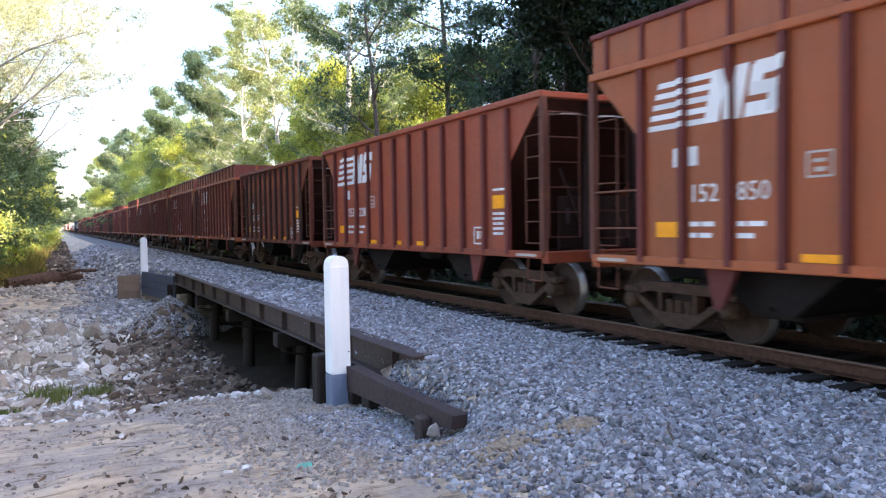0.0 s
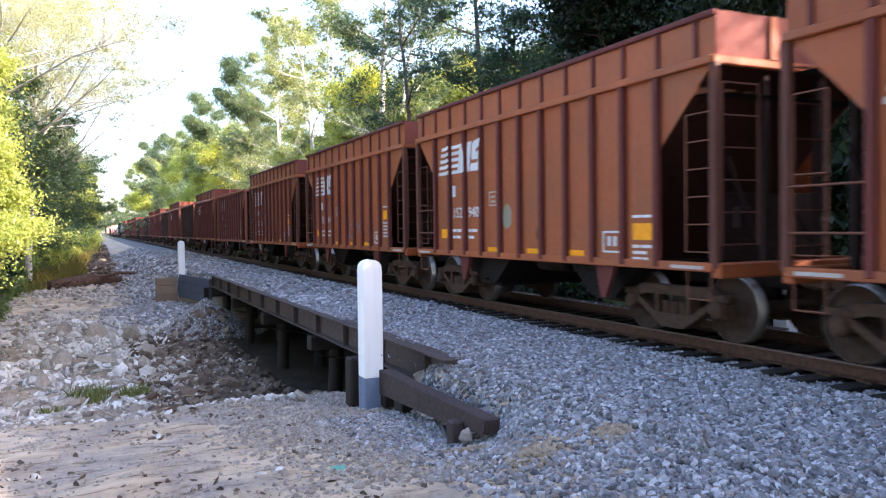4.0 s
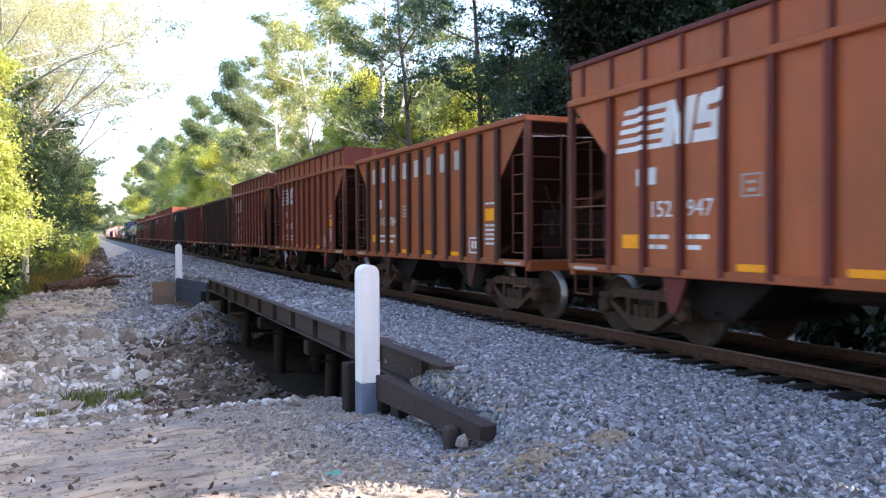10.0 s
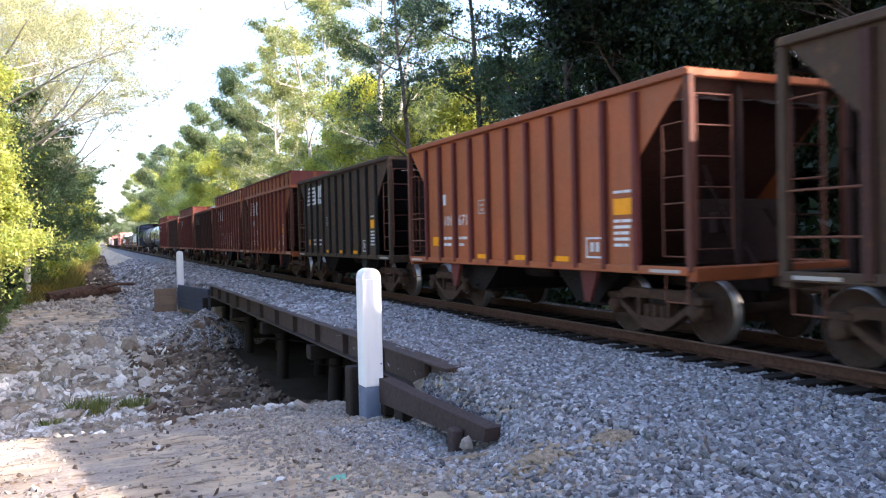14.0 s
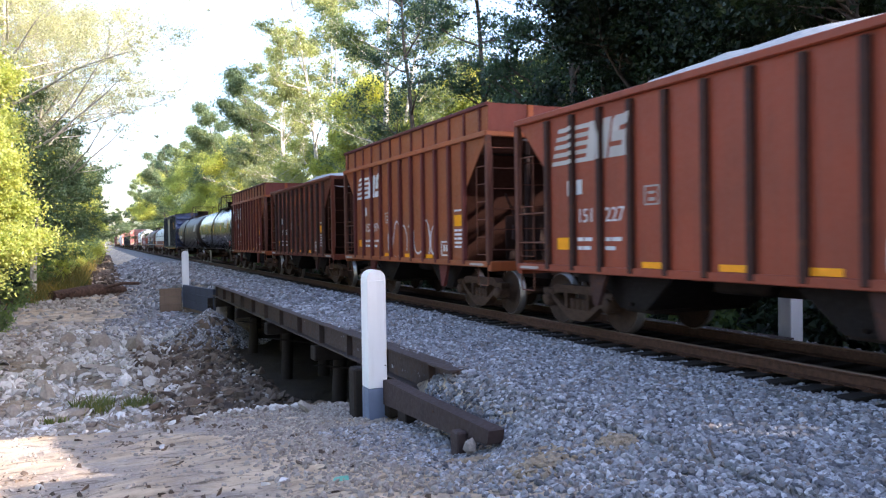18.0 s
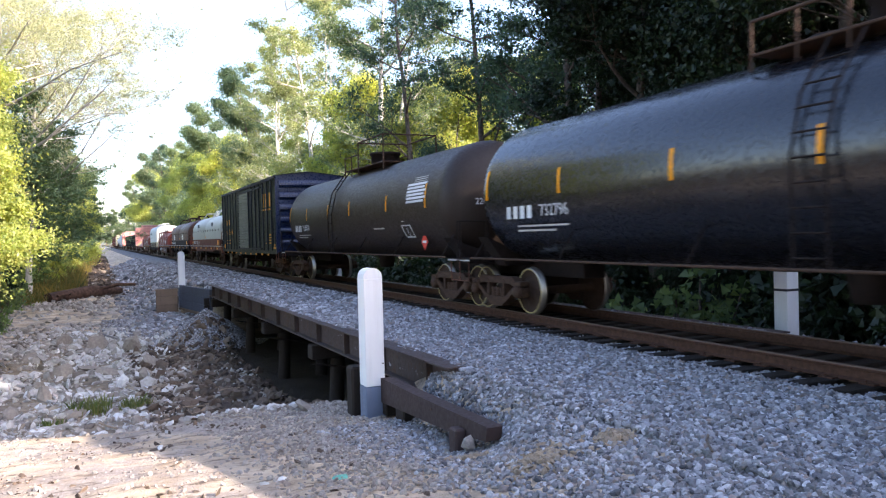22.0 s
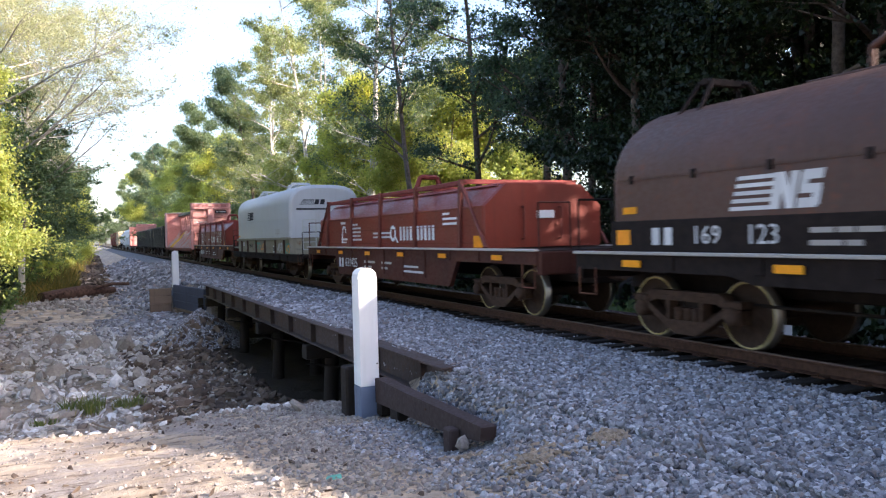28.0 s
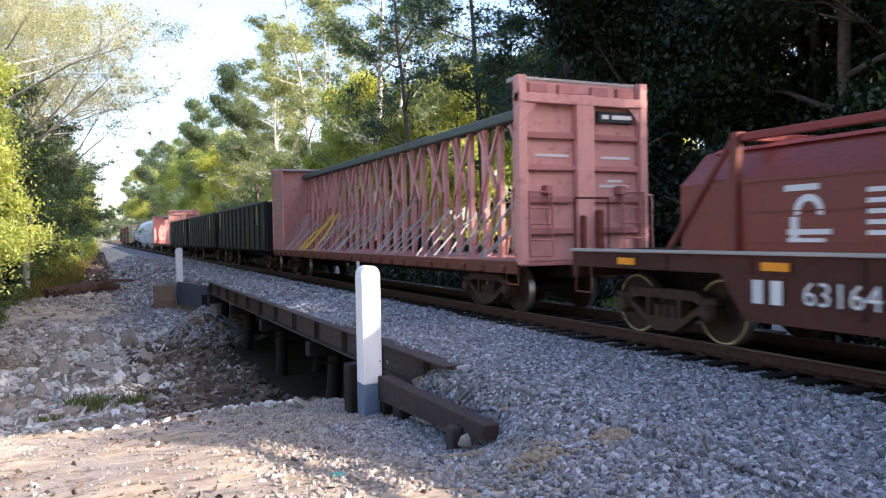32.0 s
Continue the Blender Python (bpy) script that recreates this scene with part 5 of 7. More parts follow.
def trucks(car, y_front, y_rear, kind="plain"):
    for y in (y_front, y_rear):
        t = part("truck", BOLSTER, None, car, at=pose(0, y, 0))
        part("side_frame", FRAME_L, None, t, at=pose(-0.99, 0, 0))
        part("side_frame", FRAME_R, None, t, at=pose(0.99, 0, 0))
        for w in (-0.889, 0.889):
            ob = part("wheelset", WHEEL_MESH[kind], None, t, at=pose(0, w, R))
            WHEELS.append((ob, w))


COUPLER = Geo().box(-0.07, 0.07, -0.75, 0.0, 0.80, 0.94, 0.015).box(-0.15, 0.15, -0.85, -0.58, 0.74, 1.0, 0.04).box(0.03, 0.17, -0.93, -0.72, 0.76, 0.98, 0.03).mesh("coupler", M["iron"])
HOSE = Geo().path([(0.22, -0.2, 0.80), (0.24, -0.45, 0.66), (0.15, -0.62, 0.46), (0.02, -0.66, 0.40)], 0.022, 6).mesh("brake_hose", M["mark_black"])
STEP = Geo().path([(0, 0, 0), (0, 0, -0.42), (0, -0.42, -0.42), (0, -0.42, 0)], 0.014, 5)


def ends(car, L, steps=True, material=None):
    """Couplers, hoses and corner steps at both ends."""
    for s in (-1, 1):
        part("coupler", COUPLER, None, car, at=pose(0, s * L / 2, 0, 0, 0, 0 if s < 0 else 180))
        part("brake_hose", HOSE, None, car, at=pose(0, s * L / 2, 0, 0, 0, 0 if s < 0 else 180))
        if steps:
            for x in (-1.47, 1.47):
                part("step", STEP, M["grab"] if material is None else material, car, at=pose(x, s * (L / 2 - 0.08), 1.05, 0, 0, 0 if s < 0 else 180) @ pose(0, 0.42 if s < 0 else 0.42, 0))


def ladder(car, p0, p1, across, n, mat, r=0.013):
    """Rungs between two points, each as wide as the vector across, on two stiles."""
    g = Geo()
    p0, p1, across = Vector(p0), Vector(p1), Vector(across)
    for i in range(n):
        q = p0 + (p1 - p0) * i / (n - 1)
        g.tube(q, q + across, r, 5)
    g.tube(p0, p1, r * 1.3, 5).tube(p0 + across, p1 + across, r * 1.3, 5)
    part("ladder", g, mat, car)


def bars(car, y, z, widths, h, gap, mat, x, name="stencil"):
    """Lines of unreadable small writing: each row is a list of bar lengths."""
    g = Geo()
    for i, row in enumerate(widths):
        yy, zz = y, z - i * (h + gap)
        for w in row:
            g.box(x - 0.003, x, yy - w, yy, zz - h, zz)
            yy -= w + h * 0.6
    part(name, g, mat, car)


def slab(car, name, y0, y1, z0, z1, mat, x=-1.475, t=0.008, label=""):
    return part(name, Geo().box(x - t, x, min(y0, y1), max(y0, y1), z0, z1), mat, car, label)


def clip_band(poly, lo, hi):
    """The part of a convex outline (y, z) that lies between two y."""
    for sign, lim in ((1, lo), (-1, -hi)):
        out = []
        for (p, q), (u, w) in zip(poly, poly[1:] + poly[:1]):
            a, b = sign * p - lim, sign * u - lim
            if a >= 0:
                out.append((p, q))
            if a * b < 0:
                k = a / (a - b)
                out.append((p + (u - p) * k, q + (w - q) * k))
        poly = out
        if len(poly) < 3:
            return []
    return poly


def emblem(car, y, z, h, mat, x=-1.47, stretch=1.0, ribs=(), rw=0.05, face=-1.564):
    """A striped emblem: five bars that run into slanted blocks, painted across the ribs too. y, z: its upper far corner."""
    sl, w, k = 0.22 * h, 1.75 * h * stretch, 0.80 * stretch

    def slanted(a0, a1, b0, b1):
        return [(y - a0 - sl * b0, z - h + b0 * h), (y - a1 - sl * b0, z - h + b0 * h), (y - a1 - sl * b1, z - h + b1 * h), (y - a0 - sl * b1, z - h + b1 * h)]

    def bar(name, poly, d, parent, label=""):
        g = Geo().prism(poly, "x", x - d, x)
        for r in ribs:
            cut = clip_band(poly, r - rw + 0.008, r + rw - 0.008)
            if cut:
                g.prism(cut, "x", face - d, face)
        return part(name, g, mat, parent, label)

    root = bar("emblem", slanted(w - 0.06 * h, w + 0.40 * h * k, 0, 1), 0.005, car, "striped slanted emblem")
    for i in range(5):
        bar("emblem_bar", slanted(0.03 * h * i, w, i / 4.6, i / 4.6 + 0.115), 0.004, root)
    bar("emblem_bar", slanted(w + 0.70 * h * k, w + 1.10 * h * k, 0, 1), 0.005, root)
    bar("emblem_bar", [(y - w - 0.05 * h - sl, z), (y - w - 0.42 * h * k - sl, z), (y - w - 1.08 * h * k, z - h), (y - w - 0.72 * h * k, z - h)], 0.006, root)
    s0, sw = w + 1.22 * h * k, 1.0 * h * k
    for a0, a1, b0, b1 in ((0.0, 0.90, 0.0, 0.26), (0.62, 1.0, 0.06, 0.52), (0.03, 0.97, 0.38, 0.62), (0.0, 0.38, 0.48, 0.94), (0.08, 1.0, 0.74, 1.0)):
        bar("emblem_bar", slanted(s0 + sw * a0, s0 + sw * a1, b0, b1), 0.005 + 0.0004 * a1, root)
    return root


def blocks(car, y, z, h, n, mat, x, pitch=0.75, w=0.5, name="emblem"):
    """A row of letter-sized plain blocks for a company's name."""
    for i in range(n):
        y1 = y - i * pitch - w * 0.12
        part(name, Geo().box(x - 0.004, x, y1 - w * 0.76, y1, z - h, z, 0.001), mat, car)


def scrawl(car, y, z, w, h, mat, x, seed, strokes=6, r=0.03):
    """Sprayed loops with no meaning, each one ribbon."""
    rr = random.Random(seed)
    for s in range(strokes):
        cy, cz = y - w * (s + 0.5) / strokes, z - h / 2
        a, b = w / strokes * rr.uniform(0.35, 0.6), h * rr.uniform(0.3, 0.52)
        start, turn = rr.uniform(0, 6.3), rr.uniform(3.2, 5.6)
        xx = x - 0.003 - 0.0004 * s
        pts = [(cy + a * math.cos(start + turn * i / 14) + rr.uniform(-0.02, 0.02), cz + b * math.sin(start + turn * i / 14)) for i in range(15)]
        v = []
        for i in range(15):
            (p0, q0), (p1, q1) = pts[max(0, i - 1)], pts[min(14, i + 1)]
            d = math.hypot(p1 - p0, q1 - q0) or 1
            k = r * rr.uniform(0.6, 1.2)
            nx, nz = -(q1 - q0) / d * k, (p1 - p0) / d * k
            v += [(xx, pts[i][0] + nx, pts[i][1] + nz), (xx, pts[i][0] - nx, pts[i][1] - nz)]
        part("sprayed_stroke", Geo().add(v, [(2 * i, 2 * i + 1, 2 * i + 3, 2 * i + 2) for i in range(14)]), mat, car)


def hopper_car(rear, tall, L=9.6, body="oxide", rib="oxide_rib", number="", words=None, load=0.0, small="mark_white", logo=None, tags="yellow", spray=(), patch=None, low_tag=False, label=""):
    """Open hopper: ribbed sides, slope sheets over the trucks, chutes between them."""
    top = 3.72
    lab = label or (f"{'tall' if tall else 'low'} ribbed open hopper car in weathered oxide-brown paint")
    car = car_root("hopper_car", L, rear, lab)
    hl = L / 2
    mb, mr = M[body], M[rib]
    n = 11 if L < 10.5 else 12
    step = (L - 2.1) / (n - 1)
    rw = 0.065 if words else 0.05
    # side sheets with the sloped cut-outs over the trucks
    outline = [(-hl + 1.03, 1.06), (hl - 1.03, 1.06), (hl - 1.03, 2.66), (hl, 3.70), (-hl, 3.70), (-hl + 1.03, 2.66)]
    for s in (-1, 1):
        sheet_part = part("side_sheet", Geo().prism(outline if s > 0 else outline, "x", s * 1.465 - 0.012, s * 1.465 + 0.012), mb, car)
        if tall:
            part("side_extension", Geo().box(s * 1.465 - 0.012, s * 1.465 + 0.012, -hl, hl, 3.70, 4.30), mb, sheet_part)
        for i in range(n):
            y = hl - 1.05 - i * step
            part("rib", Geo().box(s * 1.516 - 0.048, s * 1.516 + 0.048, y - rw, y + rw, 1.04, 3.64 if tall else 3.60, 0.012), mr, sheet_part)
            if tall:
                part("rib", Geo().box(s * 1.495 - 0.022, s * 1.495 + 0.022, y - 0.035, y + 0.035, 3.76, 4.25, 0.008), mr, sheet_part)
        if tall:
            for y in (hl - 0.32, -hl + 0.32):
                part("rib", Geo().box(s * 1.495 - 0.022, s * 1.495 + 0.022, y - 0.035, y + 0.035, 3.76, 4.25, 0.008), mr, sheet_part)
        part("top_chord", Geo().box(s * 1.50 - 0.06, s * 1.50 + 0.06, -hl - 0.02, hl + 0.02, 3.64, 3.75, 0.015), mb, car)
        if tall:
            part("top_chord", Geo().box(s * 1.49 - 0.04, s * 1.49 + 0.04, -hl - 0.02, hl + 0.02, 4.24, 4.32, 0.015), mr, car)
        part("side_sill", Geo().box(s * 1.49 - 0.05, s * 1.49 + 0.05, -hl, hl, 1.0, 1.12, 0.012), mb, car)
    for s in (-1, 1):
        e = s * hl
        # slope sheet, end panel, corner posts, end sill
        part("slope_sheet", Geo().prism([(e, 3.70), (e - s * 2.72, 0.98), (e - s * 2.76, 1.02), (e - s * 0.05, 3.74)] if s > 0 else [(e - s * 0.05, 3.74), (e - s * 2.76, 1.02), (e - s * 2.72, 0.98), (e, 3.70)], "x", -1.45, 1.45), M["slope_shade"] if body != "black_green" else M["black"], car)
        part("end_plate", Geo().box(-0.75, 1.2, e - s * 0.62 - 0.02, e - s * 0.62 + 0.02, 1.12, 2.05, 0.01), M["end_shade"], car)
        part("brake_rigging", Geo().tube((-0.3, e - s * 0.3, 1.15), (-0.9, e - s * 0.35, 2.5), 0.025, 5).box(-0.7, -0.45, e - s * 0.42 - 0.06, e - s * 0.42 + 0.06, 1.55, 1.85, 0.02).tube((0.2, e - s * 0.3, 1.9), (0.75, e - s * 0.3, 1.2), 0.03, 5), M["end_shade"], car)
        part("end_chord", Geo().box(-1.54, 1.54, e - 0.05, e + 0.05, 3.63, 3.74, 0.015), mb, car)
        if tall:
            ep = part("end_panel", Geo().box(-1.47, 1.47, e - 0.012, e + 0.012, 3.72, 4.31), M["end_panel"] if s < 0 else mb, car, "faded end panel" if s < 0 else "")
            part("rib", Geo().box(-0.55, -0.47, e + s * 0.012, e + s * 0.06, 3.76, 4.28, 0.008), mb, ep)
            part("rib", Geo().box(0.47, 0.55, e + s * 0.012, e + s * 0.06, 3.76, 4.28, 0.008), mb, ep)
        for x in (-1.48, 1.48):
            part("corner_post", Geo().box(x - 0.055, x + 0.055, e - 0.06, e + 0.06, 1.05, 3.66, 0.015), M["dark_brown"] if body in ("oxide", "oxide_red") else mb, car)
        for x in (-0.5, 0.5):
            part("end_post", Geo().box(x - 0.05, x + 0.05, e - s * 0.12 - 0.05, e - s * 0.12 + 0.05, 1.05, 3.6, 0.012), M["end_shade"], car)
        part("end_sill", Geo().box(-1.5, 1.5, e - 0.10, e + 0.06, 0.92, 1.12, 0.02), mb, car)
        part("bolster_web", Geo().prism([(e - s * 1.25, 1.0), (e - s * 1.25, 2.35), (e - s * 0.2, 1.0)] if s < 0 else [(e - s * 0.2, 1.0), (e - s * 1.25, 2.35), (e - s * 1.25, 1.0)], "x", -0.03, 0.03), M["end_shade"], car)
        ladder(car, (-1.48, e - s * 0.52, 1.25), (-1.48, e - s * 0.52, 3.05), (0, s * 0.44, 0), 6 if s < 0 else 3, M["grab"], 0.011)
        ladder(car, (-1.42, e + s * 0.06, 1.35), (-1.42, e + s * 0.06, 3.4), (0.62, 0, 0), 6, M["dark_brown"], 0.011)
        if s > 0:
            part("grab_rail", Geo().tube((-1.50, e - 1.0, 2.02), (-1.50, e, 2.02), 0.016, 6).tube((-1.50, e - 1.0, 1.50), (-1.50, e, 1.50), 0.016, 6), M["grab"], car)
        slab(car, "reflective_strip", e - s * 0.15, e - s * 0.75, 1.03, 1.075, M["mark_grey"], -1.541)
    # chutes between the trucks
    for c in (-L * 0.205, L * 0.205):
        chute = part("chute", Geo().prism([(c - 1.0, 1.04), (c - 0.30, 0.46), (c + 0.30, 0.46), (c + 1.0, 1.04)], "x", -1.12, 1.12), M["chute_shade"], car)
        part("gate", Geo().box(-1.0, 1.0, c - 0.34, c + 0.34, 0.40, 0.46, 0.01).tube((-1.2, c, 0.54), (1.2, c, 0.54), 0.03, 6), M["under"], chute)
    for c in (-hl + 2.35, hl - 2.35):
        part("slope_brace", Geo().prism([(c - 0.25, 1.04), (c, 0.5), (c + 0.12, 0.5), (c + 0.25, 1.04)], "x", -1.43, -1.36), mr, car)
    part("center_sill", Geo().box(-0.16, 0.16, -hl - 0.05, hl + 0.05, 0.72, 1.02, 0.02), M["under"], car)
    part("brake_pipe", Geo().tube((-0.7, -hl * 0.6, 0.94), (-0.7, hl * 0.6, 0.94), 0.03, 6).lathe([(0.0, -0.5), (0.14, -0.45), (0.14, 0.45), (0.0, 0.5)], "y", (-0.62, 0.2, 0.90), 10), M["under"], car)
    # load, or a dark sheet added in place of the shaded inside
    g = Geo()
    nx, ny = 8, 24
    pts = []
    for j in range(ny + 1):
        for i in range(nx + 1):
            a, b = i / nx * 2 - 1, j / ny * 2 - 1
            z = (3.38 if not tall else 3.3) + load * (1 - abs(a) ** 3) * (1 - abs(b) ** 2.4) + (random.uniform(-0.03, 0.03) if load else 0)
            pts.append((a * 1.44, b * (hl - 0.04), z))
    g.add(pts, [(j * (nx + 1) + i, j * (nx + 1) + i + 1, (j + 1) * (nx + 1) + i + 1, (j + 1) * (nx + 1) + i) for j in range(ny) for i in range(nx)])
    part("load", g, M["load"] if load else M["under"], car, "heaped pale crushed stone" if load else "")
    trucks(car, -hl + 1.25, hl - 1.25)
    ends(car, L)
    # marks
    x = -1.478
    if logo or (tall and logo is None):
        emblem(car, hl - 1.15, 3.40 if tall else 3.42, 0.62 if L < 10.5 else 0.74, M[logo or "mark_white"], x, 0.94, [hl - 1.05 - i * step for i in range(n)], rw)
    if words:
        blocks(car, hl - 1.28, 3.38, 0.40, 8, M[words], x, step, 0.30)
    if number:
        blocks(car, hl - 0.84 - step, 2.52, 0.24, 2, M[small], x, 0.26, 0.20, "stencil")
        first, last = number[:3], number[3:]
        lettering("car_number", first, 0.32, M[small], car, on_side(hl - 1.37 - step, 1.92, x - 0.003))
        lettering("car_number", last, 0.32, M[small], car, on_side(hl - 1.37 - 2 * step, 1.92, x - 0.003))
    bars(car, hl - 1.14 - step, 1.58, [[0.16, 0.2], [0.12, 0.2]], 0.06, 0.08, M[small], x)
    bars(car, hl - 1.14 - 2 * step, 1.58, [[0.12, 0.24], [0.24]], 0.06, 0.08, M[small], x)
    slab(car, "reflector", hl - 1.30, hl - 1.74, 1.38, 1.58, M[tags], x)
    for i, a in enumerate((3.5, 5.0, 6.3)):
        if a < L - 2.4:
            slab(car, "reflector", hl - a, hl - a - 0.46, 1.13, 1.22, M[tags], x)
    yb = -hl + 1.2
    tz = 1.40 if low_tag else 1.86
    slab(car, "reflector", yb + 0.42, yb, tz, tz + 0.24, M[tags], x)
    bars(car, yb + 0.42, tz - 0.07, [[0.16, 0.22], [0.3], [0.2, 0.1]] if low_tag else [[0.16, 0.22], [0.38], [0.12, 0.2], [0.36], [0.2, 0.1]], 0.045, 0.045, M[small], x)
    bars(car, yb + 0.42, tz + 0.36, [[0.2, 0.18]], 0.04, 0.04, M[small], x)
    frame_plate = Geo()
    for r0 in ((0, 0.46, 0, 0.03), (0, 0.46, 0.30, 0.33), (0, 0.03, 0, 0.33), (0.43, 0.46, 0, 0.33), (0.12, 0.2, 0.1, 0.25), (0.26, 0.34, 0.1, 0.25)):
        frame_plate.box(x - 0.004, x, yb + 0.68 + r0[0], yb + 0.68 + r0[1], 1.2 + r0[2], 1.2 + r0[3])
    part("data_plate", frame_plate, M["mark_white"], car)
    small_plate = Geo()
    for r0 in ((0, 0.32, 0, 0.025), (0, 0.32, 0.26, 0.285), (0, 0.025, 0, 0.285), (0.295, 0.32, 0, 0.285), (0.09, 0.22, 0.06, 0.11), (0.09, 0.24, 0.16, 0.2)):
        small_plate.box(x - 0.004, x, hl - 3.88 + r0[0], hl - 3.88 + r0[1], 2.03 + r0[2], 2.03 + r0[3])
    part("data_plate", small_plate, M["mark_grey"], car)
    for i, (a, z, w, h, mt, k) in enumerate(spray):
        scrawl(car, hl - a, z, w, h, M[mt], x - 0.002 * i, i + len(number) + int(rear), k, 0.024)
    if patch:
        for a, z, w, h, mt in patch:
            ring = [(hl - a - w * (0.5 + 0.5 * random.uniform(0.8, 1.05) * math.cos(i * 0.4488)), z + h * (0.5 + 0.5 * random.uniform(0.75, 1.05) * math.sin(i * 0.4488))) for i in range(14)]
            part("paint_patch", Geo().prism(ring, "x", x - 0.002, x + 0.004), M[mt], car)
    return car


T, LO = True, False
hopper_car(9.0, T, number="152850", label="tall ribbed hopper car in bright oxide-brown with a striped emblem")
hopper_car(21.5, LO, 11.2, body="oxide_red", number="153228", logo="mark_white", load=0.62, label="low ribbed hopper car in oxide-brown heaped with pale stone")
hopper_car(32.45, LO, body="brown", rib="rib_dark", number="103587", words="mark_faint", load=0.4, label="low ribbed hopper car in dark rusty brown with faint blocks")
hopper_car(43.4, T, number="152990", low_tag=True)
hopper_car(54.2, T, number="152910", spray=[(4.7, 1.75, 1.4, 0.4, "spray_faded", 4)], patch=[(3.3, 1.15, 0.56, 0.95, "spray"), (3.9, 1.15, 0.5, 0.9, "spray"), (4.8, 1.3, 0.4, 0.5, "spray_faded"), (5.6, 1.25, 0.4, 0.45, "spray_faded")], label="tall ribbed oxide-brown hopper car with white sprayed patches")
hopper_car(64.9, T, number="152940", low_tag=True, patch=[(4.1, 1.55, 0.35, 0.5, "sill_green"), (5.3, 1.35, 0.3, 0.3, "sill_rust")])
hopper_car(75.4, T, number="152947", spray=[(4.6, 1.8, 1.6, 0.5, "spray_blue", 4)])
hopper_car(86.5, T, number="152242")
hopper_car(97.4, LO, body="dusty", rib="oxide_rib", number="101158", logo="mark_grey", label="low ribbed hopper car in faded brown with worn stripes")
hopper_car(108.4, T, number="152934", spray=[(5.4, 1.7, 1.2, 0.4, "spray", 3)])
hopper_car(119.4, LO, body="brown", rib="rib_dark", number="101648", words="mark_faint", label="low rusty brown hopper car with faint orange blocks")
hopper_car(130.4, T, number="152947")
hopper_car(141.4, LO, body="oxide", rib="rib_dark", number="103784", words="mark_grey", load=0.62, label="low oxide-brown hopper car with worn pale blocks, heaped load")
hopper_car(152.3, T, number="152856")
hopper_car(163.3, T, number="152945", spray=[(1.5, 2.1, 0.7, 0.6, "spray", 4)])
hopper_car(174.2, LO, body="black_green", rib="rib_dark", number="103558", words="mark_white", small="mark_grey", spray=[(3.6, 2.1, 3.0, 0.95, "spray", 5)], label="low blackened hopper car with white blocks and sprayed scrawl")
hopper_car(185.3, LO, body="oxide", rib="oxide_rib", number="101671", load=0.3, label="low ribbed hopper car in golden oxide-brown")
hopper_car(196.3, LO, body="black_green", rib="black", number="", logo="mark_white", load=0.4, label="low black hopper car with a white striped emblem")
hopper_car(207.2, T, number="152916", body="oxide")
hopper_car(217.6, T, number="152971", spray=[(3.35, 2.1, 2.9, 0.95, "spray", 9), (3.5, 2.0, 2.6, 0.6, "spray_red", 6)], patch=[(3.3, 1.2, 0.62, 1.0, "spray_faded"), (4.05, 1.18, 0.62, 0.95, "spray_faded"), (4.8, 1.15, 0.62, 0.95, "spray_faded"), (5.55, 1.15, 0.6, 0.85, "spray_faded")], label="tall oxide-brown hopper car with pale and red spray paint")
hopper_car(228.3, LO, body="oxide_red", rib="rib_dark", number="151227", logo="mark_grey", load=0.8, label="low oxide-brown hopper car heaped high with pale stone")
hopper_car(239.1, T, number="152974", spray=[(3.7, 2.05, 3.4, 1.0, "spray", 7)])
hopper_car(250.2, LO, body="brown", rib="rib_dark", number="103624", words="mark_faint", load=0.8, label="low rusty brown hopper car with faint orange blocks, heaped load")
hopper_car(261.3, T, number="152922")


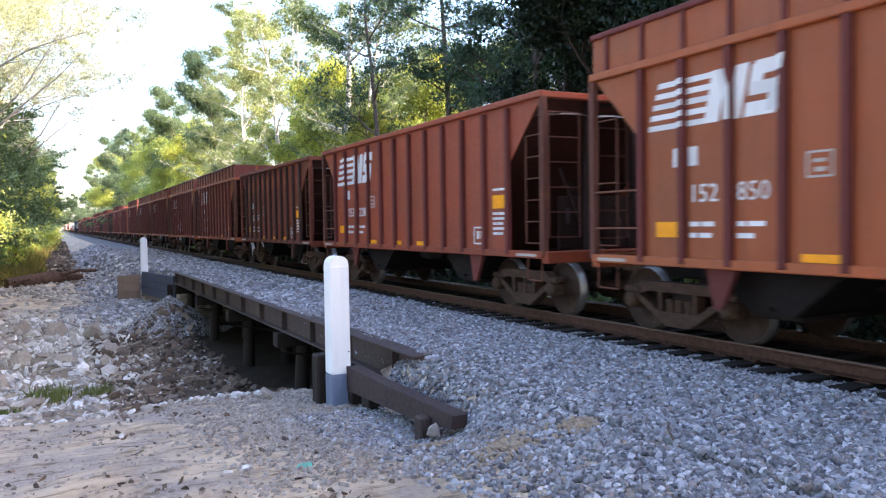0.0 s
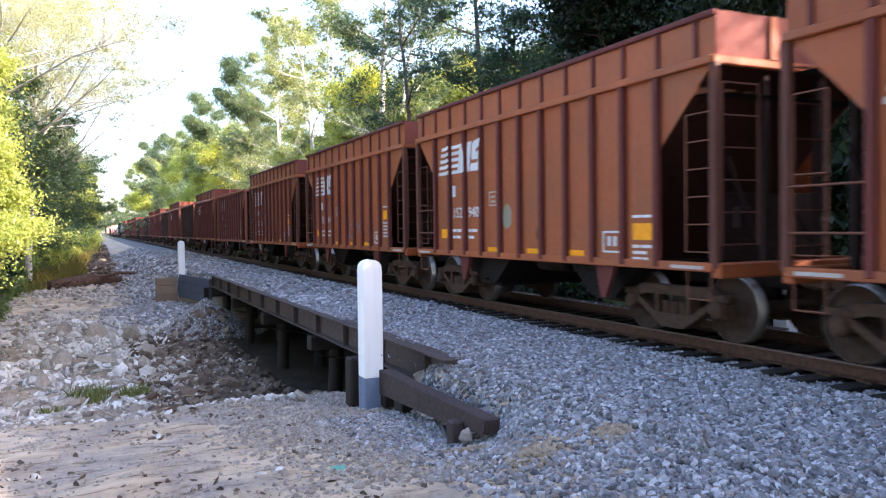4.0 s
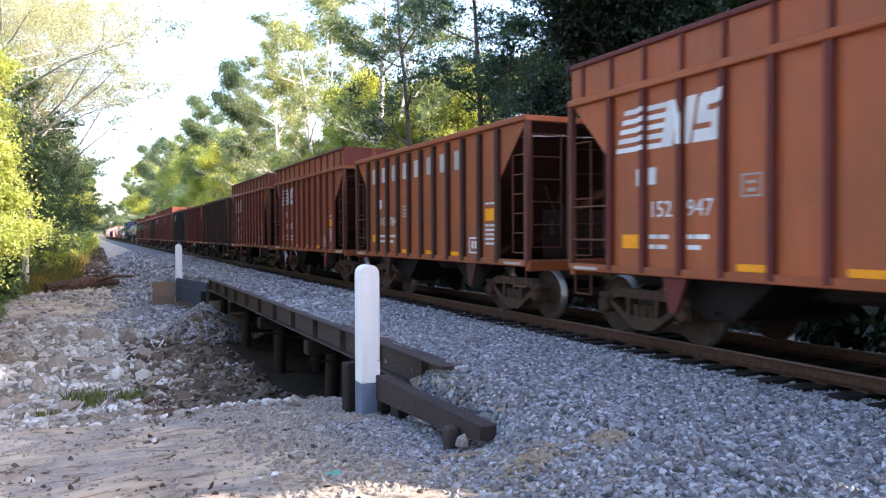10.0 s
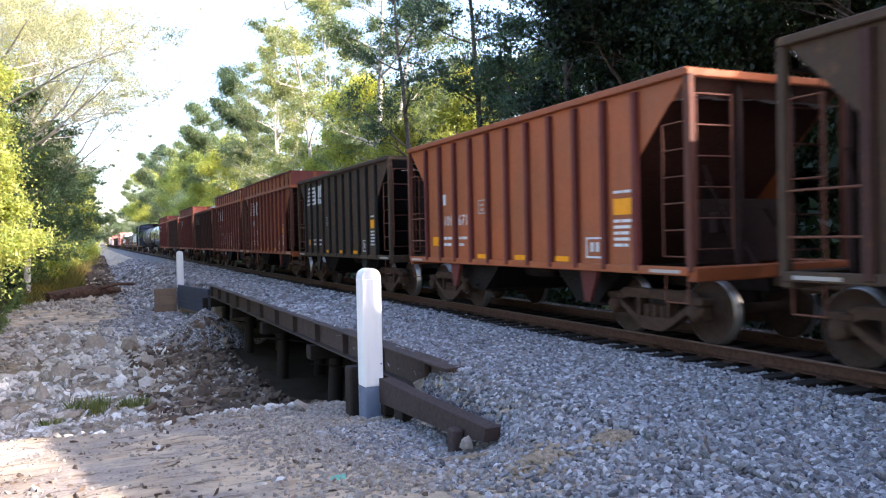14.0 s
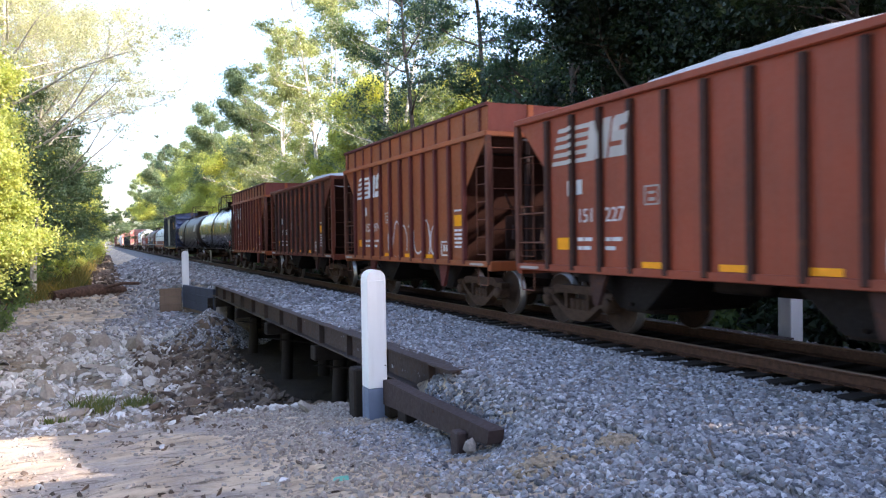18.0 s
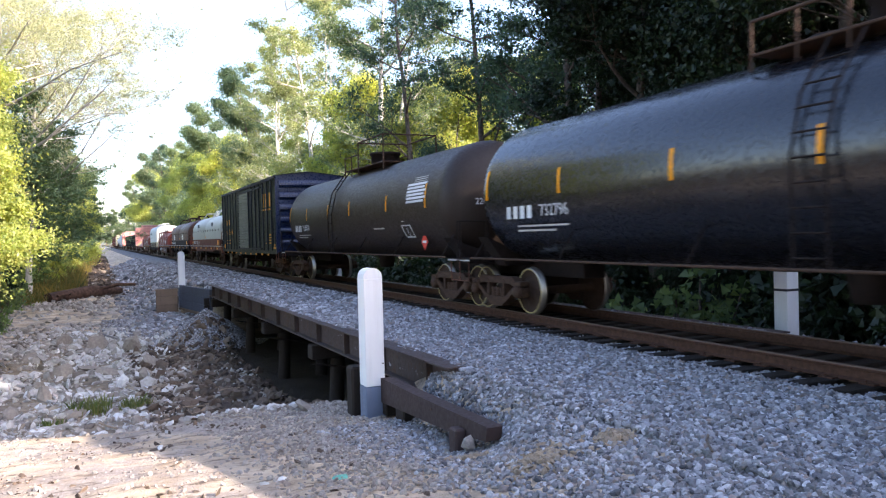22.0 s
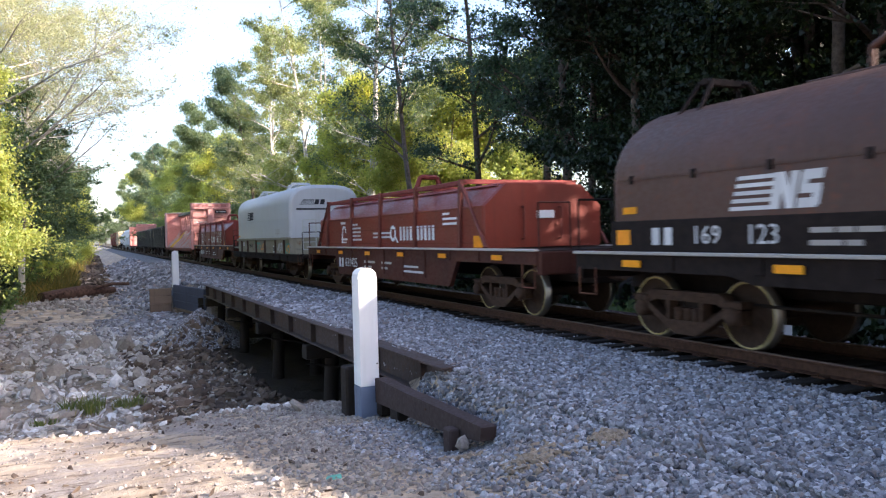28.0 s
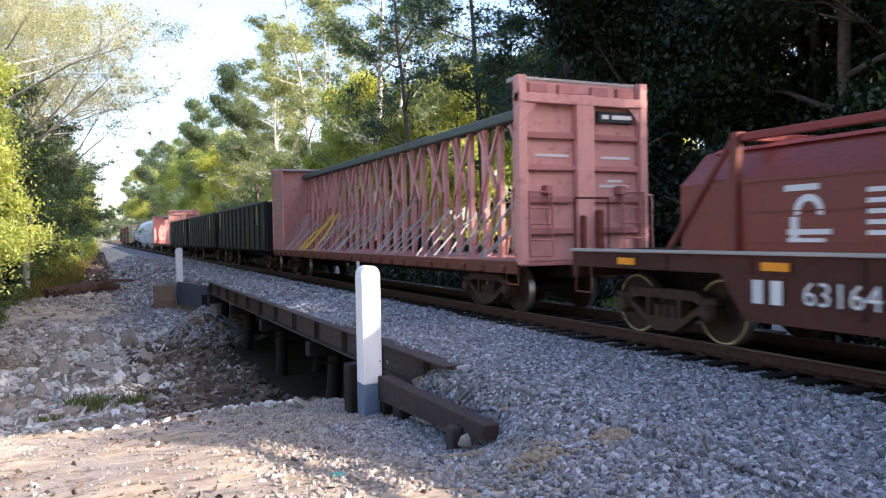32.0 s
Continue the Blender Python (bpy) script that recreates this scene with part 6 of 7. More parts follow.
def tank_car(rear, L, body, number, label, stripes=(0.8, 3.38, 6.15, 8.5, 11.78), deck=0.0, rung=1.0):
    car = car_root("tank_car", L, rear, label)
    hl, rad, zc = L / 2, 1.42, 2.41
    prof = [(0.0, -hl)] + [(rad * math.sin(math.pi / 2 * i / 8), -hl + 0.75 * (1 - math.cos(math.pi / 2 * i / 8))) for i in range(1, 9)]
    prof += [(rad, y) for y in np.linspace(-hl + 0.8, hl - 0.8, 9)]
    prof += [(rad * math.sin(math.pi / 2 * i / 8), hl - 0.75 * (1 - math.cos(math.pi / 2 * i / 8))) for i in range(8, 0, -1)] + [(0.0, hl)]
    shell = part("shell", Geo().lathe(prof, "y", (0, 0, zc), 48), M[body], car)

    def patch(name, y0, y1, z0, z1, mt, lift=0.006):
        g = Geo()
        k = 5
        row = []
        here = [rad * math.sqrt(1 - (1 - max(0.05, min(0.75, hl - abs(y))) / 0.75) ** 2) + lift for y in (y0, y1)]
        for i in range(k + 1):
            z = z0 + (z1 - z0) * i / k
            row += [(-math.sqrt(max(0.0, r ** 2 - (z - zc) ** 2)), y, z) for r, y in zip(here, (y0, y1))]
        g.add(row, [(2 * i, 2 * i + 1, 2 * i + 3, 2 * i + 2) for i in range(k)])
        part(name, g, M[mt], shell)

    for y in (-2.9, 2.9, -5.8, 5.8):
        part("weld_seam", Geo().lathe([(rad + 0.001, y - 0.02), (rad + 0.005, y), (rad + 0.001, y + 0.02)], "y", (0, 0, zc), 48), M[body], shell)
    for a in (*stripes, L - 1.5):
        big = a < 1 or a > L - 2
        patch("reflector", hl - a - 0.04, hl - a + 0.04, 2.28, 2.86 if big else 2.72, "yellow")
    for r in range(6):
        patch("stencil", hl - 13.25 - 1.2 + 0.10 * (r % 2), hl - 13.25, 2.86 - r * 0.085, 2.915 - r * 0.085, "mark_white")
    for r in range(3):
        patch("stencil", hl - 13.6 - 0.8, hl - 13.6, 3.04 - 0.05 * r, 3.06 - 0.05 * r, "mark_grey")
    patch("stencil", hl - 11.31, hl - 10.45, 1.82, 1.86, "mark_grey")
    for z0, z1, y0, y1 in ((1.62, 1.65, 0, 0.6), (1.92, 1.95, 0, 0.6), (1.62, 1.95, 0, 0.04), (1.62, 1.95, 0.56, 0.6), (1.62, 1.95, 0.28, 0.31)):
        patch("data_plate", hl - 13.25 + y0, hl - 13.25 + y1, z0 - 0.05, z1 - 0.05, "mark_white")
    for dz in (0.0,):
        g = Geo().prism([(0.0, -0.21), (0.21, 0.0), (0.0, 0.21), (-0.21, 0.0)], "x", -0.012, 0.0)
        dia = part("placard", g, M["red_sign"], car, "red diamond placard", pose(-1.16, hl - 13.8, 1.46, 0, 0, 0))
        part("stencil", Geo().box(-0.016, -0.012, -0.12, 0.12, -0.03, 0.03), M["mark_white"], dia)
    xx = -math.sqrt((rad + 0.01) ** 2 - (2.0 - zc) ** 2)
    tilt = math.degrees(math.asin((2.0 - zc) / rad))
    blocks(car, hl - 1.5, 2.12, 0.24, 4, M["mark_white"], xx - 0.012, 0.25, 0.2, "stencil")
    lettering("car_number", number, 0.30, M["mark_white"], car, on_side(hl - 3.15, 2.0, xx - 0.014) @ pose(0, 0, 0, -tilt * 0.6))
    bars(car, hl - 1.8, 1.76, [[0.9, 0.8], [0.4, 0.9]], 0.035, 0.05, M["mark_grey"], -1.30)
    lettering("car_number", number, 0.2, M["mark_white"], car, Matrix.Translation((-0.5, -hl + 0.065, 2.35)) @ pose(0, 0, 0, 90, 0, 0))
    bars(car, hl - 12.9, 2.0, [[0.1]], 0.02, 0.05, M["mark_white"], -1.41)
    # top fittings
    part("manway", Geo().lathe([(0.46, 3.75), (0.46, 4.22), (0.50, 4.22), (0.50, 4.30), (0.0, 4.33)], "z", (0, -0.1 + deck, 0), 20), M["under"], car)
    part("manway", Geo().lathe([(0.30, 3.75), (0.30, 4.02), (0.0, 4.05)], "z", (0, 0.95 + deck, 0), 16), M["under"], car)
    d0, d1, d2 = deck - 2.2, deck + 0.1, deck + 1.5
    part("platform", Geo().box(-0.85, 0.85, d0, d2, 3.80, 3.84, 0.01), M["iron"], car)
    rail = Geo()
    for x in (-0.85, 0.85):
        for y, z in ((d0, 4.62), (d1, 4.62), (0.5 * (d1 + d2), 4.25), (d2, 4.25)):
            rail.tube((x, y, 3.6), (x, y, z), 0.022, 6)
        rail.tube((x, d0, 4.62), (x, d1, 4.62), 0.022, 6).tube((x, d1, 4.25), (x, d2, 4.25), 0.022, 6)
    rail.tube((-0.85, d0, 4.62), (0.85, d0, 4.62), 0.022, 6).tube((-0.85, d1, 4.62), (0.85, d1, 4.62), 0.022, 6)
    part("railing", rail, M["iron"], car)
    for s in (-1, 1):
        lad = Geo()
        for y in (rung, rung + 0.45):
            pts = [(s * 1.50, y, 1.1), (s * 1.52, y, 2.4), (s * 1.35, y, 3.1), (s * 0.85, y, 3.78)]
            lad.path(pts, 0.02, 5)
        for i in range(9):
            z = 1.25 + i * 0.28
            xx2 = math.sqrt(max(0.3, 1.52 ** 2 - max(0, z - 2.4) ** 2))
            lad.tube((s * xx2, rung, z), (s * xx2, rung + 0.45, z), 0.014, 5)
        part("ladder", lad, M["under"], car)
        part("handrail", Geo().tube((s * 1.52, -hl + 0.2, 1.12), (s * 1.52, hl - 0.2, 1.12), 0.022, 6), M["iron"], car)
        for y in np.linspace(-hl + 0.4, hl - 0.4, 6):
            part("bracket", Geo().tube((s * 1.52, y, 1.12), (s * 1.2, y, 1.62), 0.018, 5), M["under"], car)
    part("belly_valve", Geo().lathe([(0.0, 0.62), (0.22, 0.64), (0.28, 1.02), (0.3, 1.1)], "z", (0, 0, 0), 14), M["under"], car)
    for s in (-1, 1):
        e = s * hl
        part("stub_sill", Geo().box(-0.25, 0.25, e - s * 2.4 if s > 0 else e - 0.5, e + 0.5 if s > 0 else e + 2.4, 0.72, 1.05, 0.02), M["under"], car)
        part("saddle", Geo().prism([(-1.35, 1.55), (-0.9, 0.95), (0.9, 0.95), (1.35, 1.55), (1.0, 1.4), (0, 1.05), (-1.0, 1.4)], "y", e - s * 0.43 - 0.2, e - s * 0.43 + 0.2), M["under"], car)
        part("end_platform", Geo().box(-1.5, 1.5, min(e - s * 0.1, e + s * 0.55), max(e - s * 0.1, e + s * 0.55), 1.04, 1.09, 0.01), M["under"], car)
        part("end_rail", Geo().path([(-1.48, e + s * 0.5, 1.08), (-1.48, e + s * 0.5, 1.9), (-0.8, e + s * 0.5, 1.9), (-0.8, e + s * 0.5, 1.08)], 0.018, 6), M["under"], car)
        slab(car, "reflective_strip", e + s * 0.5, e - s * 0.1, 1.05, 1.08, M["mark_grey"], -1.50)
    trucks(car, -hl + 0.9, hl - 0.45 - 0.0, "rimmed")
    ends(car, L + 1.0)
    return car


tank_car(278.3, 16.1, "gloss_black", "732796", "glossy black tank car with yellow reflective stripes and a top platform", deck=-0.5, rung=-0.6)
tank_car(295.1, 15.95, "tank_brown", "220530", "dusty brown-black tank car with yellow stripes and red placard")


def box_car(rear, L, side, rib, end, label, number="", door="door_grey", logo=True, top=4.33):
    car = car_root("box_car", L, rear, label)
    hl = L / 2
    for s in (-1, 1):
        sp = part("side_wall", Geo().box(s * 1.45 - 0.02, s * 1.45 + 0.02, -hl, hl, 1.08, top, 0.008), M[side], car)
        n = 16
        for i in range(n + 1):
            y = hl - 0.06 - i * (L - 0.12) / n
            if -0.1 - 1.5 < y - 0.35 < 1.55:
                continue
            part("rib", Geo().box(s * 1.49 - 0.03, s * 1.49 + 0.03, y - 0.06, y + 0.06, 1.12, top - 0.1, 0.012), M[rib], sp)
        dr = part("door", Geo().box(s * 1.48 - 0.01, s * 1.48 + 0.01, -1.10, 1.80, 1.22, 4.05), M[door], car, "corrugated sliding door")
        for k in range(20):
            z = 1.30 + k * 0.135
            part("corrugation", Geo().prism([(s * 1.47, z), (s * 1.535, z + 0.03), (s * 1.535, z + 0.075), (s * 1.47, z + 0.105)] if s > 0 else [(s * 1.47, z + 0.105), (s * 1.535, z + 0.075), (s * 1.535, z + 0.03), (s * 1.47, z)], "y", -1.06, 1.76), M[door], dr)
        part("door_track", Geo().box(s * 1.52 - 0.03, s * 1.52 + 0.03, -4.2, 2.0, 4.03, 4.10, 0.01), M[rib], car)
        part("door_track", Geo().box(s * 1.52 - 0.04, s * 1.52 + 0.04, -4.2, 2.0, 1.16, 1.22, 0.01), M[rib], car)
        for y in (-1.08, 1.78):
            part("door_post", Geo().box(s * 1.51 - 0.03, s * 1.51 + 0.03, y - 0.05, y + 0.05, 1.2, 4.05, 0.01), M[rib], dr)
        part("side_sill", Geo().prism([(-hl, 1.10), (-hl, 0.98), (-2.6, 0.98), (-2.2, 0.88), (2.8, 0.88), (3.2, 0.98), (hl, 0.98), (hl, 1.10)], "x", s * 1.47 - 0.04, s * 1.47 + 0.04), M[side], car)
        part("eave", Geo().box(s * 1.48 - 0.06, s * 1.48 + 0.06, -hl - 0.03, hl + 0.03, top - 0.10, top + 0.03, 0.015), M[rib], car)
    roof = Geo().prism([(-1.53, top), (0, top + 0.16), (1.53, top), (1.53, top + 0.03), (0, top + 0.20), (-1.53, top + 0.03)], "y", -hl - 0.04, hl + 0.04)
    rf = part("roof", roof, M[rib], car)
    for i in range(13):
        y = -hl + 0.4 + i * (L - 0.8) / 12
        part("roof_rib", Geo().prism([(-1.5, top + 0.03), (0, top + 0.20), (1.5, top + 0.03), (1.5, top + 0.06), (0, top + 0.235), (-1.5, top + 0.06)], "y", y - 0.04, y + 0.04), M[rib], rf)
    for s in (-1, 1):
        e = s * hl
        ew = part("end_wall", Geo().prism([(-1.46, 1.05), (1.46, 1.05), (1.46, top), (0, top + 0.15), (-1.46, top)], "y", e - 0.02, e + 0.02), M[end], car)
        for k in range(6):
            z = 1.26 + k * 0.51
            bead = [(e, z), (e + s * 0.07, z + 0.05), (e + s * 0.11, z + 0.13), (e + s * 0.10, z + 0.22), (e + s * 0.05, z + 0.30), (e, z + 0.36)]
            part("corrugation", Geo().prism(bead if s > 0 else bead[::-1], "x", -1.36, 1.36), M[end], ew)
        for x in (-1.47, 1.47):
            part("corner_post", Geo().box(x - 0.05, x + 0.05, e - 0.04, e + 0.05, 1.0, top, 0.015), M[end], car)
        ladder(car, (-1.53, e - s * 0.5, 1.3), (-1.53, e - s * 0.5, 2.6), (0, s * 0.42, 0), 5, M[rib])
        ladder(car, (-1.35, e + s * 0.13, 1.3), (-1.35, e + s * 0.13, 2.9), (0.5, 0, 0), 6, M[rib])
        part("end_sill", Geo().box(-1.45, 1.45, e - 0.1, e + 0.12, 0.85, 1.08, 0.02), M["under"], car)
        slab(car, "reflector", e - s * 0.30, e - s * 0.74, 1.20, 1.42, M["yellow"], -1.475)
    part("floor", Geo().box(-1.43, 1.43, -hl, hl, 0.98, 1.08), M["under"], car)
    part("center_sill", Geo().box(-0.2, 0.2, -hl - 0.1, hl + 0.1, 0.66, 1.0, 0.02), M["under"], car)
    for y in (-2.0, 1.6):
        part("cross_bearer", Geo().box(-1.4, 1.4, y - 0.08, y + 0.08, 0.66, 1.0), M["under"], car)
    part("brake_cylinder", Geo().lathe([(0.0, -0.6), (0.18, -0.55), (0.18, 0.5), (0.0, 0.55)], "y", (-0.75, -0.5, 0.70), 12), M["under"], car)
    x = -1.472
    for i in range(9):
        y = hl - 1.6 - i * 1.4
        slab(car, "reflector", y, y - 0.34, 0.90, 0.98, M["yellow"], -1.512)
    if logo:
        blocks(car, hl - 11.62, 3.70, 0.62, 3, M["yellow"], x, 0.76, 0.5)
        for i in range(3):
            slab(car, "emblem", hl - 11.62 - 0.76 * i, hl - 12.12 - 0.76 * i, 2.93, 3.01, M["yellow"], x)
        blocks(car, hl - 1.28, 2.80, 0.30, 2, M["yellow"], x, 0.32, 0.26, "stencil")
        blocks(car, hl - 2.1, 2.80, 0.30, 2, M["yellow"], x, 0.32, 0.26, "stencil")
    if number:
        for k, (a, w) in enumerate(((1.5, number[:2]), (2.38, number[2:4]), (3.2, number[4:]))):
            lettering("car_number", w, 0.42, M["yellow"], car, on_side(hl - a, 2.08, x - 0.003))
        bars(car, hl - 1.3, 1.66, [[0.14, 0.2], [0.2]], 0.06, 0.1, M["yellow"], x)
        bars(car, hl - 2.2, 1.66, [[0.16, 0.2], [0.3]], 0.06, 0.1, M["yellow"], x)
        bars(car, hl - 13.1, 1.85, [[0.14, 0.1, 0.16], [0.2, 0.18], [0.1, 0.2], [0.34]], 0.06, 0.06, M["yellow"], x)
        slab(car, "reflector", hl - 12.3, hl - 12.66, 1.44, 1.46, M["yellow"], x)
    trucks(car, -hl + 1.55, hl - 1.77, "rimmed")
    ends(car, L + 0.4)
    return car


box_car(311.2, 14.7, "olive", "navy_rib", "navy", "dark olive-green box car with navy corrugated end and slate-grey door", "145004")


def deck_frame(car, L, fy, ry, sill, top_edge, z0=0.92, z1=1.28, kind="rimmed", tags="yellow"):
    """Low side sills, a deck with a pale edge, and trucks: the frame of a coil car."""
    hl = L / 2
    for s in (-1, 1):
        part("side_sill", Geo().prism([(-hl, z1 - 0.02), (-hl, z1 - 0.26), (-hl + 3.2, z1 - 0.26), (-hl + 3.6, z0), (hl - 3.6, z0), (hl - 3.2, z1 - 0.26), (hl, z1 - 0.26), (hl, z1 - 0.02)], "x", s * 1.42 - 0.05, s * 1.42 + 0.05), M[sill], car)
        part("deck_edge", Geo().box(s * 1.48 - 0.06, s * 1.48 + 0.06, -hl, hl, z1 - 0.02, z1 + 0.025, 0.008), M[top_edge], car)
        for i in range(9):
            y = -hl + 2.2 + i * (L - 4.4) / 8
            part("sill_rib", Geo().box(s * 1.47 - 0.03, s * 1.47 + 0.03, y - 0.05, y + 0.05, z0 + 0.14 if 1 < i < 7 else z1 - 0.24, z1 - 0.04, 0.01), M[sill], car)
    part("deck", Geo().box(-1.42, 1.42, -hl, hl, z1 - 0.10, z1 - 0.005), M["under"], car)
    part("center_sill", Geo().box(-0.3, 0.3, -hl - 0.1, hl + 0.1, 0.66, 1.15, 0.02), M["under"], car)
    for i in range(6):
        y = hl - 1.4 - i * (L - 2.8) / 5
        slab(car, "reflector", y + 0.2, y - 0.2, z1 - 0.20, z1 - 0.10, M[tags], -1.50)
    for s in (-1, 1):
        e = s * hl
        part("end_sill", Geo().box(-1.45, 1.45, e - 0.12, e + 0.06, 0.86, z1 - 0.02, 0.02), M[sill], car)
        part("end_rail", Geo().path([(-1.42, e, z1), (-1.42, e, z1 + 0.85), (-0.75, e, z1 + 0.85), (-0.75, e, z1)], 0.018, 6), M[sill], car)
        part("brake_rod", Geo().tube((-0.8, e - s * 3, 0.6), (-0.8, e - s * 6, 0.6), 0.025, 5), M["under"], car)
    trucks(car, -fy, ry, kind)
    ends(car, L)


def round_profile(z0, zs, zt, w, n=7):
    """Half section of a rounded hood: straight side, then an arc to the crown."""
    pts = [(-w, z0), (-w, zs)]
    for i in range(1, 2 * n):
        a = math.pi * i / (2 * n)
        pts.append((-w * math.cos(a), zs + (zt - zs) * math.sin(a)))
    return pts + [(w, zs), (w, z0)]


def hood(car, y0, y1, prof, mat, name="hood"):
    """A hood with its ends drawn in a little at the edges."""
    g = Geo()
    n = len(prof)
    rings = [(y0, 0.93), (y0 + 0.05, 0.975), (y0 + 0.16, 1.0), (y1 - 0.16, 1.0), (y1 - 0.05, 0.975), (y1, 0.93)]
    v = []
    for y, k in rings:
        v += [(p * k, y, prof[0][1] + (q - prof[0][1]) * k) for p, q in prof]
    fc = [(j * n + i, j * n + i + 1, (j + 1) * n + i + 1, (j + 1) * n + i) for j in range(5) for i in range(n - 1)]
    g.add(v, [q[::-1] for q in fc], True)
    g.add(v, [list(range(n))[::-1], list(range(5 * n, 6 * n))])
    return part(name, g, mat, car)


def lift_bracket(parent, y, zt, mat, w=0.42, h=0.34):
    g = Geo()
    for d in (-w / 2, w / 2):
        g.tube((-0.75, y + d, zt - 0.22), (-0.35, y + d * 0.6, zt + h), 0.035, 5)
        g.tube((0.75, y + d, zt - 0.22), (0.35, y + d * 0.6, zt + h), 0.035, 5)
    g.tube((-0.35, y - w * 0.3, zt + h), (-0.35, y + w * 0.3, zt + h), 0.04, 5).tube((0.35, y - w * 0.3, zt + h), (0.35, y + w * 0.3, zt + h), 0.04, 5)
    g.box(-0.4, 0.4, y - 0.05, y + 0.05, zt + h - 0.05, zt + h + 0.05, 0.01)
    part("lifting_bracket", g, mat, parent)


def round_coil_car(rear, L, a0, a1, fy, ry, cover, sill, mark, label, number="", smear=False):
    """Coil car with two rounded covers end to end; a0, a1: covers' reach from the far end."""
    car = car_root("coil_car", L, rear, label)
    hl = L / 2
    deck_frame(car, L, fy, ry, sill, "mark_grey")
    for s in (-1, 1):
        part("trough_side", Geo().box(s * 1.40 - 0.03, s * 1.40 + 0.03, hl - a1, hl - a0, 1.305, 1.75, 0.01), M[sill], car)
    mid = (a0 + a1) / 2
    prof = round_profile(1.72, 2.35, 3.45, 1.42)
    for b0, b1 in ((a0, mid - 0.03), (mid + 0.03, a1)):
        h = hood(car, hl - b1, hl - b0, prof, M[cover], "cover")
        c = (b0 + b1) / 2
        for k in (b0 + 0.9, b1 - 0.9):
            lift_bracket(h, hl - k, 3.42, M[cover] if smear else M["under"])
        part("lifting_eye", Geo().path([(0, hl - c + 0.35, 3.44), (0, hl - c + 0.35, 3.75), (0, hl - c + 0.12, 3.86), (0, hl - c, 3.62), (0, hl - c - 0.12, 3.86), (0, hl - c - 0.35, 3.75), (0, hl - c - 0.35, 3.44)], 0.045, 6), M[cover], h)
        part("top_beam", Geo().box(-0.1, 0.1, hl - c - 1.2, hl - c + 1.2, 3.43, 3.50, 0.01), M[cover], h)
        part("seam", Geo().box(-1.432, -1.42, hl - b1 + 0.2, hl - b0 - 0.2, 2.33, 2.36), M[cover], h)
        for k in range(6):
            yy = hl - b0 - 0.5 - k * (b1 - b0 - 1.0) / 5
            part("latch", Geo().box(-1.45, -1.42, yy - 0.03, yy + 0.03, 2.28, 2.40), M["under"], h)
        if smear:
            emblem(car, hl - c + 0.75, 2.85, 0.34, M[mark], -1.37, 0.9)
        else:
            emblem(car, hl - b0 - 2.35, 2.24, 0.42, M[mark], -1.424, 0.85)
        slab(car, "warning_plate", hl - b0 - 0.3, hl - b0 - 0.6, 1.85, 1.95, M["yellow"], -1.424)
    slab(car, "reflector", hl - a1 + 0.55, hl - a1 + 1.05, 1.38, 1.66, M["orange"], -1.432)
    slab(car, "reflector", hl - a0 - 0.15, hl - a0 - 0.45, 1.40, 1.62, M["orange"], -1.432)
    if number:
        blocks(car, hl - a0 - 0.9, 1.64, 0.24, 2, M["mark_white"], -1.433, 0.25, 0.2, "stencil")
        lettering("car_number", number[:3], 0.34, M["mark_white"], car, on_side(hl - a0 - 1.95, 1.52, -1.436))
        lettering("car_number", number[3:], 0.34, M["mark_white"], car, on_side(hl - a0 - 2.85, 1.52, -1.436))
        bars(car, hl - a0 - 3.5, 1.60, [[0.3, 0.2, 0.3], [0.4, 0.2]], 0.06, 0.08, M["mark_grey"], -1.432)
    return car


round_coil_car(328.4, 16.0, 1.0, 15.3, 5.9, 5.9, "cream", "sill_rust", "mark_black", "coil car with two rounded white covers on a rusty frame", "126197", True)
round_coil_car(346.2, 16.4, 0.85, 15.3, 6.2, 6.2, "hood_brown", "under", "mark_white", "coil car with dull brown rounded covers on a black frame", "169123")


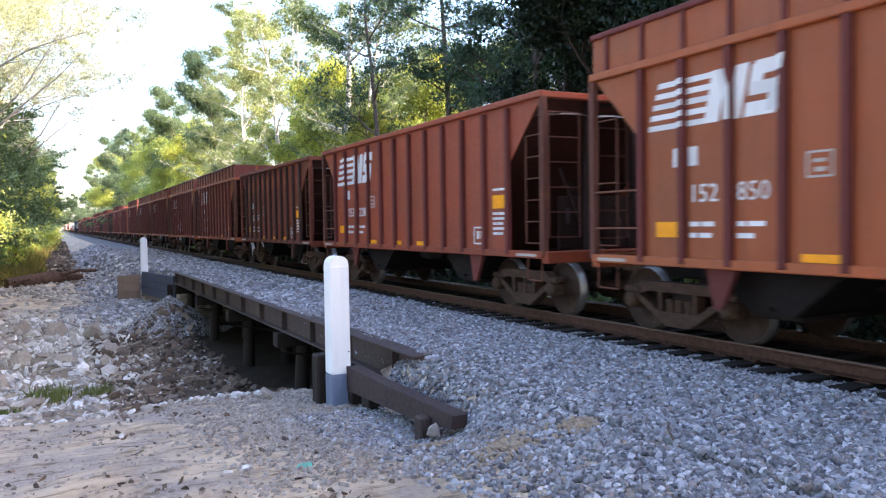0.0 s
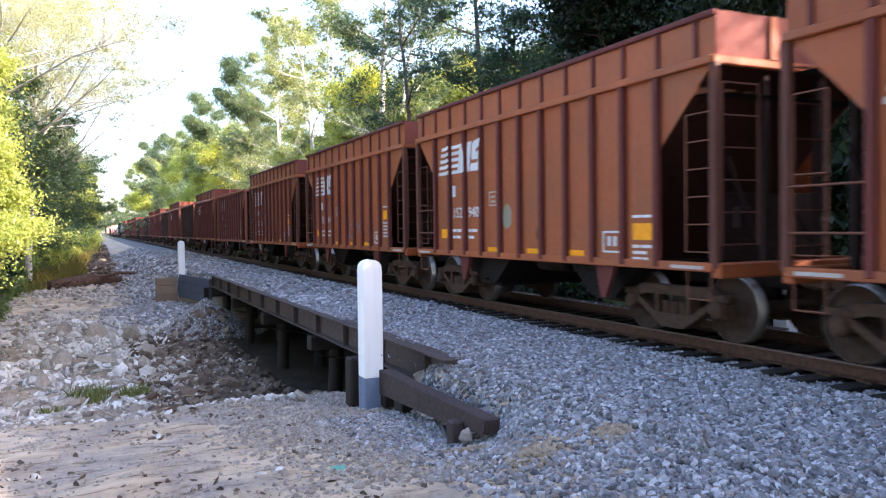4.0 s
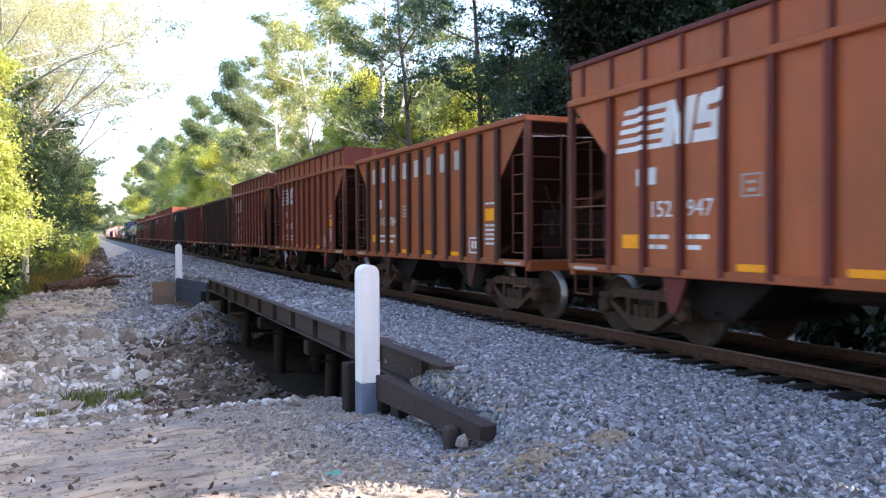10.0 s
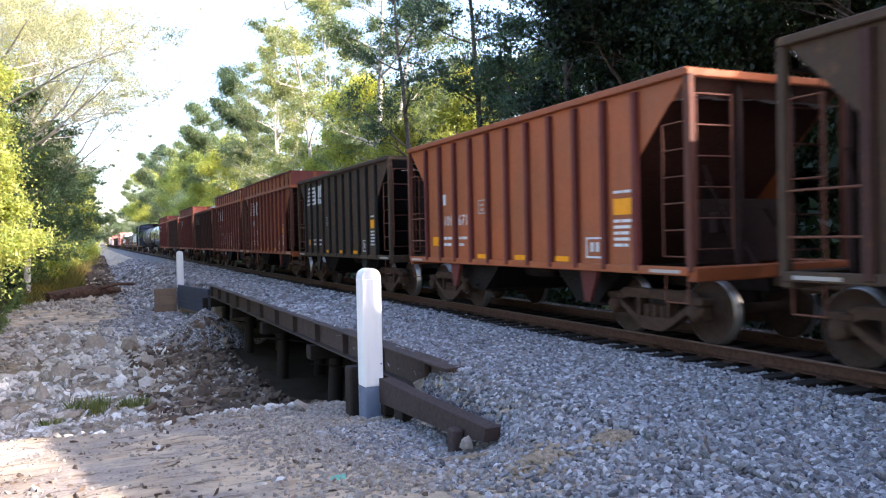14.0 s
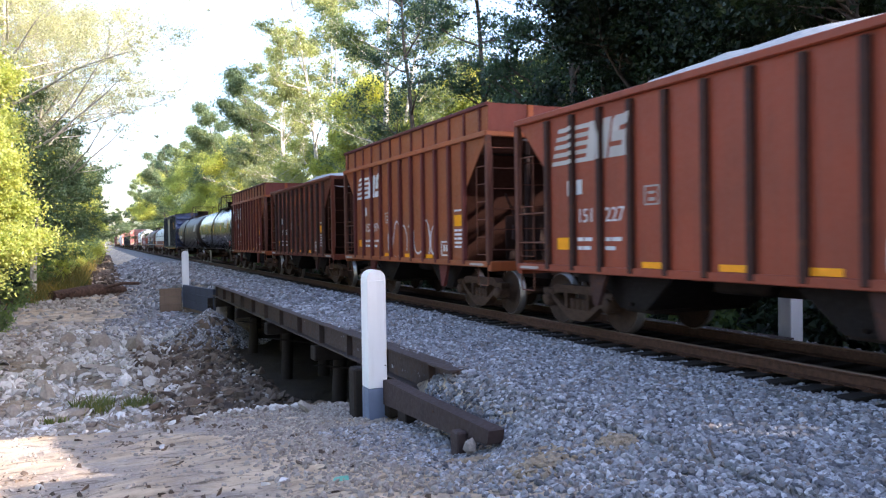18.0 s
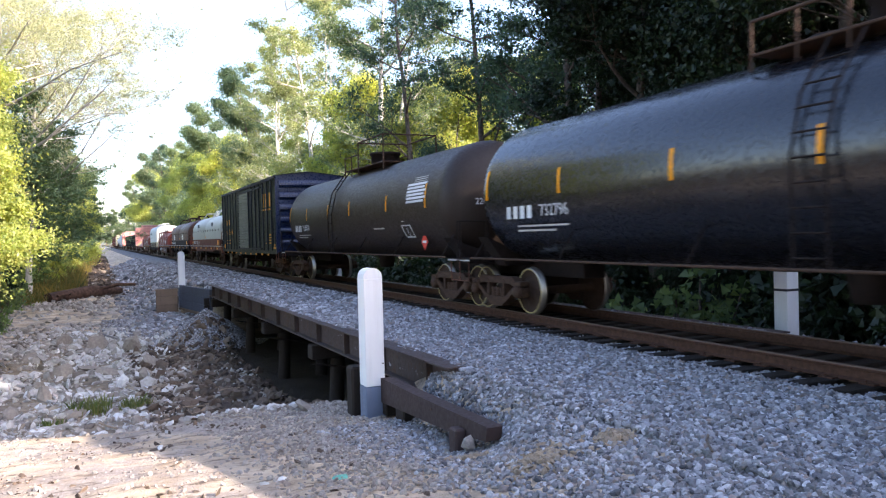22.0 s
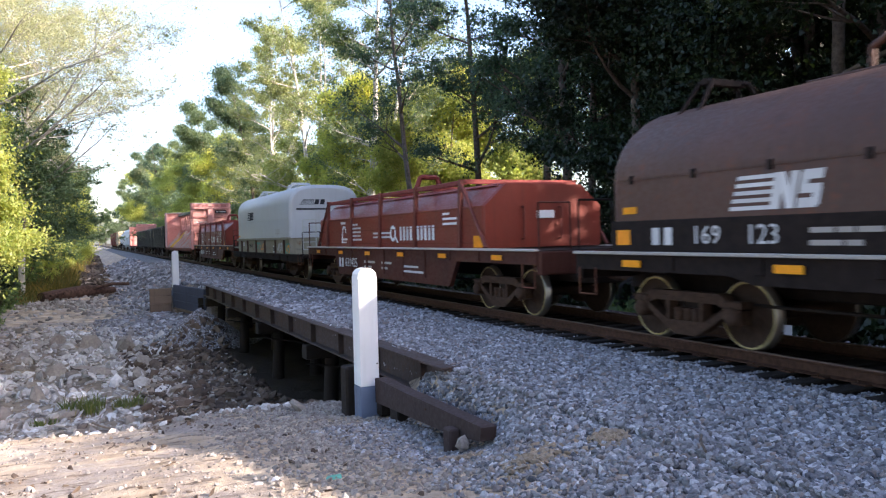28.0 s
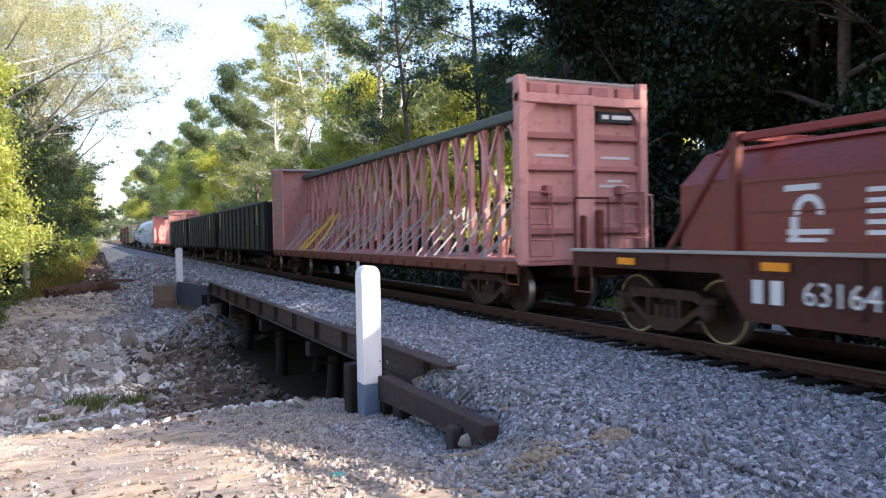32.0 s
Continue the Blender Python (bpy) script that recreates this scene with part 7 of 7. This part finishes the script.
def angular_coil_car(rear, L, a0, a1, fy, ry, number, label, spray=(), mk=3.86):
    """Coil car with an angular red cover held by outside frames."""
    car = car_root("coil_car", L, rear, label)
    hl = L / 2
    deck_frame(car, L, fy, ry, "sill_dark", "mark_grey", 0.48, 1.30, tags="orange")
    prof = [(-1.45, 1.32), (-1.45, 2.18), (-0.95, 2.62), (0.95, 2.62), (1.45, 2.18), (1.45, 1.32)]
    y0, y1 = hl - a1, hl - a0
    g = Geo()
    n = len(prof)
    v = [(p * k, y, q) for y, k in ((y0, 0.97), (y0 + 0.06, 1.0), (y1 - 0.06, 1.0), (y1, 0.97)) for p, q in prof]
    g.add(v, [(j * n + i, j * n + n + i, j * n + n + i + 1, j * n + i + 1) for j in range(3) for i in range(n - 1)] + [list(range(n)), list(range(3 * n, 4 * n))[::-1]])
    cover = part("cover", g, M["red"], car)
    part("cover_roof", Geo().prism([(-1.02, 2.60), (1.02, 2.60), (0.9, 2.68), (-0.9, 2.66)], "y", y0 + 0.2, y1 - 0.2), M["red_faded"], cover)
    for s in (-1, 1):
        part("top_rail", Geo().box(s * 1.38 - 0.05, s * 1.38 + 0.05, y0 + 0.95, y1 - 0.95, 2.66, 2.76, 0.012), M["red_faded"], cover)
        for i in range(5):
            y = y0 + 1.0 + i * (y1 - y0 - 2.0) / 4
            part("frame_post", Geo().prism([(s * 1.46, 1.32), (s * 1.53, 1.32), (s * 1.47, 2.78), (s * 1.38, 2.78)] if s > 0 else [(s * 1.38, 2.78), (s * 1.47, 2.78), (s * 1.53, 1.32), (s * 1.46, 1.32)], "y", y - 0.06, y + 0.06), M["maroon"], cover)
            if s < 0:
                part("cross_beam", Geo().box(-1.4, 1.4, y - 0.05, y + 0.05, 2.68, 2.78, 0.01), M["red_faded"], cover)
        for e, d in ((y0, 1), (y1, -1)):
            part("diagonal_brace", Geo().tube((s * 1.48, e - d * 0.15, 1.34), (s * 1.44, e + d * 1.0, 2.72), 0.045, 5), M["maroon"], cover)
    for k in range(3):
        part("cover_seam", Geo().box(-1.462, -1.45, y0 + 0.3, y1 - 0.3, 1.42 + 0.36 * k, 1.435 + 0.36 * k), M["maroon"], cover)
    slab(car, "reflector", y0 + 0.03, y0 + 0.42, 1.34, 1.58, M["orange"], -1.456)
    for x in (-0.55, 0.35):
        part("end_rung", Geo().path([(x, y0 + 0.01, 1.5), (x, y0 - 0.09, 1.5), (x, y0 - 0.09, 2.15), (x, y0 + 0.01, 2.15)], 0.02, 6), M["maroon"], cover)
    mid = (y0 + y1) / 2
    part("lifting_eye", Geo().path([(-0.45, mid, 2.70), (-0.25, mid, 3.22), (0.25, mid, 3.22), (0.45, mid, 2.70)], 0.07, 6).box(-0.12, 0.12, mid - 0.5, mid + 0.5, 2.68, 2.80, 0.02), M["red_faded"], cover)
    xs_ = -1.453
    # emblem of plain arcs and bars
    g = Geo()
    for i in range(12):
        a0_, a1_ = -0.3 + i * 0.31, -0.3 + (i + 1) * 0.31
        for r0, r1 in ((0.11, 0.19),):
            g.add([(xs_ - 0.004, hl - mk - 0.30 - r * math.cos(t), 1.78 + r * math.sin(t)) for t, r in ((a0_, r0), (a1_, r0), (a1_, r1), (a0_, r1))], [(0, 1, 2, 3)])
    g.box(xs_ - 0.004, xs_, hl - mk - 0.58, hl - mk - 0.02, 1.52, 1.58).box(xs_ - 0.004, xs_, hl - mk - 0.5, hl - mk - 0.02, 1.42, 1.48).box(xs_ - 0.0045, xs_, hl - mk - 0.16, hl - mk - 0.06, 1.42, 1.72)
    part("emblem", g, M["mark_white"], car)
    bars(car, hl - mk + 0.02, 2.08, [[0.45]], 0.07, 0.05, M["mark_white"], xs_)
    bars(car, hl - mk - 1.0, 2.0, [[0.35, 0.2], [0.5, 0.3], [0.5, 0.3], [0.5, 0.28], [0.9]], 0.05, 0.06, M["mark_white"], xs_)
    bars(car, hl - mk - 2.9, 1.72, [[1.3], [1.3]], 0.045, 0.06, M["mark_white"], xs_)
    ring = Geo()
    for i in range(14):
        t0, t1 = i * 0.449, (i + 1) * 0.449
        ring.add([(xs_ - 0.0045, hl - mk - 4.4 - r * math.cos(t), 1.68 + r * math.sin(t)) for t, r in ((t0, 0.12), (t1, 0.12), (t1, 0.21), (t0, 0.21))], [(0, 1, 2, 3)])
    ring.prism([(hl - mk - 4.47, 1.62), (hl - mk - 4.7, 1.44), (hl - mk - 4.77, 1.44), (hl - mk - 4.57, 1.62)], "x", xs_ - 0.005, xs_)
    part("emblem", ring, M["mark_white"], car)
    blocks(car, hl - mk - 4.85, 1.84, 0.34, 10, M["mark_white"], xs_, 0.22, 0.17)
    bars(car, y0 + 1.9, 2.10, [[0.34], [0.7], [0.7]], 0.05, 0.06, M["mark_white"], xs_)
    blocks(car, hl - 3.72, 0.99, 0.28, 2, M["mark_white"], -1.503, 0.27, 0.21, "stencil")
    lettering("car_number", number, 0.38, M["mark_white"], car, on_side(hl - 4.92, 0.85, -1.506))
    bars(car, hl - 6.0, 0.94, [[0.3, 0.3, 0.2], [0.3, 0.3]], 0.06, 0.08, M["mark_grey"], -1.473)
    bars(car, hl - 7.4, 0.94, [[0.3, 0.4], [0.45]], 0.06, 0.08, M["mark_grey"], -1.473)
    bars(car, hl - 9.0, 0.88, [[0.9], [1.2]], 0.05, 0.07, M["mark_white"], -1.473)
    # stand at the end that leads
    if mk > 4:
        for x in (-1.28, -0.45):
            part("end_stand", Geo().box(x - 0.06, x + 0.06, -hl + 0.15, -hl + 0.27, 1.3, 2.72, 0.015), M["red_faded"], car)
        part("brake_wheel", Geo().lathe([(0.24, -0.02), (0.27, 0.0), (0.24, 0.02), (0.22, 0.0), (0.24, -0.02)], "y", (-0.85, -hl + 0.1, 2.35), 16), M["red_faded"], car)
        part("winch_drum", Geo().tube((-0.95, -hl + 0.35, 1.62), (0.6, -hl + 0.35, 1.62), 0.11, 10).box(-1.3, 0.8, -hl + 0.2, -hl + 0.5, 1.30, 1.50, 0.02), M["sill_dark"], car)
    g2 = Geo().box(-0.20, 0.22, y0 - 0.03, y0 - 0.002, 1.92, 2.08)
    part("placard", g2, M["mark_white"], cover)
    for i, (a, z, w, h, mt) in enumerate(spray):
        scrawl(car, hl - a, z, w, h, M[mt], xs_ - 0.002, 21 + i, 4, 0.03)
    return car


angular_coil_car(362.6, 15.2, 1.5, 13.2, 5.5, 5.5, "631425", "coil car with angular faded-red cover and outside frames", [(7.5, 0.95, 0.8, 0.35, "spray")])


def square_coil_car(rear, L, a0, a1, label):
    """Coil car with one tall, smooth off-white cover over ribbed grey-green sides."""
    car = car_root("coil_car", L, rear, label)
    hl = L / 2
    deck_frame(car, L, 4.35, 4.9, "under", "under", 0.74, 0.99, tags="under")
    y0, y1 = hl - a1, hl - a0
    for s in (-1, 1):
        sp = part("trough_side", Geo().box(s * 1.42 - 0.03, s * 1.42 + 0.03, y0 + 0.05, y1 - 0.05, 0.98, 1.62, 0.01), M["sill_green"], car)
        for a in (2.6, 4.14, 6.19, 8.1, 10.18, 11.71):
            y = hl - a
            part("rib", Geo().box(s * 1.48 - 0.035, s * 1.48 + 0.035, y - 0.07, y + 0.07, 0.98, 1.60, 0.012), M["hood_brown"], sp)
        part("top_rail", Geo().box(s * 1.46 - 0.06, s * 1.46 + 0.06, y0, y1, 1.56, 1.67, 0.012), M["sill_green"], car)
        e = y0 + 0.09 if s < 0 else y1 - 0.09
        part("trough_end", Geo().box(-1.385, 1.385, e - 0.03, e + 0.03, 0.98, 1.63, 0.01), M["sill_green"], car)
    arc = [(0.72 * (1 - math.cos(a)), 3.0 + 0.70 * math.sin(a)) for a in (0.25, 0.5, 0.75, 1.0, 1.25, 1.45)]
    prof = [(-1.45, 1.64), (-1.45, 3.0)] + [(-1.45 + p, q) for p, q in arc] + [(-0.4, 3.74), (0.4, 3.74)] + [(1.45 - p, q) for p, q in arc[::-1]] + [(1.45, 3.0), (1.45, 1.64)]
    cv = hood(car, y0, y1, prof, M["hood_white"], "cover")
    for k in (2.75, 8.9):
        lift_bracket(cv, hl - k, 3.72, M["hood_white"], 0.4, 0.3)
        part("lifting_arm", Geo().box(-0.42, -0.34, hl - k - 1.1, hl - k, 3.84, 3.92, 0.01), M["hood_white"], cv)
    for k in (6.85, 7.6):
        part("lifting_eye", Geo().path([(0, hl - k + 0.42 * math.cos(i * 0.314), 3.66 + 0.42 * math.sin(i * 0.314)) for i in range(11)], 0.05, 6), M["hood_white"], cv)
    part("seam", Geo().box(-1.456, -1.449, y0 + 0.2, y1 - 0.2, 2.42, 2.435), M["cream"], cv)
    x = -1.458
    emblem(car, y1 - 2.68, 2.90, 0.37, M["mark_black"], x, 1.05)
    bars(car, hl - 10.18, 2.0, [[0.8], [0.8], [0.75]], 0.03, 0.05, M["mark_grey"], x)
    slab(car, "warning_plate", y1 - 0.25, y1 - 0.65, 1.74, 1.82, M["yellow"], x)
    # on the end that faces the camera's side of the line
    g = Geo()
    for i in range(5):
        g.box(-1.0 + 0.03 * i, -0.42, y0 - 0.004, y0 + 0.002, 2.95 + i * 0.045, 2.97 + i * 0.045)
    g.prism([(-0.42, 2.95), (-0.25, 2.95), (-0.2, 3.15), (-0.37, 3.15)], "y", y0 - 0.004, y0 + 0.002).prism([(-0.2, 2.95), (-0.02, 2.95), (0.03, 3.15), (-0.15, 3.15)], "y", y0 - 0.004, y0 + 0.002)
    g.box(-1.15, 0.15, y0 - 0.004, y0 + 0.002, 2.74, 2.80)
    part("emblem", g, M["mark_black"], car)
    lettering("car_number", "168626", 0.26, M["mark_black"], car, on_side(hl - 4.85, 1.32, -1.456))
    bars(car, y1 - 1.4, 1.5, [[0.3]], 0.2, 0.1, M["spray"], -1.452, "paint_patch")
    plate = part("data_plate", Geo().box(-1.458, -1.451, -2.91, -2.47, 1.03, 1.34), M["mark_white"], car, "white framed data plate")
    part("plate_field", Geo().box(-1.462, -1.458, -2.86, -2.52, 1.10, 1.28), M["mark_black"], plate)
    scrawl(car, y1 - 4.2, 1.5, 1.3, 0.35, M["teal"], -1.453, 2, 3, 0.045)
    scrawl(car, y1 - 5.6, 1.42, 1.0, 0.3, M["orange"], -1.453, 3, 2, 0.035)
    scrawl(car, hl - 10.5, 1.48, 0.85, 0.42, M["spray"], -1.453, 4, 5, 0.03)
    scrawl(car, hl - 11.85, 1.46, 0.7, 0.4, M["teal"], -1.453, 6, 3, 0.05)
    scrawl(car, hl - 12.0, 1.36, 0.5, 0.3, M["orange"], -1.454, 7, 3, 0.04)
    for s, e in ((-1, -hl), (1, hl)):
        ladder(car, (-1.4, e, 1.2), (-1.4, e, 2.3 if s < 0 else 1.6), (0.5, 0, 0), 5 if s < 0 else 3, M["cream"] if s < 0 else M["under"], 0.018)
        part("walk_board", Geo().box(-1.4, 1.4, e - 0.05 if s > 0 else e, e if s > 0 else e + 0.05, 1.2, 1.26).box(-1.4, 1.4, min(e, e - s * 1.1), max(e, e - s * 1.1), 1.18, 1.22), M["sill_green"], car)
    return car


square_coil_car(378.0, 14.4, 1.5, 12.55, "coil car with tall off-white cover and graffitied grey-green sides")
angular_coil_car(394.4, 16.2, 2.45, 13.8, 6.16, 6.4, "63164", "coil car with angular red cover and sprayed scrawls", [(11.4, 2.2, 1.1, 0.75, "spray"), (9.8, 2.35, 0.9, 0.32, "mark_grey")], 4.2)


def centerbeam_car(rear, L, label, detail=True):
    """Empty centre-beam flat car: end bulkheads, a truss along the middle, a narrow deck."""
    car = car_root("centerbeam_car", L, rear, label)
    hl = L / 2
    for s in (-1, 1):
        e = s * hl
        b = part("bulkhead", Geo().box(-1.45, 1.45, min(e, e - s * 0.10), max(e, e - s * 0.10), 1.05, 4.46, 0.01), M["pink"], car)
        o = e + s * 0.001
        for x0, x1, z0, z1 in ((-1.48, -1.30, 1.0, 4.5), (1.30, 1.48, 1.0, 4.5), (-0.20, 0.20, 1.0, 4.2)):
            part("post", Geo().box(x0, x1, min(o, o + s * 0.16), max(o, o + s * 0.16), z0, z1, 0.012), M["pink"], b)
        for z in (1.55, 2.15, 2.75, 3.35):
            part("rail", Geo().box(-1.30, 1.30, min(o, o + s * 0.09), max(o, o + s * 0.09), z, z + 0.12, 0.012), M["pink_dark"], b)
        part("header", Geo().box(-1.48, 1.48, min(o, o + s * 0.17), max(o, o + s * 0.17), 4.0, 4.18, 0.012), M["pink"], b)
        for x0, x1 in ((-1.3, -1.05), (1.05, 1.3)):
            xa, xb = (x0, x1) if x0 < 0 else (x1, x0)
            part("gusset", Geo().prism([(xa, 4.0), (xb, 4.0), (xa, 3.72)] if x0 > 0 else [(xa, 3.72), (xb, 4.0), (xa, 4.0)], "y", min(o, o + s * 0.12), max(o, o + s * 0.12)), M["pink"], b)
        part("top_cap", Geo().box(-1.44, 1.44, min(e - s * 0.35, e), max(e - s * 0.35, e), 4.42, 4.50, 0.01), M["mark_grey"], b)
        for x in (-1.0, -0.35, 0.4, 1.0):
            part("pocket", Geo().box(x - 0.2, x + 0.2, min(o, o + s * 0.08), max(o, o + s * 0.08), 4.2, 4.38, 0.01), M["pink_dark"], b)
        if detail and s < 0:
            part("number_board", Geo().box(0.34, 1.18, o - 0.10, o - 0.001, 3.70, 3.92), M["mark_black"], b)
            g = Geo().box(0.42, 0.58, o - 0.105, o - 0.10, 3.77, 3.85).box(0.66, 1.12, o - 0.105, o - 0.10, 3.77, 3.85)
            part("stencil", g, M["mark_white"], b)
            for zz, x0, x1 in ((3.02, -1.05, -0.3), (3.0, 0.45, 1.15), (2.55, 0.6, 0.95), (2.45, 0.4, 1.1)):
                part("stencil", Geo().box(x0, x1, o - 0.012, o - 0.001, zz, zz + 0.05), M["mark_white"], b)
            for x in (-0.85, 0.85):
                part("wheel_bracket", Geo().box(x - 0.08, x + 0.08, o - 0.2, o, 2.30, 2.48, 0.02).tube((x, o - 0.1, 1.5), (x, o - 0.1, 2.3), 0.015, 5), M["pink_dark"], b)
            ladder(car, (-1.30, o - 0.18, 1.15), (-1.30, o - 0.18, 2.35), (0.5, 0, 0), 5, M["pink_dark"], 0.016)
            ladder(car, (0.85, o - 0.18, 1.15), (0.85, o - 0.18, 2.35), (0.5, 0, 0), 5, M["pink_dark"], 0.016)
            for q in (-1, 1):
                part("grab_rail", Geo().path([(q * 1.5, o, 2.3), (q * 1.62, o - 0.1, 2.3), (q * 1.62, o - 0.1, 1.2), (q * 1.5, o, 1.2)], 0.018, 6), M["pink"], b)
            part("uncoupling_post", Geo().box(-0.2, -0.1, o - 0.3, o - 0.2, 0.9, 1.9, 0.02).box(0.15, 0.28, o - 0.32, o - 0.2, 0.9, 2.0, 0.02), M["maroon"], car)
    # side panel beside the far bulkhead
    sw = part("side_wing", Geo().box(-1.47, -1.42, hl - 1.75, hl - 0.1, 1.05, 4.40, 0.01), M["pink"], car)
    for i in range(7):
        part("stencil", Geo().box(-1.476, -1.47, hl - 1.35 + 0.1 * (i % 3), hl - 0.45, 2.2 + i * 0.19, 2.25 + i * 0.19), M["mark_grey"], sw)
    # truss
    n = 27
    step = (L - 0.4) / n
    for i in range(1, n):
        y = -hl + 0.2 + i * step
        part("truss_post", Geo().box(-0.06, 0.06, y - 0.09, y + 0.09, 1.0, 4.08, 0.012), M["pink"], car)
        if detail:
            d = 1 if i % 2 else -1
            part("diagonal", Geo().tube((-0.09, y + d * 0.1, 4.0), (-0.09, y - d * step * 0.95, 2.6), 0.055, 4), M["pink"], car)
            part("diagonal", Geo().tube((-0.09, y, 2.7), (-0.09, y + step * 0.5, 1.1), 0.035, 5), M["pink_dark"], car)
            for k in range(1 + i % 2):
                y2 = y + random.uniform(-0.8, 0.8)
                m_ = M["strap_yellow"] if i in (20, 21, 22) else M["strap"]
                part("strap", Geo().path([(-0.25, y, random.uniform(2.0, 2.7)), (-0.8, (y + y2) / 2, 1.7), (-1.42, y2, 1.08)], 0.022 if m_ != M["strap_yellow"] else 0.05, 4), m_, car)
    part("top_chord", Geo().box(-0.20, 0.20, -hl, hl, 4.06, 4.28, 0.03), M["chord_green"], car)
    part("deck", Geo().box(-1.46, 1.46, -hl, hl, 0.96, 1.04, 0.01), M["pink_dark"], car)
    for s in (-1, 1):
        part("side_sill", Geo().box(s * 1.45 - 0.04, s * 1.45 + 0.04, -hl, hl, 0.82, 1.06, 0.012), M["sill_rust"], car)
        for i in range(24):
            y = -hl + 0.5 + i * (L - 1) / 23
            part("winch", Geo().box(s * 1.49 - 0.05, s * 1.49 + 0.05, y - 0.1, y + 0.1, 0.84, 0.98, 0.02), M["sill_rust"] if i % 3 else M["maroon"], car)
    part("center_sill", Geo().prism([(-hl, 0.95), (-hl, 0.70), (-hl + 3.5, 0.62), (hl - 3.5, 0.62), (hl, 0.70), (hl, 0.95)], "x", -0.3, 0.3), M["under"], car)
    slab(car, "reflective_plate", -1.0, -1.25, 0.62, 0.84, M["mark_white"], -1.50)
    trucks(car, -hl + 2.0, hl - 2.0)
    ends(car, L + 0.2)
    return car


centerbeam_car(416.8, 20.6, "empty faded-pink centre-beam lumber car with loose straps")


def gondola_car(rear, L, body, label, top=3.15, cover=None, stripes=True):
    car = car_root("gondola_car", L, rear, label)
    hl = L / 2
    for s in (-1, 1):
        sp = part("side_wall", Geo().box(s * 1.45 - 0.02, s * 1.45 + 0.02, -hl, hl, 1.0, top), M[body], car)
        for i in range(12):
            y = -hl + 0.3 + i * (L - 0.6) / 11
            part("rib", Geo().box(s * 1.49 - 0.03, s * 1.49 + 0.03, y - 0.05, y + 0.05, 1.0, top - 0.05, 0.01), M[body], sp)
        part("top_chord", Geo().box(s * 1.48 - 0.06, s * 1.48 + 0.06, -hl - 0.02, hl + 0.02, top - 0.06, top + 0.06, 0.015), M[body], car)
        part("end_wall", Geo().box(-1.45, 1.45, s * hl - 0.03, s * hl + 0.03, 0.95, top), M[body], car)
    part("floor", Geo().box(-1.43, 1.43, -hl, hl, 0.95, 1.05), M["under"], car)
    if cover:
        part("load", Geo().prism([(-1.4, top - 0.3), (1.4, top - 0.3), (0.8, top + 0.22), (-0.8, top + 0.22)], "y", -hl + 0.3, hl - 0.3), M[cover], car)
    if stripes:
        slab(car, "reflective_plate", hl - 1.2, hl - 1.5, top - 1.0, top - 0.1, M["tan"], -1.53)
        slab(car, "reflective_plate", hl - L + 2.0, hl - L + 1.8, top - 1.0, top - 0.1, M["tan"], -1.53)
    part("center_sill", Geo().box(-0.3, 0.3, -hl - 0.1, hl + 0.1, 0.62, 0.98, 0.02), M["under"], car)
    trucks(car, -hl + 1.8, hl - 1.8)
    ends(car, L, steps=False)
    return car


def covered_hopper(rear, L, body, label):
    car = car_root("covered_hopper_car", L, rear, label)
    hl = L / 2
    prof = [(-1.2, 1.1), (-1.5, 2.4), (-1.35, 3.7), (-0.8, 4.25), (0.8, 4.25), (1.35, 3.7), (1.5, 2.4), (1.2, 1.1)]
    part("body", Geo().prism(prof, "y", -hl, hl), M[body], car)
    for c in (-L / 3, 0, L / 3):
        part("chute", Geo().prism([(c - 1.6, 1.15), (c - 0.3, 0.4), (c + 0.3, 0.4), (c + 1.6, 1.15)], "x", -1.0, 1.0), M[body], car)
    part("roof_walk", Geo().box(-0.4, 0.4, -hl, hl, 4.3, 4.36), M["iron"], car)
    trucks(car, -hl + 1.4, hl - 1.4)
    ends(car, L, steps=False)


gondola_car(432.6, 14.4, "black", "long black ribbed gondola car")
gondola_car(448.3, 14.4, "black", "long black ribbed gondola car")
gondola_car(463.6, 14.2, "black", "black gondola car with rusty scrap showing over its rim", cover="sill_rust")
centerbeam_car(487.0, 21.8, "distant faded-pink centre-beam lumber car", False)
covered_hopper(504.0, 15.0, "silver", "pale grey covered hopper car")
covered_hopper(520.5, 15.0, "silver", "pale grey covered hopper car")
tank_car(537.5, 15.4, "silver", "102030", "pale silver tank car with a top platform")
box_car(555.0, 15.2, "tan", "tan", "tan", "tan box car with ribbed sides", logo=False)
box_car(572.5, 15.2, "red_faded", "maroon", "maroon", "faded red box car with ribbed sides", logo=False)
box_car(590.0, 15.2, "maroon", "maroon", "maroon", "dull maroon box car with ribbed sides", logo=False)
box_car(607.5, 15.2, "red_faded", "maroon", "maroon", "faded red box car with ribbed sides", logo=False)


# ---- what moves ----
def motions():
    """The train rolls past at a steady speed; its wheels turn with it."""
    for car, at_start in CARS:
        walk(car, [(t, pose(0, at_start - SPEED * t, 0)) for t in range(0, 33, 4)])
    per_frame = SPEED / R / FPS
    first = {}
    for ob, w in WHEELS:
        if w not in first:
            rows = [(k / FPS, Matrix.Translation((0, w, R)) @ Matrix.Rotation(per_frame * k, 4, "X")) for k in range(0, 32 * FPS + 1)]
            walk(ob, rows)
            first[w] = ob
        else:
            ob.rotation_mode = "QUATERNION"
            ob.animation_data_create()
            ob.animation_data.action = first[w].animation_data.action
            ob.animation_data.action_slot = first[w].animation_data.action_slot


motions()
